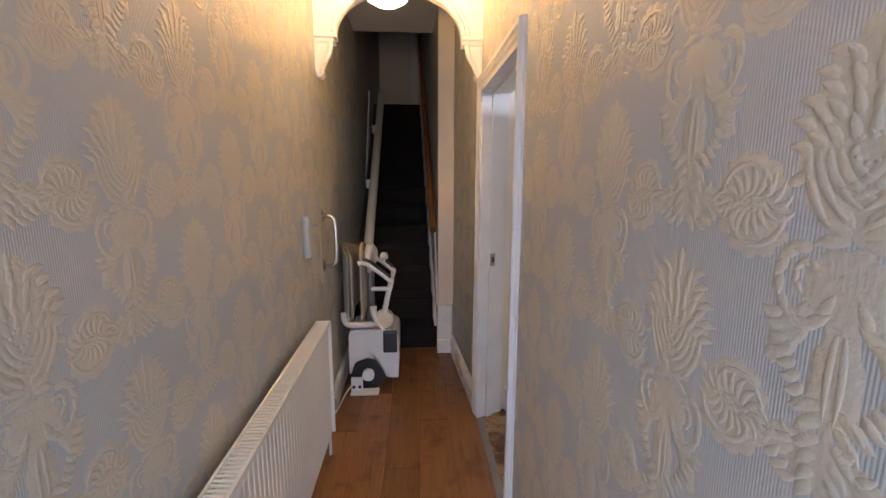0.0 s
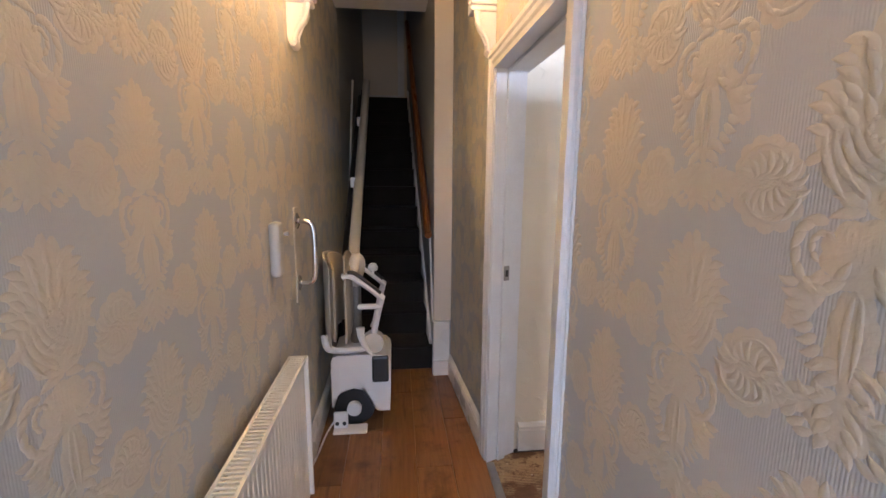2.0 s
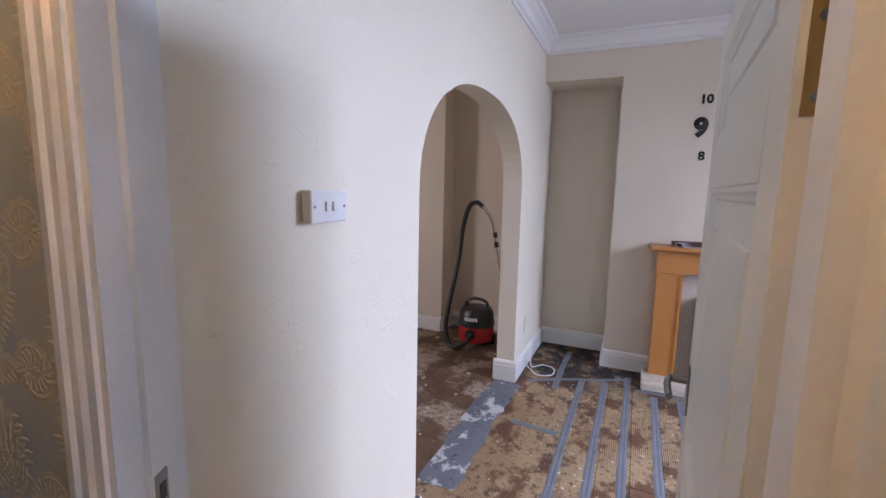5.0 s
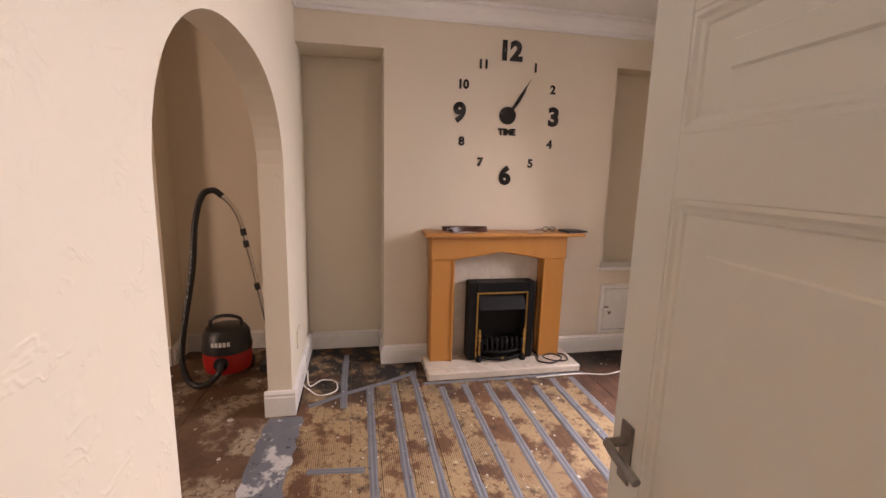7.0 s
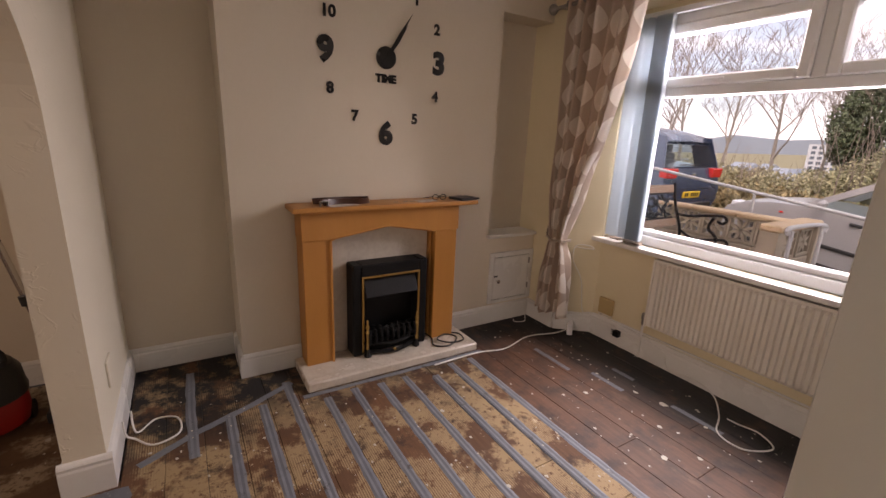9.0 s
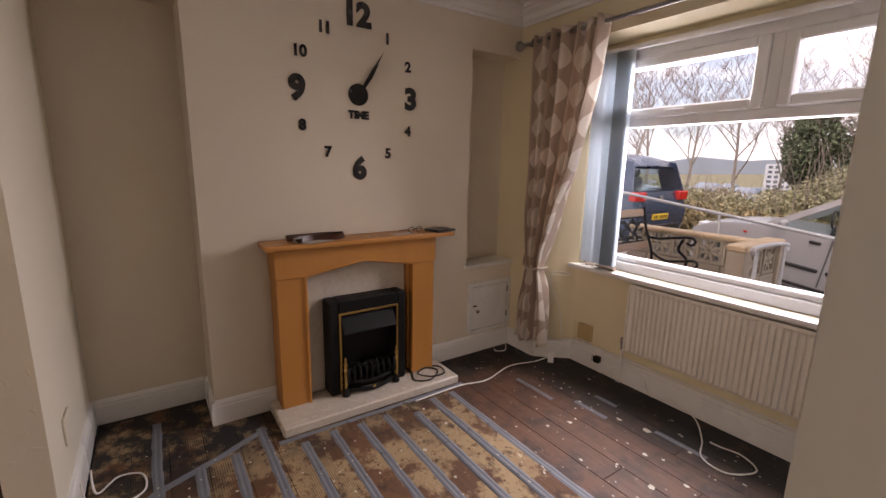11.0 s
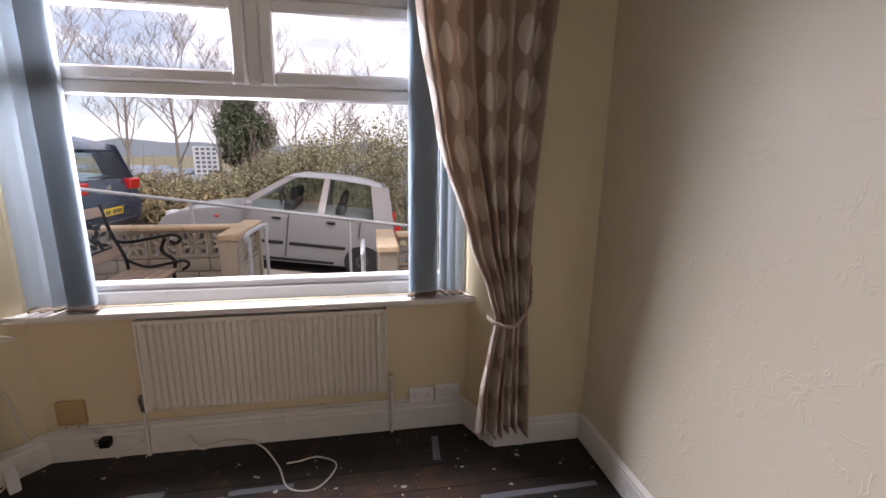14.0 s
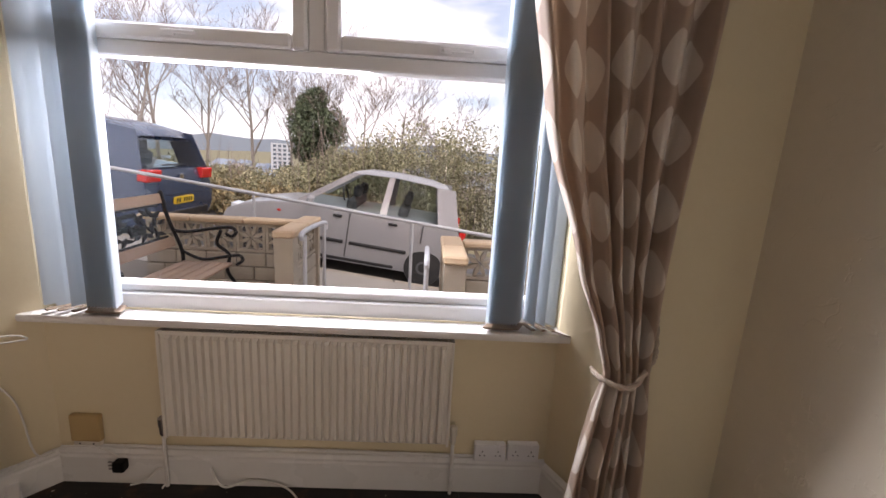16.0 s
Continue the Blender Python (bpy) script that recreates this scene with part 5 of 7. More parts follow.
def relief(parent, plane, face, y0, y1, z0, z1, holes=(), taper=0.0):
    """The raised pattern of one papered wall; face is +1 where the wall looks to +x."""
    vs, fs, count = [], [], 0
    col = 0
    y = math.floor(y0 / REP_W) * REP_W
    while y < y1 + REP_W:
        z = -0.24 * (col % 2) + 0.18
        while z < z1 + 0.3:
            v = np.stack([np.full(len(TILE_V), plane) + face * (TILE_V[:, 2] - 0.0003), y + TILE_V[:, 0], z + TILE_V[:, 1]], 1)
            v[:, 0] -= taper * (v[:, 1] - y0)
            c = v[TILE_F].mean(1)
            ok = (c[:, 1] > y0 + 0.004) & (c[:, 1] < y1 - 0.004) & (c[:, 2] > z0) & (c[:, 2] < z1)
            lim = v[TILE_F]
            ok &= (lim[:, :, 1].min(1) > y0) & (lim[:, :, 1].max(1) < y1)
            for h in holes:
                ok &= ~((lim[:, :, 1].max(1) > h[0]) & (lim[:, :, 1].min(1) < h[1]) & (lim[:, :, 2].max(1) > h[2]) & (lim[:, :, 2].min(1) < h[3]))
            if ok.any():
                vs.append(v)
                fs.append(TILE_F[ok] + count)
                count += len(v)
            z += REP_H
        y += REP_W / 2
        col += 1
    me = bpy.data.meshes.new("wallpaper_relief")
    v, f = np.concatenate(vs), np.concatenate(fs)
    used = np.unique(f)
    remap = np.zeros(len(v), int)
    remap[used] = np.arange(len(used))
    me.from_pydata(v[used].tolist(), [], remap[f].tolist())
    me.polygons.foreach_set("use_smooth", [True] * len(me.polygons))
    me.materials.append(M_relief)
    ob = new("wallpaper_relief", me)
    ob.parent = parent
    return tagged(ob, "cream embossed damask flowers and scrolls", kind="stuff")


relief(wall_hall_left, HL, 1, -0.28, 4.6, 0.0, 2.71)
relief(wall_hall_right, HR, -1, -0.28, 2.89, 0.0, 2.71, [(1.892, 2.92, -1, 1.998)])
relief(wall_hall_right, HR, -1, 2.893, 3.83, 0.0, 2.71, [(2.80, 2.91, -1, 2.01)], 0.07)


def hall_skirting(a, b, out):
    return structure("baseboard", profile_run([(p * 1.1, q * 0.95) for p, q in SKIRT], (*a, 0.001), (*b, 0.001), out), M_gloss, "white gloss skirting board")


hall_skirting((HL, -0.28), (HL, 3.92), (1, 0, 0))
hall_skirting((HR, -0.28), (HR, 1.892), (-1, 0, 0))
hall_skirting((HR - 0.001, 2.905), (HR - 0.066, 3.82), (-1, 0, 0))
structure("door_threshold", box(HR - 0.012, HR + 0.03, 1.976, DY1 - 0.002, 0.0, 0.006, 0.002), M_steel, "worn metal threshold strip")

# end of the stair wall: white plinth and casing
structure("trim_stair_wall", boxes((0.512, 0.637, 3.815, 3.839, 0.41, 2.72), bevel=0.003), M_cream, "plain cream end of the stair wall")
structure("trim_plinth", boxes((0.508, 0.625, 3.79, 3.839, 0.12, 0.41), (0.506, 0.630, 3.786, 3.839, 0.0, 0.118), bevel=0.004), M_gloss, "white painted plinth at the foot of the stairs")

# arch mouldings and corbels
bm = bmesh.new()
arc = [(0.25 + 0.335 * math.cos(a), 2.21 + 0.22 * math.sin(a)) for a in (math.pi * k / 24 for k in range(25))]
for off, r in ((0.012, 0.014), (0.042, 0.010)):
    sweep([(0.25 + (x - 0.25) * (1 + off * 2.6), 2.858, 2.21 + (z - 2.21) * (1 + off * 3.5)) for x, z in arc], r, 8, bm=bm)
arch_moulding = structure("trim_arch", bm, M_ceil, "white plaster moulding round the hallway arch", True)


def corbel(x, face):
    """A scrolled plaster bracket on the wall at x."""
    ob = thing("corbel", "white plaster scroll bracket under the arch", "corbel", "arch corbels")
    o = 1 if face > 0 else -1
    prof = [(0, 2.02), (0.012, 1.985), (0.030, 1.985), (0.042, 2.0), (0.040, 2.02), (0.030, 2.04), (0.045, 2.075), (0.075, 2.10), (0.088, 2.13), (0.086, 2.16), (0, 2.16)]
    bm = prism([(x + o * p, q) for p, q in (prof if o > 0 else prof[::-1])], "y", 2.85, 2.93, 0.008)
    part("scroll", bm, M_ceil, ob)
    part("leaf", sweep(spline([(x + o * 0.09, 2.845, 2.155), (x + o * 0.08, 2.842, 2.10), (x + o * 0.045, 2.845, 2.05), (x + o * 0.03, 2.845, 2.0)], 4), [0.016 - 0.0006 * k for k in range(13)], 8), M_ceil, ob, "", True)
    a, b = sorted((x, x + o * 0.118))
    bm = boxes((a, b, 2.838, 2.935, 2.185, 2.209), (a, b - 0.01 if o > 0 else b, 2.845, 2.93, 2.160, 2.184), bevel=0.005)
    part("abacus", bm, M_ceil, ob)


corbel(HL, 1)
corbel(HR, -1)

# hanging bowl lamp
M_bowl = glow("lamp_glass", (1.0, 0.74, 0.38), 2.2)
ceiling_lamp = thing("ceiling_lamp", "lit glass bowl lamp hanging in the hallway", "lamp")
LX, LY = 0.215, 2.40
part("bowl", lathe([(0.02, 2.185), (0.050, 2.19), (0.085, 2.21), (0.108, 2.25), (0.112, 2.30), (0.107, 2.30), (0.102, 2.26), (0.08, 2.225), (0.02, 2.20)], 28, (LX, LY, 0)), M_bowl, ceiling_lamp, "glowing frosted glass bowl", True)
for k in range(3):
    a = k * 2.094
    part("chain", sweep([(LX + 0.108 * math.cos(a), LY + 0.108 * math.sin(a), 2.30), (LX + 0.01 * math.cos(a), LY + 0.01 * math.sin(a), 2.62)], 0.003, 6), M_brass, ceiling_lamp)
part("ceiling_rose", lathe([(0.05, 2.719), (0.05, 2.70), (0.02, 2.67), (0.012, 2.62)], 18, (LX, LY, 0)), M_brass, ceiling_lamp, "", True)

# stairs
stairs = tagged(new("stairs"), "steep straight stairs with dark grey carpet", "stairs", kind="structure")
RISE, GO, Y0 = 0.19, 0.247, 3.92
for k in range(13):
    y = Y0 + k * GO
    prof = [(y, 0 if k < 3 else k * RISE - 0.3), (y, (k + 1) * RISE - 0.028), (y - 0.016, (k + 1) * RISE - 0.018), (y - 0.017, (k + 1) * RISE - 0.006), (y - 0.006, (k + 1) * RISE), (y + GO, (k + 1) * RISE), (y + GO, 0 if k < 3 else k * RISE - 0.3)]
    if k == 12:
        prof[-2], prof[-1] = (7.45, 13 * RISE), (7.45, k * RISE - 0.3)
    bm = prism(prof, "x", HL + 0.002, 0.513)
    for v in bm.verts:
        if v.co.x > 0.5:
            v.co.x -= STAIR_SKEW * max(0.0, v.co.y - 3.84)
    part("step", bm, M_carpet, stairs)
for x0, x1 in ((HL + 0.001, HL + 0.024), (0.492, 0.513)):
    bm = prism([(3.93, 0.0), (3.93, 0.22), (7.0, 0.22 + 3.07 * RISE / GO), (7.0, 3.07 * RISE / GO - 0.2)], "x", x0, x1)
    for v in bm.verts:
        if v.co.x > 0.4:
            v.co.x -= STAIR_SKEW * (v.co.y - 3.84)
    part("string", bm, M_jamb if x0 > 0 else M_iron, stairs, "painted stair string")
structure("trim_landing", boxes((HL, 0.39, 7.43, 7.449, 2.475, 2.59), (0.29, 0.385, 7.425, 7.449, 2.59, 4.6), bevel=0.004), M_gloss, "white skirting and door casing on the landing")

handrail = thing("handrail", "varnished wooden stair handrail on the wall", "handrail")
part("rail", sweep([(0.475, 3.85, 1.03), (0.475 - STAIR_SKEW * 0.75, 4.6, 1.03 + 0.75 * 0.83), (0.475 - STAIR_SKEW * 2.75, 6.6, 1.03 + 2.75 * 0.83)], 0.027, 10, scale_z=1.3), M_handrail, handrail, "", True)
for y in (4.2, 5.1, 6.0):
    z = 1.03 + (y - 3.85) * 0.83
    part("bracket", sweep([(q - STAIR_SKEW * (y - 3.84), y, z + d) for q, d in ((0.514, -0.07), (0.478, -0.06), (0.475, -0.03))], 0.008, 8), M_brass, handrail)
trim = thing("edge_trim", "thin white edging strip beside the stairs", "trim")
part("strip", sweep([(0.506, 3.845, 0.40), (0.498, 3.86, 0.75), (0.488, 3.88, 1.02)], 0.008, 6), M_gloss, trim)
conduit = thing("conduit", "thin white conduit climbing the stair wall", "conduit")
part("tube", sweep([(-0.188, 4.72, 0.66), (-0.188, 5.65, 2.42)], 0.011, 8), M_gloss, conduit)

# wall telephone case and grab rail
M_handset = surf("aged_grey_plastic", (0.46, 0.46, 0.44), 0.45, (0.40, 0.40, 0.37), 4, 60, 0.4, 0.05)
wall_box = thing("wall_intercom", "slim grey plastic handset case on the wall", "intercom")
part("case", box(HL, HL + 0.036, 2.41, 2.485, 1.075, 1.275, 0.016, 3), M_handset, wall_box, "", True)
part("hook", box(HL + 0.036, HL + 0.055, 2.48, 2.495, 1.22, 1.235, 0.002), M_steel, wall_box)
board = thing("mounting_board", "narrow painted board behind the grab rail", "board")
part("plate", box(HL, HL + 0.006, 2.79, 2.86, 0.87, 1.30, 0.002), M_relief, board)
grab_rail = thing("grab_rail", "chrome grab rail screwed to the wall", "grab rail")
gx, gy = HL + 0.007, 2.825
part("bar", sweep(spline([(gx, gy, 1.24), (gx + 0.045, gy, 1.238), (gx + 0.07, gy, 1.21), (gx + 0.075, gy, 1.10), (gx + 0.07, gy, 0.985), (gx + 0.045, gy, 0.957), (gx, gy, 0.955)], 6), 0.0125, 12), M_chrome, grab_rail, "", True)
for z in (1.24, 0.955):
    part("flange", lathe([(0.036, gx), (0.036, gx + 0.005), (0.02, gx + 0.012)], 18, (0, gy, z), "x"), M_chrome, grab_rail)

# stair lift, folded at the foot of its rail
M_lift = surf("ivory_lift_plastic", (0.60, 0.57, 0.50), 0.35, (0.50, 0.46, 0.38), 3, 50, 0.4, 0.04)
M_vinyl = surf("beige_vinyl", (0.42, 0.36, 0.27), 0.5, (0.34, 0.29, 0.21), 4, 60, 0.4, 0.2)
lift = thing("stair_lift", "folded cream stair lift at the foot of the stairs", "stair lift")
arc = [(-0.005 + 0.112 * math.cos(a), 0.118 + 0.112 * math.sin(a)) for a in (math.pi * (1 - k / 14) for k in range(15))]
outl = [(-0.128, 0.118)] + arc + [(0.118, 0.100), (0.135, 0.085), (0.205, 0.082), (0.212, 0.36), (0.205, 0.40), (0.18, 0.425), (0.14, 0.432), (-0.09, 0.432), (-0.118, 0.42), (-0.128, 0.39)]
bm = prism(outl, "y", 3.20, 3.52)
bmesh.ops.triangulate(bm, faces=[f for f in bm.faces if len(f.verts) > 4])
part("housing", bm, M_upvc, lift)
part("wheel_cover", lathe([(0.118, 3.21), (0.118, 3.50)], 26, (0, 0, 0.115), "y"), M_black, lift)
part("hub", lathe([(0.010, 3.205), (0.040, 3.20), (0.042, 3.17), (0.036, 3.165)], 18, (0.0, 0, 0.115), "y"), M_upvc, lift, "white plastic hub", True)
part("control_panel", box(0.105, 0.20, 3.18, 3.21, 0.27, 0.425, 0.012, 2), M_black, lift)
part("foot_bracket", boxes((-0.115, -0.035, 3.15, 3.17, 0.004, 0.11), (-0.115, 0.075, 3.10, 3.19, 0.002, 0.016), bevel=0.005), M_upvc, lift)
for x in (-0.095, -0.055):
    part("bolt", lathe([(0.011, 3.15), (0.011, 3.143)], 8, (x, 0, 0.045), "y"), M_black, lift)
def dished(x, depth, thick, y0, y1, z0, z1, round_top):
    """A padded shell standing upright, hollow towards +x, its top corners rounded off."""
    bm = bmesh.new()
    nu, nv = 12, 10
    grid = {}
    for side in (0, 1):
        for i in range(nu + 1):
            u = -1 + 2 * i / nu
            for k in range(nv + 1):
                v = k / nv
                top = z1 - round_top * abs(u) ** 3
                swell = thick * (1 - 0.75 * max(abs(u) ** 6, (2 * v - 1) ** 8))
                grid[side, i, k] = bm.verts.new((x + depth * u * u + (swell if side else 0.0), (y0 + y1) / 2 + u * (y1 - y0) / 2, z0 + (top - z0) * v))
    for i in range(nu):
        for k in range(nv):
            for side in (0, 1):
                bm.faces.new([grid[side, a, b] for a, b in ((i, k), (i + 1, k), (i + 1, k + 1), (i, k + 1))])
    for i in range(nu):
        for k in (0, nv):
            bm.faces.new((grid[0, i, k], grid[0, i + 1, k], grid[1, i + 1, k], grid[1, i, k]))
    for k in range(nv):
        for i in (0, nu):
            bm.faces.new((grid[0, i, k], grid[0, i, k + 1], grid[1, i, k + 1], grid[1, i, k]))
    return bm


part("backrest", dished(-0.155, 0.055, 0.045, 3.19, 3.60, 0.52, 0.985, 0.05), M_vinyl, lift, "padded beige backrest", True)
part("backrest_shell", dished(-0.176, 0.058, 0.020, 3.175, 3.615, 0.49, 0.995, 0.05), M_lift, lift, "", True)
part("seat", dished(-0.052, 0.012, 0.042, 3.20, 3.58, 0.50, 1.0, 0.07), M_vinyl, lift, "folded beige seat pad", True)
part("seat_frame", sweep(spline([(-0.16, 3.22, 0.55), (-0.14, 3.20, 0.48), (-0.06, 3.20, 0.465), (0.06, 3.21, 0.47), (0.11, 3.22, 0.50)], 5), 0.02, 8), M_upvc, lift, "", True)
part("post", sweep([(0.0, 3.42, 0.42), (0.0, 3.42, 0.80)], 0.035, 12), M_steel, lift)
for y in (3.22, 3.56):
    arm = part("armrest", sweep(spline([(-0.05, y, 0.885), (0.0, y, 0.89), (0.10, y, 0.82), (0.175, y, 0.755)], 5), 0.026, 10, scale_z=0.7), M_upvc, lift, "", True)
    part("arm_pad", sweep(spline([(-0.02, y - 0.004, 0.91), (0.03, y - 0.004, 0.90), (0.16, y - 0.004, 0.79)], 5), 0.019, 8, scale_z=0.6), M_black, arm, "dark padded arm top", True)
    part("arm_link", sweep(spline([(0.165, y, 0.76), (0.14, y, 0.66), (0.11, y, 0.52), (0.09, y, 0.47)], 5), 0.018, 8), M_upvc, arm, "", True)
part("arm_bracket", box(0.03, 0.17, 3.20, 3.24, 0.70, 0.725, 0.008), M_upvc, lift)
part("swivel_lever", sweep(spline([(0.045, 3.19, 0.60), (0.05, 3.185, 0.54), (0.075, 3.185, 0.48), (0.105, 3.19, 0.44)], 4), [0.024 - 0.0012 * k for k in range(13)], 8), M_upvc, lift, "", True)
part("swivel_knob", lathe([(0.02, 3.19), (0.06, 3.20), (0.065, 3.25), (0.04, 3.28)], 16, (0.115, 0, 0.50), "y"), M_lift, lift, "", True)
part("joystick", lathe([(0.008, 0.86), (0.008, 0.90), (0.026, 0.905), (0.03, 0.925), (0.018, 0.945)], 12, (0.115, 3.30, 0)), M_upvc, lift, "", True)
part("seat_hinge", sweep(spline([(0.0, 3.40, 0.80), (0.04, 3.36, 0.92), (0.02, 3.30, 0.98), (0.0, 3.28, 0.86)], 5), 0.03, 10), M_lift, lift, "", True)
rail = thing("lift_rail", "cream tubular stair lift rail along the stairs", "rail")
rail_line = spline([(-0.03, 3.46, 0.30), (-0.03, 3.50, 0.62), (-0.03, 3.62, 0.86)], 6) + [Vector((-0.03, 3.75, 0.985)), Vector((-0.04, 5.55, 2.37)), Vector((-0.04, 5.62, 2.40))]
part("tube", sweep(rail_line, 0.037, 14), M_lift, rail, "", True)
part("tube", sweep([p + Vector((-0.075, 0.02, -0.14)) for p in rail_line[-3:]], 0.022, 10), M_black, rail, "lower dark tube", True)
for y, z in ((4.3, 1.41), (5.0, 1.95)):
    part("stanchion", sweep([(-0.06, y, z), (-0.10, y, z - 0.3), (-0.10, y, z - 0.72)], 0.014, 8), M_steel, rail)
    part("clamp", box(-0.10, -0.055, y - 0.03, y + 0.03, z - 0.06, z + 0.02, 0.006), M_upvc, rail)
cable = thing("lift_cable", "white cable along the hallway skirting", "cable")
part("flex", sweep(spline([(-0.135, 2.40, 0.09), (-0.15, 2.60, 0.12), (-0.16, 2.9, 0.03), (-0.15, 3.1, 0.012), (-0.12, 3.2, 0.03)], 6), 0.006, 6), M_upvc, cable)

# ---- things in the front room ----
blank_plate = thing("blank_plate", "painted-over blank plate on the plaster wall", "wall plate")
part("plate", box(3.86, 3.99, AY - 0.012, AY - 0.001, 0.33, 0.46, 0.004, 2), M_trowel, blank_plate)
M_cloth = surf("curtain_weave", (0.50, 0.375, 0.285), 0.75, (0.43, 0.32, 0.24), 6, 300, 0.4, 0.25, 0.0008, sheen=0.4)


def ogee(m, light):
    """Weaves pale ogees into the curtain cloth, by the cloth's own u and v in metres."""
    nt, n = m.node_tree, m.node_tree.nodes
    uv, sep = n.new("ShaderNodeUVMap"), n.new("ShaderNodeSeparateXYZ")
    uv.uv_map = "cloth"
    link(nt, uv.outputs[0], sep.inputs[0])
    waves = []
    for axis, period in (("X", 0.125), ("Y", 0.235)):
        k, c = n.new("ShaderNodeMath"), n.new("ShaderNodeMath")
        k.operation, c.operation = "MULTIPLY", "COSINE"
        k.inputs[1].default_value = 2 * math.pi / period
        link(nt, sep.outputs[axis], k.inputs[0])
        link(nt, k.outputs[0], c.inputs[0])
        waves.append(c.outputs[0])
    add, cut, mix = n.new("ShaderNodeMath"), n.new("ShaderNodeMapRange"), n.new("ShaderNodeMix")
    link(nt, waves[0], add.inputs[0])
    link(nt, waves[1], add.inputs[1])
    cut.inputs["From Min"].default_value, cut.inputs["From Max"].default_value = 0.26, 0.40
    link(nt, add.outputs[0], cut.inputs["Value"])
    mix.data_type = "RGBA"
    b = n["Principled BSDF"].inputs["Base Color"]
    link(nt, b.links[0].from_socket, mix.inputs["A"])
    mix.inputs["B"].default_value = (*light, 1)
    link(nt, cut.outputs[0], mix.inputs["Factor"])
    link(nt, mix.outputs["Result"], b)


ogee(M_cloth, (0.86, 0.79, 0.70))
M_cord = surf("twisted_cord", (0.50, 0.42, 0.34), 0.6, (0.30, 0.23, 0.18), 20, 120, 0.6, 0.4)


def curtain(label, inner, outer, y0, folds, top, foot, seed):
    """A pleated curtain drawn in at a tie; inner and outer give its two edges (height, x)."""
    ob = thing("curtain", label, "curtain", "window curtains")
    rng = random.Random(seed)
    ph = [rng.uniform(-0.5, 0.5) for _ in range(folds + 1)]
    rows, cols = 64, folds * 12

    def edge(e, z):
        for (za, xa), (zb, xb) in zip(e, e[1:]):
            if za >= z >= zb:
                t = (za - z) / (za - zb)
                t = t * t * (3 - 2 * t) * 0.4 + t * 0.6
                return xa + (xb - xa) * t
        return e[-1][1]
    vs, fs, uvs = [], [], []
    for r in range(rows + 1):
        z = top + (foot - top) * r / rows
        a, b = edge(inner, z), edge(outer, z)
        wide = abs(b - a)
        tie = math.exp(-((z - 0.80) / 0.13) ** 2)
        amp = min(0.072, 0.040 + 0.012 / max(wide, 0.1)) * (1 - 0.45 * tie)
        lift = 0.02 * math.sin(3 * z + seed) if z < 0.7 else 0
        for c in range(cols + 1):
            u = c / cols
            k = u * folds
            p = 2 * math.pi * (k + 0.12 * math.sin(2.1 * z + ph[int(k) % folds]))
            x = a + (b - a) * (u + 0.018 * math.sin(p * 0.5 + z))
            y = y0 + amp * (math.sin(p) + 0.22 * math.sin(2 * p + ph[int(k) % folds] * 4)) * (0.8 + 0.3 * math.sin(k * 1.7 + seed)) + 0.02 * tie
            vs.append((x, y, z + (lift * math.sin(k) if r > rows - 4 else 0)))
            uvs.append((u * folds * 0.19, z + 0.03 * math.sin(k)))
    for r in range(rows):
        for c in range(cols):
            p = r * (cols + 1) + c
            fs.append((p, p + 1, p + cols + 2, p + cols + 1))
    me = bpy.data.meshes.new("cloth")
    me.from_pydata(vs, [], fs)
    layer = me.uv_layers.new(name="cloth")
    idx = np.zeros(len(me.loops), int)
    me.loops.foreach_get("vertex_index", idx)
    layer.data.foreach_set("uv", np.array(uvs)[idx].ravel())
    me.polygons.foreach_set("use_smooth", [True] * len(me.polygons))
    me.materials.append(M_cloth)
    cloth = new("cloth", me)
    cloth.parent = ob
    mod = cloth.modifiers.new("thickness", "SOLIDIFY")
    mod.thickness = 0.003
    for k in range(folds):
        x = inner[0][1] + (outer[0][1] - inner[0][1]) * (k + 0.5) / folds
        part("eyelet", lathe([(0.024, x - 0.004), (0.030, x - 0.004), (0.030, x + 0.004), (0.024, x + 0.004)], 16, (0, y0, 2.515), "x"), M_steel, ob, "", True)
    return ob


CURT_Y = -0.055
left_curtain = curtain("patterned beige curtain tied back beside the window", [(2.555, 3.40), (2.20, 3.44), (1.70, 3.54), (1.20, 3.70), (0.92, 3.79), (0.80, 3.82), (0.68, 3.78), (0.45, 3.75), (0.17, 3.74)],
        [(2.555, 4.10), (1.8, 4.07), (1.2, 4.03), (0.92, 3.99), (0.80, 3.97), (0.68, 4.00), (0.45, 4.07), (0.17, 4.10)], CURT_Y, 7, 2.555, 0.17, 1)
right_curtain = curtain("patterned beige curtain tied back to a wall hook", [(2.555, 1.885), (2.20, 1.83), (1.70, 1.74), (1.20, 1.58), (0.95, 1.48), (0.80, 1.435), (0.66, 1.46), (0.40, 1.50), (0.14, 1.51)],
        [(2.555, 1.13), (1.8, 1.20), (1.2, 1.26), (0.95, 1.27), (0.80, 1.265), (0.66, 1.25), (0.40, 1.23), (0.14, 1.22)], CURT_Y, 7, 2.555, 0.14, 3)


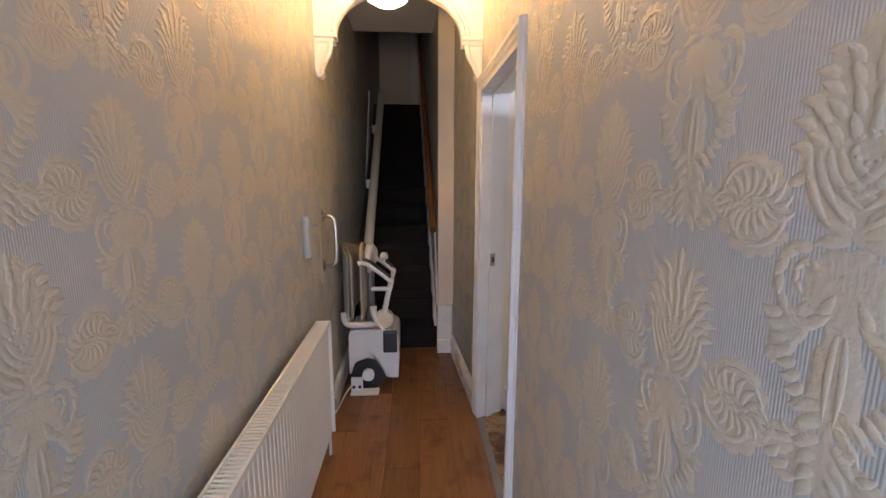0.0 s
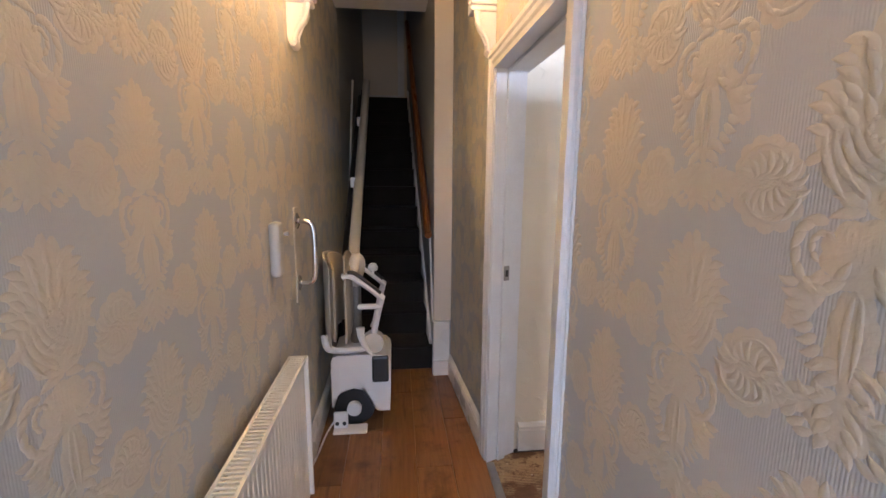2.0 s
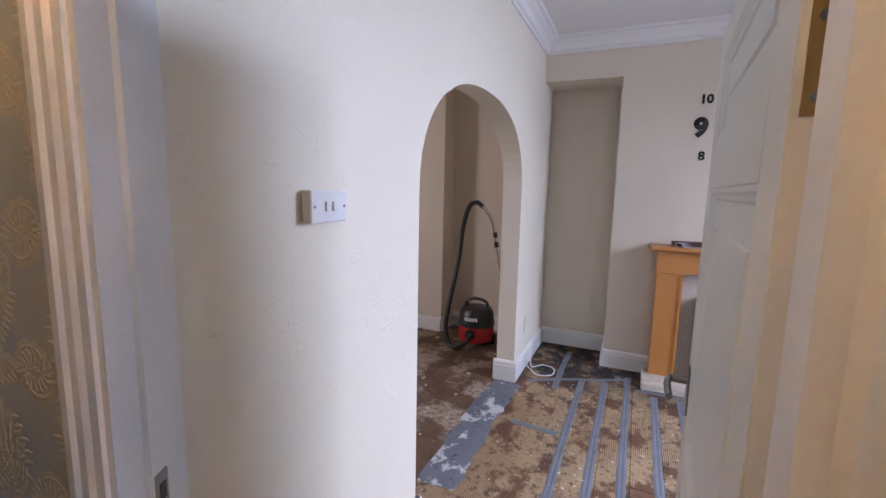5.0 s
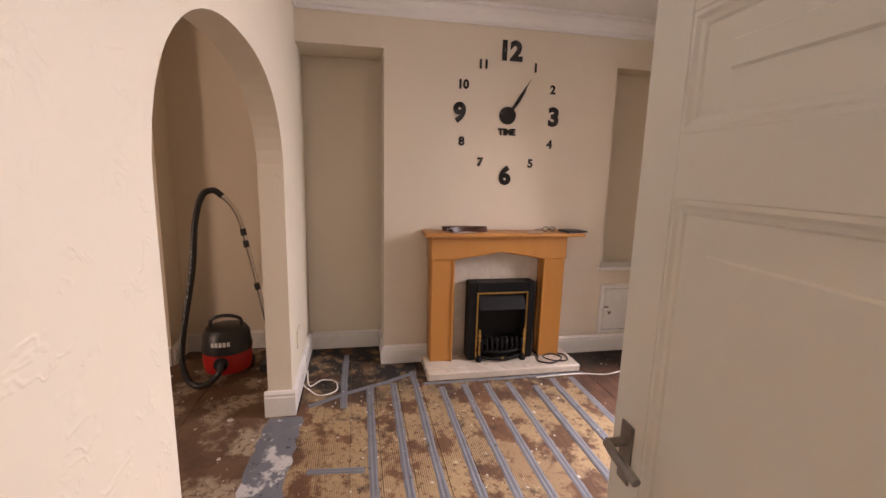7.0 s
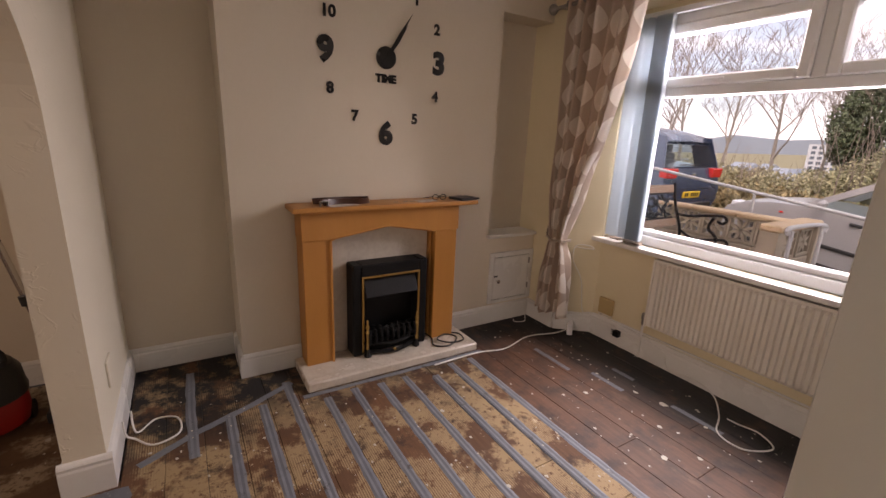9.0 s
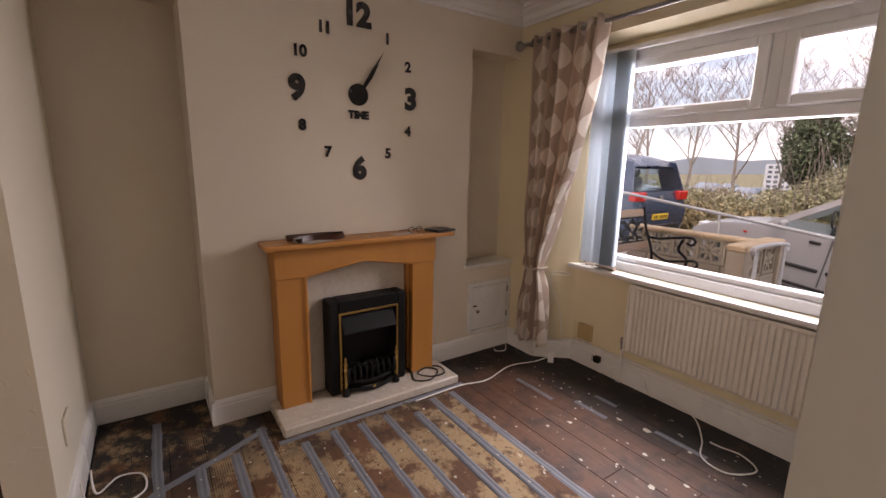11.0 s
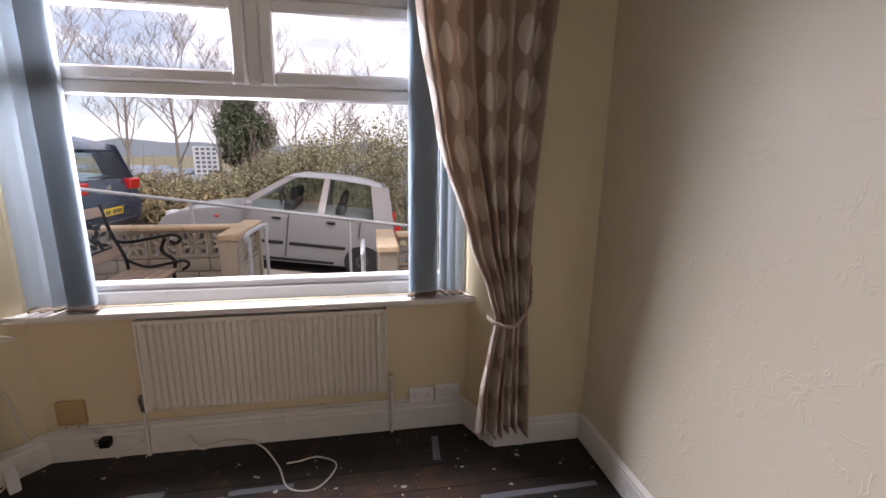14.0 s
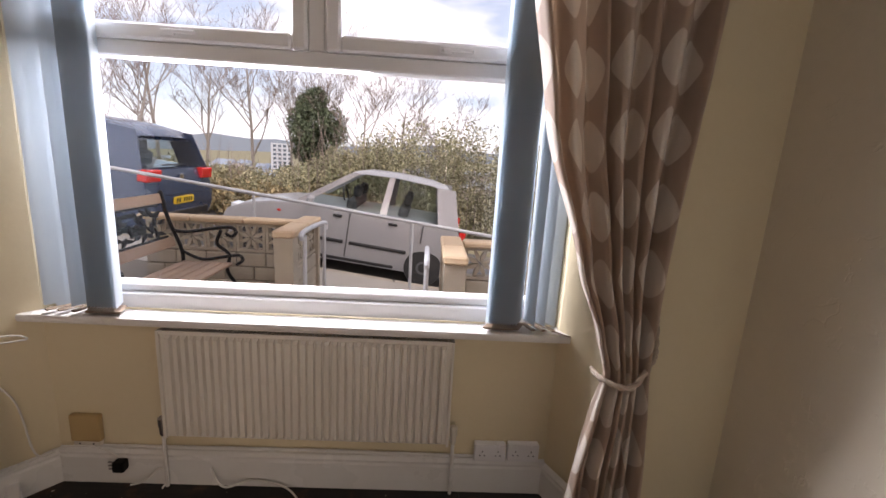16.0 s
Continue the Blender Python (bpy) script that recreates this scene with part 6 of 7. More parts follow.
def tie_back(a, b, hook):
    ob = thing("tie_back", "twisted rope tie-back round the gathered curtain", "tie-back", "curtain tie-backs")
    for s in (0.0, math.pi):
        base = spline([hook, ((hook[0] + b[0]) / 2, CURT_Y + 0.02, (hook[2] + b[2]) / 2 - 0.02), (b[0], CURT_Y + 0.04, b[2]), ((a[0] + b[0]) / 2, CURT_Y + 0.085, a[2] - 0.01), (a[0], CURT_Y + 0.05, a[2]), (a[0] + (a[0] - b[0]) * 0.1, CURT_Y - 0.02, a[2] + 0.005)], 10)
        pts = [p + Vector((0, math.cos(i * 0.8 + s), math.sin(i * 0.8 + s))) * 0.006 for i, p in enumerate(base)]
        part("strand", sweep(pts, 0.0075, 7), M_cord, ob, "", True)
    part("hook", sweep(spline([(hook[0], FY + 0.002, hook[2] + 0.05), (hook[0], FY + 0.03, hook[2] + 0.05), (hook[0], FY + 0.035, hook[2])], 4), 0.004, 6), M_brass, ob)


tie_back((1.440, 0, 0.79), (1.262, 0, 0.86), (1.225, FY + 0.035, 1.00))
tie_back((3.815, 0, 0.80), (3.975, 0, 0.80), (4.06, FY + 0.035, 0.86))
pole = thing("curtain_pole", "dark metal curtain pole over the window", "curtain pole")
part("rod", sweep([(0.98, CURT_Y, 2.515), (4.17, CURT_Y, 2.515)], 0.014, 12), M_steel, pole, "", True)
for x, s in ((0.98, -1), (4.17, 1)):
    part("finial", lathe([(0.016, x), (0.022, x + s * 0.008), (0.038, x + s * 0.03), (0.040, x + s * 0.045), (0.02, x + s * 0.07)] if s > 0 else [(0.02, x - 0.07), (0.040, x - 0.045), (0.038, x - 0.03), (0.022, x - 0.008), (0.016, x)], 16, (0, CURT_Y, 2.515), "x"), M_steel, pole, "", True)
for x in (1.07, 2.6, 4.13):
    part("bracket", sweep([(x, FY, 2.515), (x, CURT_Y - 0.012, 2.515)], 0.009, 8), M_steel, pole)

# vertical blinds, drawn to the two sides
M_slat = surf("pale_blue_blind", (0.62, 0.67, 0.70), 0.7, (0.54, 0.59, 0.62), 3, 200, 0.4, 0.2, 0.0005)


def see_through(m, color, share):
    """Lets daylight soak through thin cloth."""
    nt, n = m.node_tree, m.node_tree.nodes
    tr, mx = n.new("ShaderNodeBsdfTranslucent"), n.new("ShaderNodeMixShader")
    tr.inputs[0].default_value, mx.inputs[0].default_value = (*color, 1), share
    link(nt, n["Principled BSDF"].outputs[0], mx.inputs[1])
    link(nt, tr.outputs[0], mx.inputs[2])
    link(nt, mx.outputs[0], n["Material Output"].inputs[0])


see_through(M_slat, (0.74, 0.81, 0.86), 0.5)
see_through(M_cloth, (0.66, 0.54, 0.43), 0.30)
M_weight = surf("brown_blind_weight", (0.20, 0.14, 0.09), 0.6, (0.12, 0.08, 0.05), 8, 60, 0.5, 0.2)
blind = thing("vertical_blind", "pale blue vertical blind drawn to both sides", "blind")
part("headrail", box(1.52, 3.71, -0.395, -0.355, 2.385, 2.42, 0.004), M_upvc, blind)


def slat(x, turn, width=0.088):
    c, s = math.cos(radians(turn)) * width / 2, math.sin(radians(turn)) * width / 2
    y = -0.352
    bm = bmesh.new()
    prof = [(x - c, y - s), (x - c * 0.3 - 0.002, y - s * 0.3 + 0.001), (x + c * 0.3 - 0.002, y + s * 0.3 + 0.001), (x + c, y + s)]
    lo = [bm.verts.new((a, b, 0.865)) for a, b in prof]
    hi = [bm.verts.new((a, b, 2.385)) for a, b in prof]
    lo2 = [bm.verts.new((a + 0.0012, b + 0.0004, 0.865)) for a, b in prof]
    hi2 = [bm.verts.new((a + 0.0012, b + 0.0004, 2.385)) for a, b in prof]
    for i in range(3):
        bm.faces.new((lo[i], lo[i + 1], hi[i + 1], hi[i]))
        bm.faces.new((lo2[i + 1], lo2[i], hi2[i], hi2[i + 1]))
    ob = part("slat", bm, M_slat, blind)
    d0, d1 = Vector((x - c * 0.95, y - s * 0.95, 0)), Vector((x + c * 0.95, y + s * 0.95, 0))
    part("weight", sweep([d0 + Vector((0, 0, 0.846)), d1 + Vector((0, 0, 0.846))], 0.014, 6, scale_z=0.35), M_weight, ob)


for k in range(10):
    slat(3.395 + k * 0.013, 109)
for x, a in ((3.545, 70), (3.60, 60), (3.65, 55)):
    slat(x, a)
for k in range(11):
    slat(1.69 + k * 0.013, 62)
for x, a in ((1.645, 110), (1.605, 118), (1.565, 124)):
    slat(x, a)
cord = thing("blind_cord", "thin cord hooked at the end of the window board", "cord")
part("cord", sweep(spline([(1.56, -0.35, 0.84), (1.50, -0.31, 0.832), (1.462, -0.302, 0.826)], 4), 0.003, 5), M_weight, cord)

# wall clock of stuck-on numerals
M_num = surf("black_acrylic", (0.015, 0.014, 0.014), 0.25, (0.03, 0.028, 0.026), 6, 80, 0.4, 0.02)


def lettering(text, size, y, z, parent, name, bold=0.0, material=None):
    cu = bpy.data.curves.new("lettering", "FONT")
    cu.body, cu.size, cu.align_x, cu.align_y, cu.extrude, cu.offset, cu.resolution_u = text, size, "CENTER", "CENTER", 0.003, bold, 4
    tmp = new("lettering", cu)
    me = bpy.data.meshes.new_from_object(tmp)
    bpy.data.objects.remove(tmp)
    m = Matrix(((0, 0, -1, CX - 0.004), (-1, 0, 0, y), (0, 1, 0, z), (0, 0, 0, 1)))
    me.transform(m)
    me.materials.clear()
    me.materials.append(material or M_num)
    ob = new(name, me)
    ob.parent = parent
    return ob


clock = thing("wall_clock", "large black numeral clock stuck on the wall", "clock")
KY, KZ, KR = 1.295, 2.025, 0.425
for k in range(1, 13):
    a = math.pi / 6 * k
    big = k % 3 == 0
    r = (0.475 if k in (6, 12) else 0.39) if big else 0.425
    lettering(str(k), 0.19 if big else 0.09, KY - r * math.sin(a), KZ + r * math.cos(a), clock, "numeral", 0.0104 if big else 0.0038)
lettering("TIME", 0.066, KY, KZ - 0.128, clock, "lettering", 0.004)
part("disc", lathe([(0.005, CX - 0.014), (0.063, CX - 0.014), (0.068, CX - 0.010), (0.068, CX - 0.001)], 32, (0, KY, KZ), "x"), M_num, clock)
for ln, wd, tail, x, lean in ((0.335, 0.010, 0.06, CX - 0.022, 0.0), (0.255, 0.014, 0.05, CX - 0.018, 0.05)):
    d = Vector((-0.18, 0.285)).normalized()
    d = Vector((d.x * math.cos(lean) - d.y * math.sin(lean), d.x * math.sin(lean) + d.y * math.cos(lean)))
    q = Vector((-d.y, d.x))
    c = Vector((KY, KZ))
    o = [c - d * tail + q * wd * 0.6, c - d * tail - q * wd * 0.6, c + d * ln * 0.55 - q * wd, c + d * ln, c + d * ln * 0.55 + q * wd]
    part("hand", prism([tuple(p) for p in o], "x", x, x + 0.003), M_num, clock)

# switch, sockets, boxes
switch = thing("light_switch", "white double light switch on a surface box", "switch")
part("back_box", box(1.225, 1.372, AY - 0.026, AY - 0.001, 1.425, 1.512, 0.004), M_plastic, switch)
part("plate", box(1.224, 1.373, AY - 0.036, AY - 0.026, 1.424, 1.513, 0.004, 2), M_upvc, switch)
for x in (1.278, 1.308):
    part("rocker", box(x, x + 0.022, AY - 0.042, AY - 0.035, 1.455, 1.482, 0.002), M_upvc, switch)
for x in (1.236, 1.361):
    part("screw", lathe([(0.004, AY - 0.038), (0.004, AY - 0.035)], 8, (x, 0, 1.468), "y"), M_steel, switch)


def double_socket(x0, z0, y, label, w=0.146, h=0.086, mat=None):
    s = thing("wall_socket", label, "socket", "wall sockets")
    part("box", box(x0, x0 + w, y, y + 0.028, z0, z0 + h, 0.004), mat or M_upvc, s)
    part("plate", box(x0, x0 + w, y + 0.0285, y + 0.037, z0 - 0.001, z0 + h + 0.001, 0.004, 2), mat or M_upvc, s)
    for cx in (x0 + w * 0.25, x0 + w * 0.75):
        for dx, dz, ww, hh in ((0, 0.012, 0.004, 0.008), (-0.011, -0.008, 0.007, 0.004), (0.011, -0.008, 0.007, 0.004)):
            part("pin_hole", box(cx + dx - ww / 2, cx + dx + ww / 2, y + 0.0365, y + 0.0378, z0 + h * 0.45 + dz - hh / 2, z0 + h * 0.45 + dz + hh / 2), M_black, s)
        part("rocker", box(cx - 0.006, cx + 0.006, y + 0.036, y + 0.040, z0 + h * 0.80, z0 + h * 0.93, 0.001), mat or M_upvc, s)
    return s


double_socket(1.695, 0.182, WY, "white double socket on the wall by the skirting")
double_socket(1.540, 0.186, WY, "white double socket on the wall by the skirting")
telephone_box = thing("junction_box", "yellowed square plastic junction box", "junction box")
part("cover", box(3.53, 3.66, WY, WY + 0.03, 0.215, 0.345, 0.008, 2), surf("yellowed_plastic", (0.50, 0.36, 0.17), 0.45, (0.42, 0.29, 0.12), 5, 60, 0.4, 0.1), telephone_box)
part("lower_cover", box(3.535, 3.655, WY + 0.0005, WY + 0.024, 0.190, 0.2145, 0.004), M_plastic, telephone_box)
for x in (3.565, 3.625):
    part("screw", lathe([(0.004, WY + 0.026), (0.004, WY + 0.0235)], 8, (x, 0, 0.203), "y"), M_black, telephone_box)
ext = thing("extension_socket", "white socket strip leaning on the bay skirting", "socket", at=(3.79, -0.215, 0), turn=-47)
part("body", box(-0.085, 0.085, 0.0, 0.045, 0.002, 0.088, 0.006, 2), M_upvc, ext)
for dx in (-0.045, 0.045):
    outlet = part("outlet", box(dx - 0.022, dx + 0.022, 0.0445, 0.047, 0.022, 0.070, 0.001), M_plastic, ext)
    for px, pz in ((0, 0.058), (-0.011, 0.036), (0.011, 0.036)):
        part("pin_hole", box(dx + px - 0.003, dx + px + 0.003, 0.0465, 0.0478, pz - 0.003, pz + 0.003), M_black, outlet)
plug = thing("plug", "dark plug hanging by the skirting board", "plug")
part("body", box(3.42, 3.47, WY + 0.022, WY + 0.065, 0.085, 0.135, 0.008, 2), M_iron, plug)
for dz in (0.092, 0.11, 0.127):
    part("pin", sweep([(3.47, WY + 0.045, dz), (3.495, WY + 0.045, dz)], 0.004, 6), M_steel, plug)


def flex(name, label, pts, r, mat, n=7):
    ob = thing(name, label, "cable")
    part("flex", sweep(spline(pts, n), r, 7), mat, ob, "", True)
    return ob


M_flexw = surf("white_flex", (0.72, 0.70, 0.66), 0.45, (0.58, 0.55, 0.50), 8, 60, 0.4, 0.05)
flex("cable", "white loose cable looping over the floor boards", [(3.05, -0.335, 0.10), (2.98, -0.30, 0.03), (2.85, -0.33, 0.045), (2.68, -0.30, 0.02), (2.55, -0.13, 0.006), (2.47, 0.04, 0.005), (2.33, 0.06, 0.005), (2.25, -0.09, 0.005), (2.35, -0.17, 0.005), (2.45, -0.15, 0.005), (2.51, -0.14, 0.008)], 0.0045, M_flexw)
flex("cable", "white cable running across the floor to the hearth", [(3.80, -0.20, 0.03), (3.83, -0.05, 0.006), (3.88, 0.20, 0.006), (3.80, 0.50, 0.006), (3.84, 0.72, 0.006), (3.83, 1.1, 0.006)], 0.005, M_flexw)
flex("cable", "white looped cable beside the arch skirting", [(4.0, 2.84, 0.10), (3.93, 2.82, 0.01), (4.02, 2.74, 0.006), (3.98, 2.64, 0.006), (3.84, 2.63, 0.006), (3.79, 2.74, 0.006), (3.86, 2.82, 0.02), (3.80, 2.845, 0.09), (3.80, 2.85, 0.17)], 0.005, M_flexw)
flex("cable", "thin pale wire hooked on the bay wall", [(3.70, -0.30, 0.19), (3.76, -0.27, 0.20), (3.80, -0.26, 0.45), (3.86, -0.20, 0.62), (3.84, -0.20, 0.74), (3.76, -0.25, 0.755), (3.72, -0.27, 0.735), (3.78, -0.25, 0.725), (3.84, -0.20, 0.73)], 0.004, M_flexw)
flex("cable", "thin wire along the top of the skirting", [(3.90, -0.115, 0.18), (3.80, -0.23, 0.165), (3.71, -0.33, 0.185), (3.55, -0.335, 0.19), (3.46, -0.33, 0.15)], 0.004, M_flexw)
flex("cable", "small curl of wire by the radiator pipe", [(3.40, -0.31, 0.02), (3.33, -0.30, 0.05), (3.27, -0.32, 0.10), (3.24, -0.325, 0.05), (3.26, -0.31, 0.006)], 0.004, M_flexw)
flex("cable", "white wire end on the floor by the cupboard", [(CX - 0.03, -0.07, 0.14), (4.20, -0.05, 0.02), (4.13, 0.02, 0.005), (4.16, 0.10, 0.005), (4.20, 0.08, 0.005)], 0.004, M_flexw)
flex("cable", "black mains flex coiled on the hearth", [(4.18, 1.03, 0.10), (4.10, 0.98, 0.070), (3.98, 1.02, 0.070), (3.93, 0.92, 0.070), (4.02, 0.80, 0.070), (4.10, 0.86, 0.072), (4.04, 0.96, 0.078), (3.95, 0.90, 0.080), (3.96, 0.78, 0.074), (4.08, 0.76, 0.070), (4.14, 0.90, 0.070)], 0.006, M_black)
flex("pipe", "grey pipe clipped along the skirting", [(3.66, WY + 0.012, 0.185), (2.6, WY + 0.012, 0.195), (1.60, WY + 0.012, 0.185)], 0.008, M_gloss, 3)

# on the mantel shelf
MZ = 1.1175
belt = thing("belt", "brown leather belt loosely coiled on the mantel", "belt")
line = spline([(4.09, 1.77, 0), (4.13, 1.66, 0), (4.10, 1.55, 0), (4.13, 1.47, 0), (4.19, 1.45, 0), (4.21, 1.55, 0), (4.19, 1.68, 0), (4.20, 1.79, 0), (4.17, 1.80, 0), (4.15, 1.70, 0), (4.16, 1.58, 0)], 8)
bm = bmesh.new()
rows = []
for i, p in enumerate(line):
    d = (line[min(i + 1, len(line) - 1)] - line[max(i - 1, 0)]).normalized()
    nrm = Vector((-d.y, d.x, 0)) * 0.002
    lean = Vector((0.012 * math.sin(i * 0.3), 0.01 * math.cos(i * 0.2), 0.036))
    rows.append([bm.verts.new(q + Vector((0, 0, MZ))) for q in (p - nrm, p + nrm, p + nrm + lean, p - nrm + lean)])
for a, b in zip(rows, rows[1:]):
    for k in range(4):
        bm.faces.new((a[k], a[(k + 1) % 4], b[(k + 1) % 4], b[k]))
M_leather = surf("brown_leather", (0.075, 0.025, 0.014), 0.4, (0.03, 0.012, 0.008), 7, 90, 0.6, 0.3)
part("strap", bm, M_leather, belt, "", True)
part("buckle", boxes((4.07, 4.10, 1.745, 1.75, MZ, MZ + 0.03), (4.07, 4.10, 1.79, 1.795, MZ, MZ + 0.03), (4.07, 4.10, 1.75, 1.79, MZ + 0.026, MZ + 0.03)), M_steel, belt)
M_sheet = surf("printed_paper", (0.62, 0.58, 0.52), 0.6, (0.30, 0.18, 0.15), 22, 90, 0.7, 0.05)
for x, y, a, w, l in ((4.07, 1.68, 12, 0.075, 0.14), (4.10, 1.60, -20, 0.07, 0.10), (4.10, 1.06, 8, 0.08, 0.15)):
    leaflet = thing("leaflet", "creased printed paper lying on the mantel", "paper", "papers on the mantel", (x, y, MZ + 0.0015 + a * 0.00003), a)
    part("sheet", box(-w / 2, w / 2, -l / 2, l / 2, 0, 0.0015), M_sheet, leaflet)
glasses = thing("glasses", "dark folded spectacles on the mantel", "glasses")
for y in (0.985, 0.925):
    part("rim", sweep([(4.10, y + 0.024 * math.cos(a), MZ + 0.024 + 0.019 * math.sin(a)) for a in (k * math.pi / 8 for k in range(17))], 0.0028, 6, cap=False), M_black, glasses)
part("bridge", sweep([(4.10, 0.961, MZ + 0.03), (4.097, 0.955, MZ + 0.033), (4.10, 0.949, MZ + 0.03)], 0.0026, 6), M_black, glasses)
for y in (1.01, 0.90):
    part("arm", sweep(spline([(4.10, y, MZ + 0.03), (4.15, y - 0.02, MZ + 0.02), (4.20, y + 0.02, MZ + 0.006)], 4), 0.0025, 6), M_black, glasses)
wallet = thing("wallet", "flat black folder on the end of the mantel", "folder", at=(4.11, 0.735, MZ + 0.001), turn=14)
part("cover", box(-0.07, 0.07, -0.09, 0.10, 0, 0.012, 0.003), M_black, wallet)
part("flap", box(-0.065, 0.06, -0.02, 0.105, 0.0125, 0.019, 0.002), M_black, wallet)
for y in (1.20, 1.155, 1.27):
    pen = thing("key", "small dark key lying on the mantel", "key", "keys on the mantel")
    part("blade", box(4.10, 4.108, y, y + 0.03, MZ + 0.0005, MZ + 0.004, 0.001), M_steel, pen)

# vacuum cleaner in the back-room alcove
M_red = surf("red_plastic", (0.42, 0.018, 0.014), 0.35, (0.30, 0.012, 0.01), 4, 60, 0.4, 0.05)
VX, VY = 4.28, 3.46
vac = thing("vacuum_cleaner", "red and black canister vacuum cleaner", "vacuum cleaner")
part("tub", lathe([(0.10, 0.035), (0.165, 0.05), (0.175, 0.12), (0.17, 0.20)], 30, (VX, VY, 0)), M_red, vac, "red plastic tub", True)
part("dome", lathe([(0.178, 0.20), (0.180, 0.225), (0.172, 0.26), (0.165, 0.33), (0.14, 0.37), (0.06, 0.385)], 30, (VX, VY, 0)), M_black, vac, "black plastic top", True)
part("handle", sweep(spline([(VX, VY - 0.11, 0.36), (VX, VY - 0.10, 0.43), (VX, VY, 0.455), (VX, VY + 0.10, 0.43), (VX, VY + 0.11, 0.36)], 5), 0.014, 8), M_black, vac, "", True)
bm = bmesh.new()
for k in range(5):
    a = math.pi + (k - 2) * 0.16
    c = Vector((VX + 0.172 * math.cos(a), VY + 0.172 * math.sin(a), 0.285))
    bmesh.ops.create_cube(bm, size=0.022, matrix=Matrix.Translation(c) @ Matrix.Rotation(a, 4, "Z") @ Matrix.Diagonal((0.3, 0.9, 1.5, 1)))
part("badge", bm, M_upvc, vac, "pale lettered badge")
part("collar", lathe([(0.05, VX - 0.19), (0.05, VX - 0.15)], 18, (0, VY, 0.14), "x"), M_black, vac)
for dy in (-0.15, 0.15):
    part("wheel", lathe([(0.05, VY + dy - 0.02), (0.055, VY + dy), (0.05, VY + dy + 0.02)], 18, (VX + 0.06, 0, 0.056), "y"), M_black, vac, "", True)
hose = part("hose", sweep(spline([(4.10, 3.46, 0.14), (4.02, 3.46, 0.10), (4.0, 3.55, 0.035), (4.06, 3.66, 0.035), (4.14, 3.73, 0.14), (4.18, 3.73, 0.33), (4.22, 3.65, 0.80), (4.24, 3.61, 1.17), (4.26, 3.56, 1.36), (4.28, 3.49, 1.40), (4.28, 3.43, 1.36)], 22), [0.021 if k % 2 else 0.0235 for k in range(221)], 10), M_black, vac, "ribbed black hose")
wand = part("wand", sweep(spline([(4.28, 3.43, 1.36), (4.29, 3.36, 1.27), (4.30, 3.31, 1.12), (4.32, 3.23, 0.69), (4.33, 3.15, 0.22)], 6), 0.016, 12), M_chrome, vac, "chrome wand tube", True)
for z, y in ((1.12, 3.31), (1.03, 3.295), (0.70, 3.232)):
    part("grip", sweep([(4.302, y, z), (4.304, y - 0.008, z - 0.05)], 0.021, 12), M_black, wand)
part("floor_head", box(4.20, 4.42, 3.08, 3.22, 0.012, 0.075, 0.015, 2), M_black, vac)
part("neck", sweep([(4.33, 3.15, 0.25), (4.33, 3.15, 0.07)], 0.022, 10), M_black, vac)

# ---- floors, board by board ----
def wood(name, base, other, dirt, rough, amount, grain=(0.5, 9, 9), per=0.16):
    m = surf(name, base, rough, other, 6, 45, 0.8, 0.25, 0.0012, stretch=grain, per_piece=per)
    nt, n = m.node_tree, m.node_tree.nodes
    bsdf = n["Principled BSDF"]
    co = n.new("ShaderNodeTexCoord")
    no = n.new("ShaderNodeTexNoise")
    no.inputs["Scale"].default_value, no.inputs["Detail"].default_value, no.inputs["Roughness"].default_value = 5.5, 8, 0.66
    geo = n.new("ShaderNodeNewGeometry")
    link(nt, geo.outputs["Position"], no.inputs["Vector"])
    mr = n.new("ShaderNodeMapRange")
    mr.inputs["From Min"].default_value, mr.inputs["From Max"].default_value = 0.47 - amount, 0.66 - amount
    link(nt, no.outputs["Fac"], mr.inputs["Value"])
    mix = n.new("ShaderNodeMix")
    mix.data_type = "RGBA"
    old = bsdf.inputs["Base Color"].links[0].from_socket
    link(nt, mr.outputs[0], mix.inputs["Factor"])
    link(nt, old, mix.inputs["A"])
    mix.inputs["B"].default_value = (*dirt, 1)
    link(nt, mix.outputs["Result"], bsdf.inputs["Base Color"])
    return m


def node_noise(m, scale, detail, rough, low, high, stretch=(1, 1, 1), shift=0.0):
    """A 0 to 1 mask from noise in world metres, cut between low and high."""
    nt, n = m.node_tree, m.node_tree.nodes
    geo, mp, no, mr = n.new("ShaderNodeNewGeometry"), n.new("ShaderNodeMapping"), n.new("ShaderNodeTexNoise"), n.new("ShaderNodeMapRange")
    mp.inputs["Scale"].default_value, mp.inputs["Location"].default_value = stretch, (shift, shift * 0.7, 0)
    no.inputs["Scale"].default_value, no.inputs["Detail"].default_value, no.inputs["Roughness"].default_value = scale, detail, rough
    mr.inputs["From Min"].default_value, mr.inputs["From Max"].default_value = low, high
    link(nt, geo.outputs["Position"], mp.inputs[0])
    link(nt, mp.outputs[0], no.inputs["Vector"])
    link(nt, no.outputs["Fac"], mr.inputs["Value"])
    return mr.outputs[0]


def node_math(m, op, a, b):
    k = m.node_tree.nodes.new("ShaderNodeMath")
    k.operation, k.use_clamp = op, True
    for socket, value in zip(k.inputs, (a, b)):
        if isinstance(value, (int, float)):
            socket.default_value = value
        else:
            link(m.node_tree, value, socket)
    return k.outputs[0]


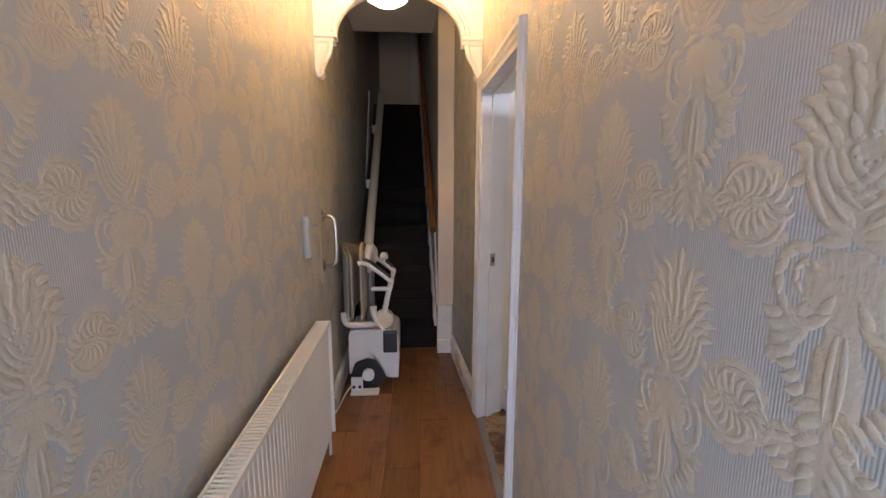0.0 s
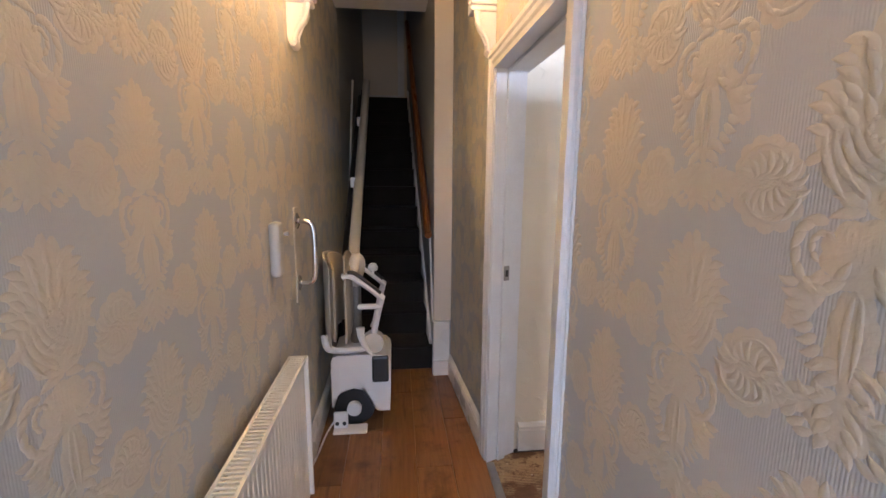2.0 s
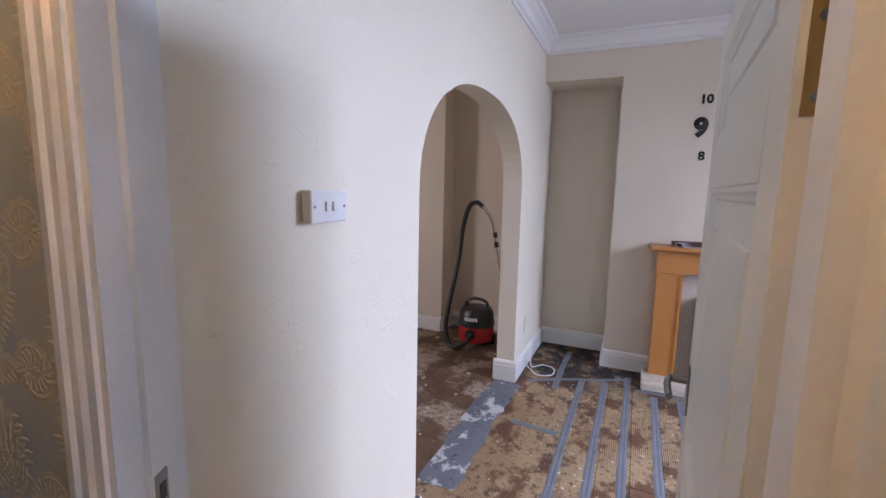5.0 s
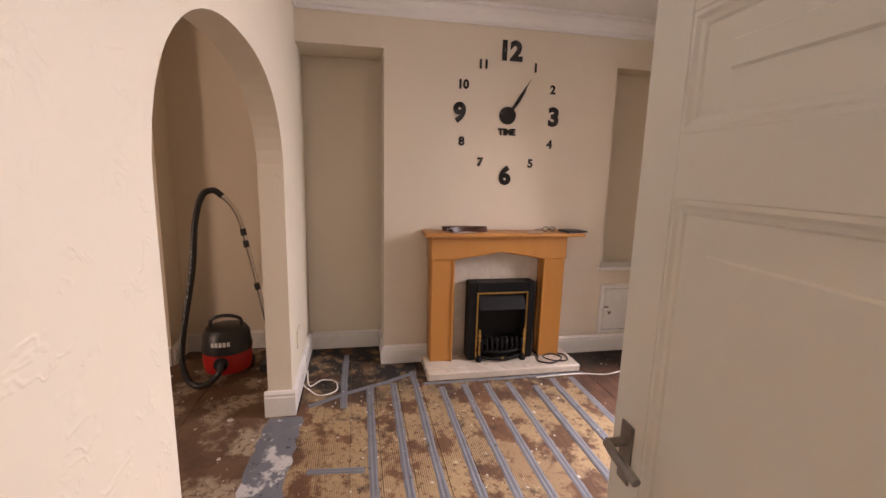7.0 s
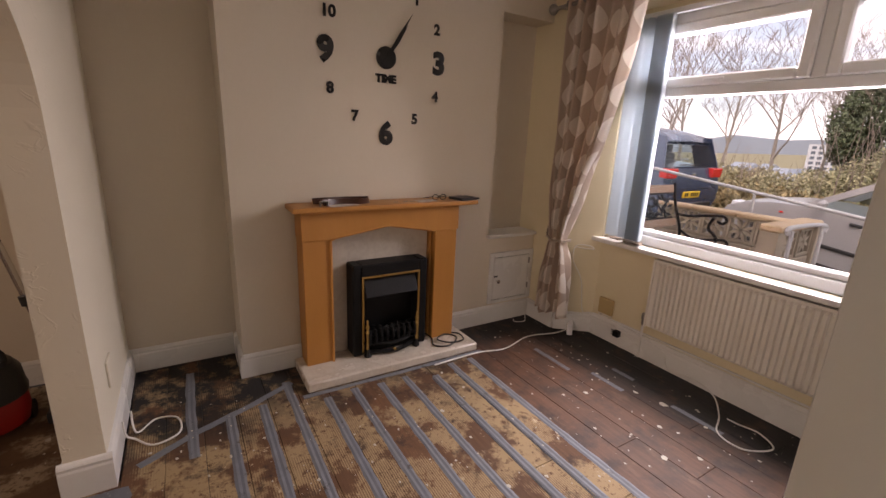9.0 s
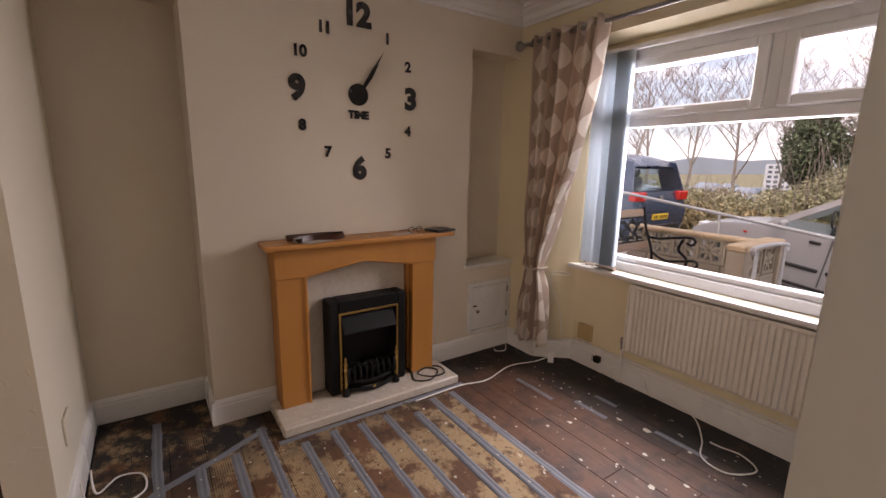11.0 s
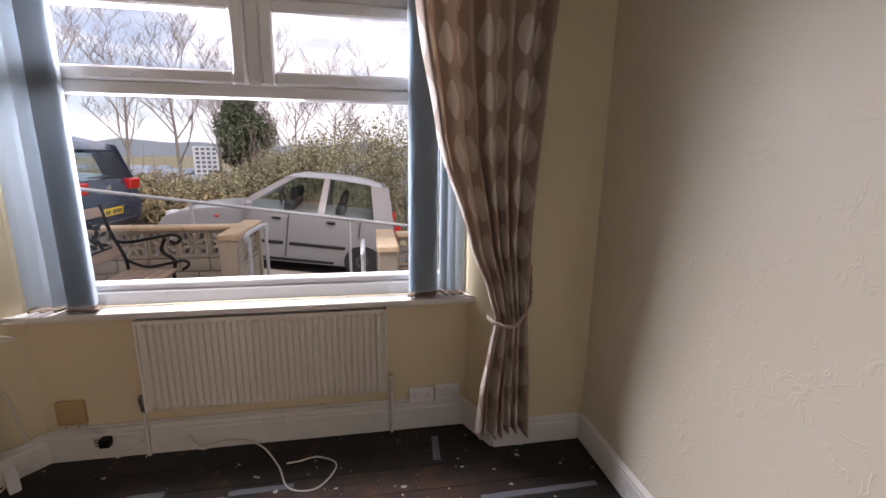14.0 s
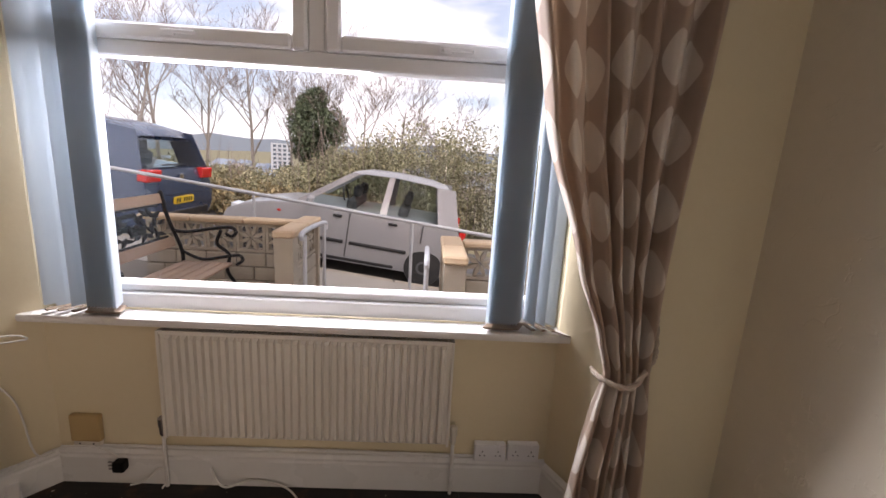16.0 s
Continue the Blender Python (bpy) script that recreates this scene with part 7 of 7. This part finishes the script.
def over(m, color, mask):
    """Lays a coat of colour over a material where the mask is 1."""
    nt = m.node_tree
    mix = nt.nodes.new("ShaderNodeMix")
    mix.data_type = "RGBA"
    b = nt.nodes["Principled BSDF"].inputs["Base Color"]
    link(nt, b.links[0].from_socket, mix.inputs["A"])
    mix.inputs["B"].default_value = (*color, 1)
    link(nt, mask, mix.inputs["Factor"])
    link(nt, mix.outputs["Result"], b)


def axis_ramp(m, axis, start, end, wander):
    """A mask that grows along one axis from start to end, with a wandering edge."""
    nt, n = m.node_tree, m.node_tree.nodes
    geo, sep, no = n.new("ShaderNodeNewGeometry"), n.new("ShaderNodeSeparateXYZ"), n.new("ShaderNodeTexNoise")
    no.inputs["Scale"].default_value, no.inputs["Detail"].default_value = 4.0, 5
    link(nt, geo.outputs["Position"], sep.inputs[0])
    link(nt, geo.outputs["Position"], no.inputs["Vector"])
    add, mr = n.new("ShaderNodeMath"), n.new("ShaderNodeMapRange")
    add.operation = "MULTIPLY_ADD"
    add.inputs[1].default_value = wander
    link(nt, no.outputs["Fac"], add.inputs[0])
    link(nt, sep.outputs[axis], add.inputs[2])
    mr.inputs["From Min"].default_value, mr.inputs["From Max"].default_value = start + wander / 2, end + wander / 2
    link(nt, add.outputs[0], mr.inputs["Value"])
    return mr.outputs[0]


def combed(m):
    """Broken ridges left by a notched trowel, 8 mm apart, running along the boards."""
    nt, n = m.node_tree, m.node_tree.nodes
    geo, wv, mr = n.new("ShaderNodeNewGeometry"), n.new("ShaderNodeTexWave"), n.new("ShaderNodeMapRange")
    wv.bands_direction = "Y"
    wv.inputs["Scale"].default_value, wv.inputs["Distortion"].default_value, wv.inputs["Detail Scale"].default_value = 0.314 / 0.011, 1.2, 2.0
    mr.inputs["From Min"].default_value, mr.inputs["From Max"].default_value = 0.45, 0.75
    link(nt, geo.outputs["Position"], wv.inputs["Vector"])
    link(nt, wv.outputs["Fac"], mr.inputs["Value"])
    return mr.outputs[0]


M_laminate = wood("oak_laminate", (0.27, 0.125, 0.042), (0.15, 0.060, 0.018), (0.090, 0.036, 0.012), 0.30, -0.05, (10, 0.5, 10), 0.24)
over(M_laminate, (0.075, 0.030, 0.011), node_math(M_laminate, "MULTIPLY", node_noise(M_laminate, 9, 5, 0.6, 0.58, 0.70, (4, 0.35, 1), 3.0), 0.7))

M_board = wood("bare_floor_board", (0.118, 0.050, 0.024), (0.060, 0.026, 0.013), (0.045, 0.021, 0.013), 0.68, 0.02, per=0.26)
over(M_board, (0.19, 0.105, 0.058), node_math(M_board, "MULTIPLY", node_noise(M_board, 7, 7, 0.7, 0.56, 0.68, (0.6, 1.4, 1), 5.0), 0.5))
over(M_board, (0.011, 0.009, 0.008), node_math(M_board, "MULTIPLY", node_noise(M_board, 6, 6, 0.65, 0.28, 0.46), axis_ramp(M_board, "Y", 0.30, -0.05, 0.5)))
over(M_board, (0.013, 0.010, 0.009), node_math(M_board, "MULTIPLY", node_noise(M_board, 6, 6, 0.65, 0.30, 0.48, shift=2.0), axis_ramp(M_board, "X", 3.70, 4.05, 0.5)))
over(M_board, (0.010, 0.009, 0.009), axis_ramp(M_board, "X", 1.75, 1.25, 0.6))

M_latex = wood("board_with_old_adhesive", (0.150, 0.070, 0.031), (0.078, 0.034, 0.015), (0.095, 0.043, 0.020), 0.8, 0.0, per=0.22)
adhesive = node_math(M_latex, "MULTIPLY", node_noise(M_latex, 3.4, 9, 0.62, 0.44, 0.50), node_noise(M_latex, 26, 6, 0.7, 0.36, 0.46, shift=1.0))
bare_comb = node_math(M_latex, "MULTIPLY", combed(M_latex), node_noise(M_latex, 2.2, 4, 0.6, 0.44, 0.56, shift=4.0))
over(M_latex, (0.34, 0.235, 0.125), node_math(M_latex, "SUBTRACT", adhesive, node_math(M_latex, "MULTIPLY", bare_comb, 0.75)))
over(M_latex, (0.54, 0.43, 0.28), node_noise(M_latex, 11, 7, 0.7, 0.62, 0.70, shift=7.0))
over(M_latex, (0.040, 0.021, 0.014), node_math(M_latex, "MULTIPLY", node_noise(M_latex, 5, 8, 0.7, 0.555, 0.64, shift=9.0), 0.85))
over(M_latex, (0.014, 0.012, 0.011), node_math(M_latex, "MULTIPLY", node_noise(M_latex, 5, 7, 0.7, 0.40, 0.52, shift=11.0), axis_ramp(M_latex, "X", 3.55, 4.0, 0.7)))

# chipboard of the back room, pale screed left in patches
M_back = wood("bare_chipboard_with_screed", (0.155, 0.088, 0.048), (0.10, 0.052, 0.027), (0.075, 0.040, 0.022), 0.7, 0.0, (1, 1, 1), 0.05)
over(M_back, (0.34, 0.27, 0.19), node_math(M_back, "MULTIPLY", node_noise(M_back, 3.0, 9, 0.65, 0.48, 0.56, shift=2.0), node_noise(M_back, 30, 5, 0.7, 0.38, 0.50)))

floor_hall = structure("floor_hall", box(-0.20, 0.705, -1.2, 3.93, -0.013, -0.0125), M_laminate, "oak laminate hallway floor")
rng = random.Random(7)
meshes = {}
def plank(x0, x1, y0, y1, top, thick, parent, material, gap=0.001):
    key = (round(x1 - x0, 3), round(y1 - y0, 3), material.name)
    if key not in meshes:
        w, l = (x1 - x0) / 2 - gap, (y1 - y0) / 2 - gap
        bm = box(-w, w, -l, l, -thick, 0, 0.002)
        me = bpy.data.meshes.new("plank")
        bm.to_mesh(me)
        bm.free()
        me.materials.append(material)
        meshes[key] = me
    ob = new("plank", meshes[key])
    ob.location = ((x0 + x1) / 2, (y0 + y1) / 2, top)
    ob.parent = parent
    return ob


w = 0.905 / 5
for i in range(5):
    y = -1.2 + 0.43 * i % 1.2 - 0.9
    while y < 3.93:
        a, b = max(y, -1.2), min(y + 1.2, 3.93)
        if b - a > 0.05:
            plank(HL + i * w, HL + (i + 1) * w, a, b, 0.0, 0.012, floor_hall, M_laminate, 0.0007)
        y += 1.2

floor_room = structure("floor_room", box(RX - 0.14, 4.74, -0.36, 6.6, -0.0225, -0.0222), M_black, "bare floor boards with old adhesive and grey sealed joints")
bw, y, i = 0.1695, -0.36, 0
while y < 3.03:
    cut = 1.9 + 0.9 * ((i * 0.37) % 1)
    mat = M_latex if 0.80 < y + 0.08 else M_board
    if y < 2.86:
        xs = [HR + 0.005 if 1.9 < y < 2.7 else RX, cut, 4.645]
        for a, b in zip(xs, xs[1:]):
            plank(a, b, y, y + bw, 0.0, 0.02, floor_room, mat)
    else:
        plank(1.9, 3.6, y, y + bw, 0.0, 0.02, floor_room, mat)
    y += bw
    i += 1
while y < 6.3:
    plank(RX, 4.70, y, y + bw * 3, 0.0, 0.02, floor_room, M_back)
    y += bw * 3

# ---- strips and scraps on the boards ----
rng = random.Random(21)


def sealed(name, label, pts, width, group="sealed joints", coat=None):
    """A thin strip of sealant laid along a joint, with uneven edges."""
    ob = thing(name, label, "sealant strip", group)
    bm = bmesh.new()
    p = []
    for (a, b) in zip(pts, pts[1:]):
        n = max(2, int((Vector(b) - Vector(a)).length / 0.06))
        p += [Vector(a).lerp(Vector(b), k / n) for k in range(n)]
    p.append(Vector(pts[-1]))
    rows = []
    for i, q in enumerate(p):
        d = (p[min(i + 1, len(p) - 1)] - p[max(i - 1, 0)]).normalized()
        s = Vector((-d.y, d.x)) * width / 2
        l, r = q + s * rng.uniform(0.85, 1.12), q - s * rng.uniform(0.85, 1.12)
        rows.append([bm.verts.new(c) for c in ((l.x, l.y, 0.0002), (q.x + s.x * 0.5, q.y + s.y * 0.5, 0.0030), (q.x, q.y, 0.0008), (q.x - s.x * 0.5, q.y - s.y * 0.5, 0.0030), (r.x, r.y, 0.0002))])
    for a, b in zip(rows, rows[1:]):
        for k in range(4):
            bm.faces.new((a[k], a[k + 1], b[k + 1], b[k]))
    part("strip", bm, coat or M_tape, ob)


M_patch = surf("paint_scuffed_sealant", (0.125, 0.135, 0.16), 0.65, (0.17, 0.18, 0.20), 9, 35, 0.75, 0.3, 0.002)
over(M_patch, (0.50, 0.50, 0.49), node_noise(M_patch, 6, 8, 0.68, 0.53, 0.57))
over(M_patch, (0.035, 0.028, 0.025), node_noise(M_patch, 14, 6, 0.7, 0.60, 0.66, shift=3.0))
over(M_tape, (0.05, 0.038, 0.03), node_noise(M_tape, 12, 8, 0.7, 0.60, 0.68, shift=6.0))
LBL = "grey sealant strip over a floor board joint"
for y, x0, x1 in ((2.39, 1.75, 3.88), (2.215, 2.0, 3.90), (2.05, 1.8, 4.08), (1.865, 1.8, 3.80), (1.69, 1.7, 3.82), (1.52, 1.75, 3.80), (1.35, 1.8, 3.80), (1.16, 1.9, 3.72), (0.985, 2.1, 3.81), (0.825, 2.3, 3.81), (2.57, 3.60, 4.46)):
    sealed("sealant_strip", LBL, [(x0, y), ((x0 + x1) / 2, y + 0.006), (x1, y)], 0.050)
for y in (0.985, 1.16):
    sealed("sealant_strip", LBL, [(2.2, y + 0.035), (3.7, y + 0.03)], 0.012)
sealed("sealant_strip", "grey sealant strip crossing the boards at a slant", [(3.66, 2.80), (3.80, 2.56), (3.93, 2.26), (4.06, 2.02)], 0.045)
sealed("sealant_strip", "grey sealant strip along the hearth", [(3.865, 1.99), (3.862, 1.3), (3.868, 0.68)], 0.035)
sealed("sealant_strip", LBL, [(3.0, 2.74), (2.97, 2.44)], 0.05)
sealed("sealant_strip", "wide grey sealed patch in the archway", [(2.2, 2.93), (2.9, 2.95), (3.55, 2.93)], 0.22, coat=M_patch)
for x0, x1, y in ((3.0, 3.25, 0.16), (2.45, 2.75, 0.02), (3.05, 3.22, -0.02), (0.95, 1.55, 0.24), (3.35, 3.7, 0.28)):
    sealed("sealant_strip", "short grey sealed patch on the dark boards", [(x0, y), (x1, y + 0.004)], 0.035)
sealed("sealant_strip", "short grey sealed patch on the dark boards", [(1.72, -0.05), (1.70, -0.25)], 0.04)

M_scrap = surf("old_paper_scraps", (0.55, 0.51, 0.43), 0.8, (0.36, 0.32, 0.26), 30, 120, 0.6, 0.3)
vs, fs = [], []


def scrap(x, y, r):
    n = rng.randint(5, 8)
    b = len(vs)
    a0 = rng.uniform(0, 6)
    el = rng.uniform(0.5, 1)
    vs.append((x, y, 0.0022))
    for k in range(n):
        a = a0 + 2 * math.pi * k / n
        q = r * rng.uniform(0.55, 1.1)
        vs.append((x + q * math.cos(a), y + q * el * math.sin(a), 0.0012))
    for k in range(n):
        fs.append((b, b + 1 + k, b + 1 + (k + 1) % n))


for k in range(760):
    x, y = rng.uniform(RX + 0.03, 4.2), rng.uniform(-0.32, 2.8)
    if x > 3.84 and 0.66 < y < 2.0:
        continue
    scrap(x, y, abs(rng.gauss(0, 0.0055)) + 0.002)
for k in range(160):
    scrap(rng.uniform(2.0, 4.4), rng.uniform(3.06, 4.3), abs(rng.gauss(0, 0.010)) + 0.003)
for x, y, r in ((2.78, 0.06, 0.034), (2.95, 0.10, 0.028), (3.1, 0.4, 0.02), (2.5, 0.5, 0.022), (1.6, 0.3, 0.025)):
    scrap(x, y, r)
me = bpy.data.meshes.new("paper_scraps")
me.from_pydata(vs, [], fs)
me.materials.append(M_scrap)
tagged(new("paper_scraps", me), "pale specks of plaster and paper on the boards", "debris", kind="stuff")
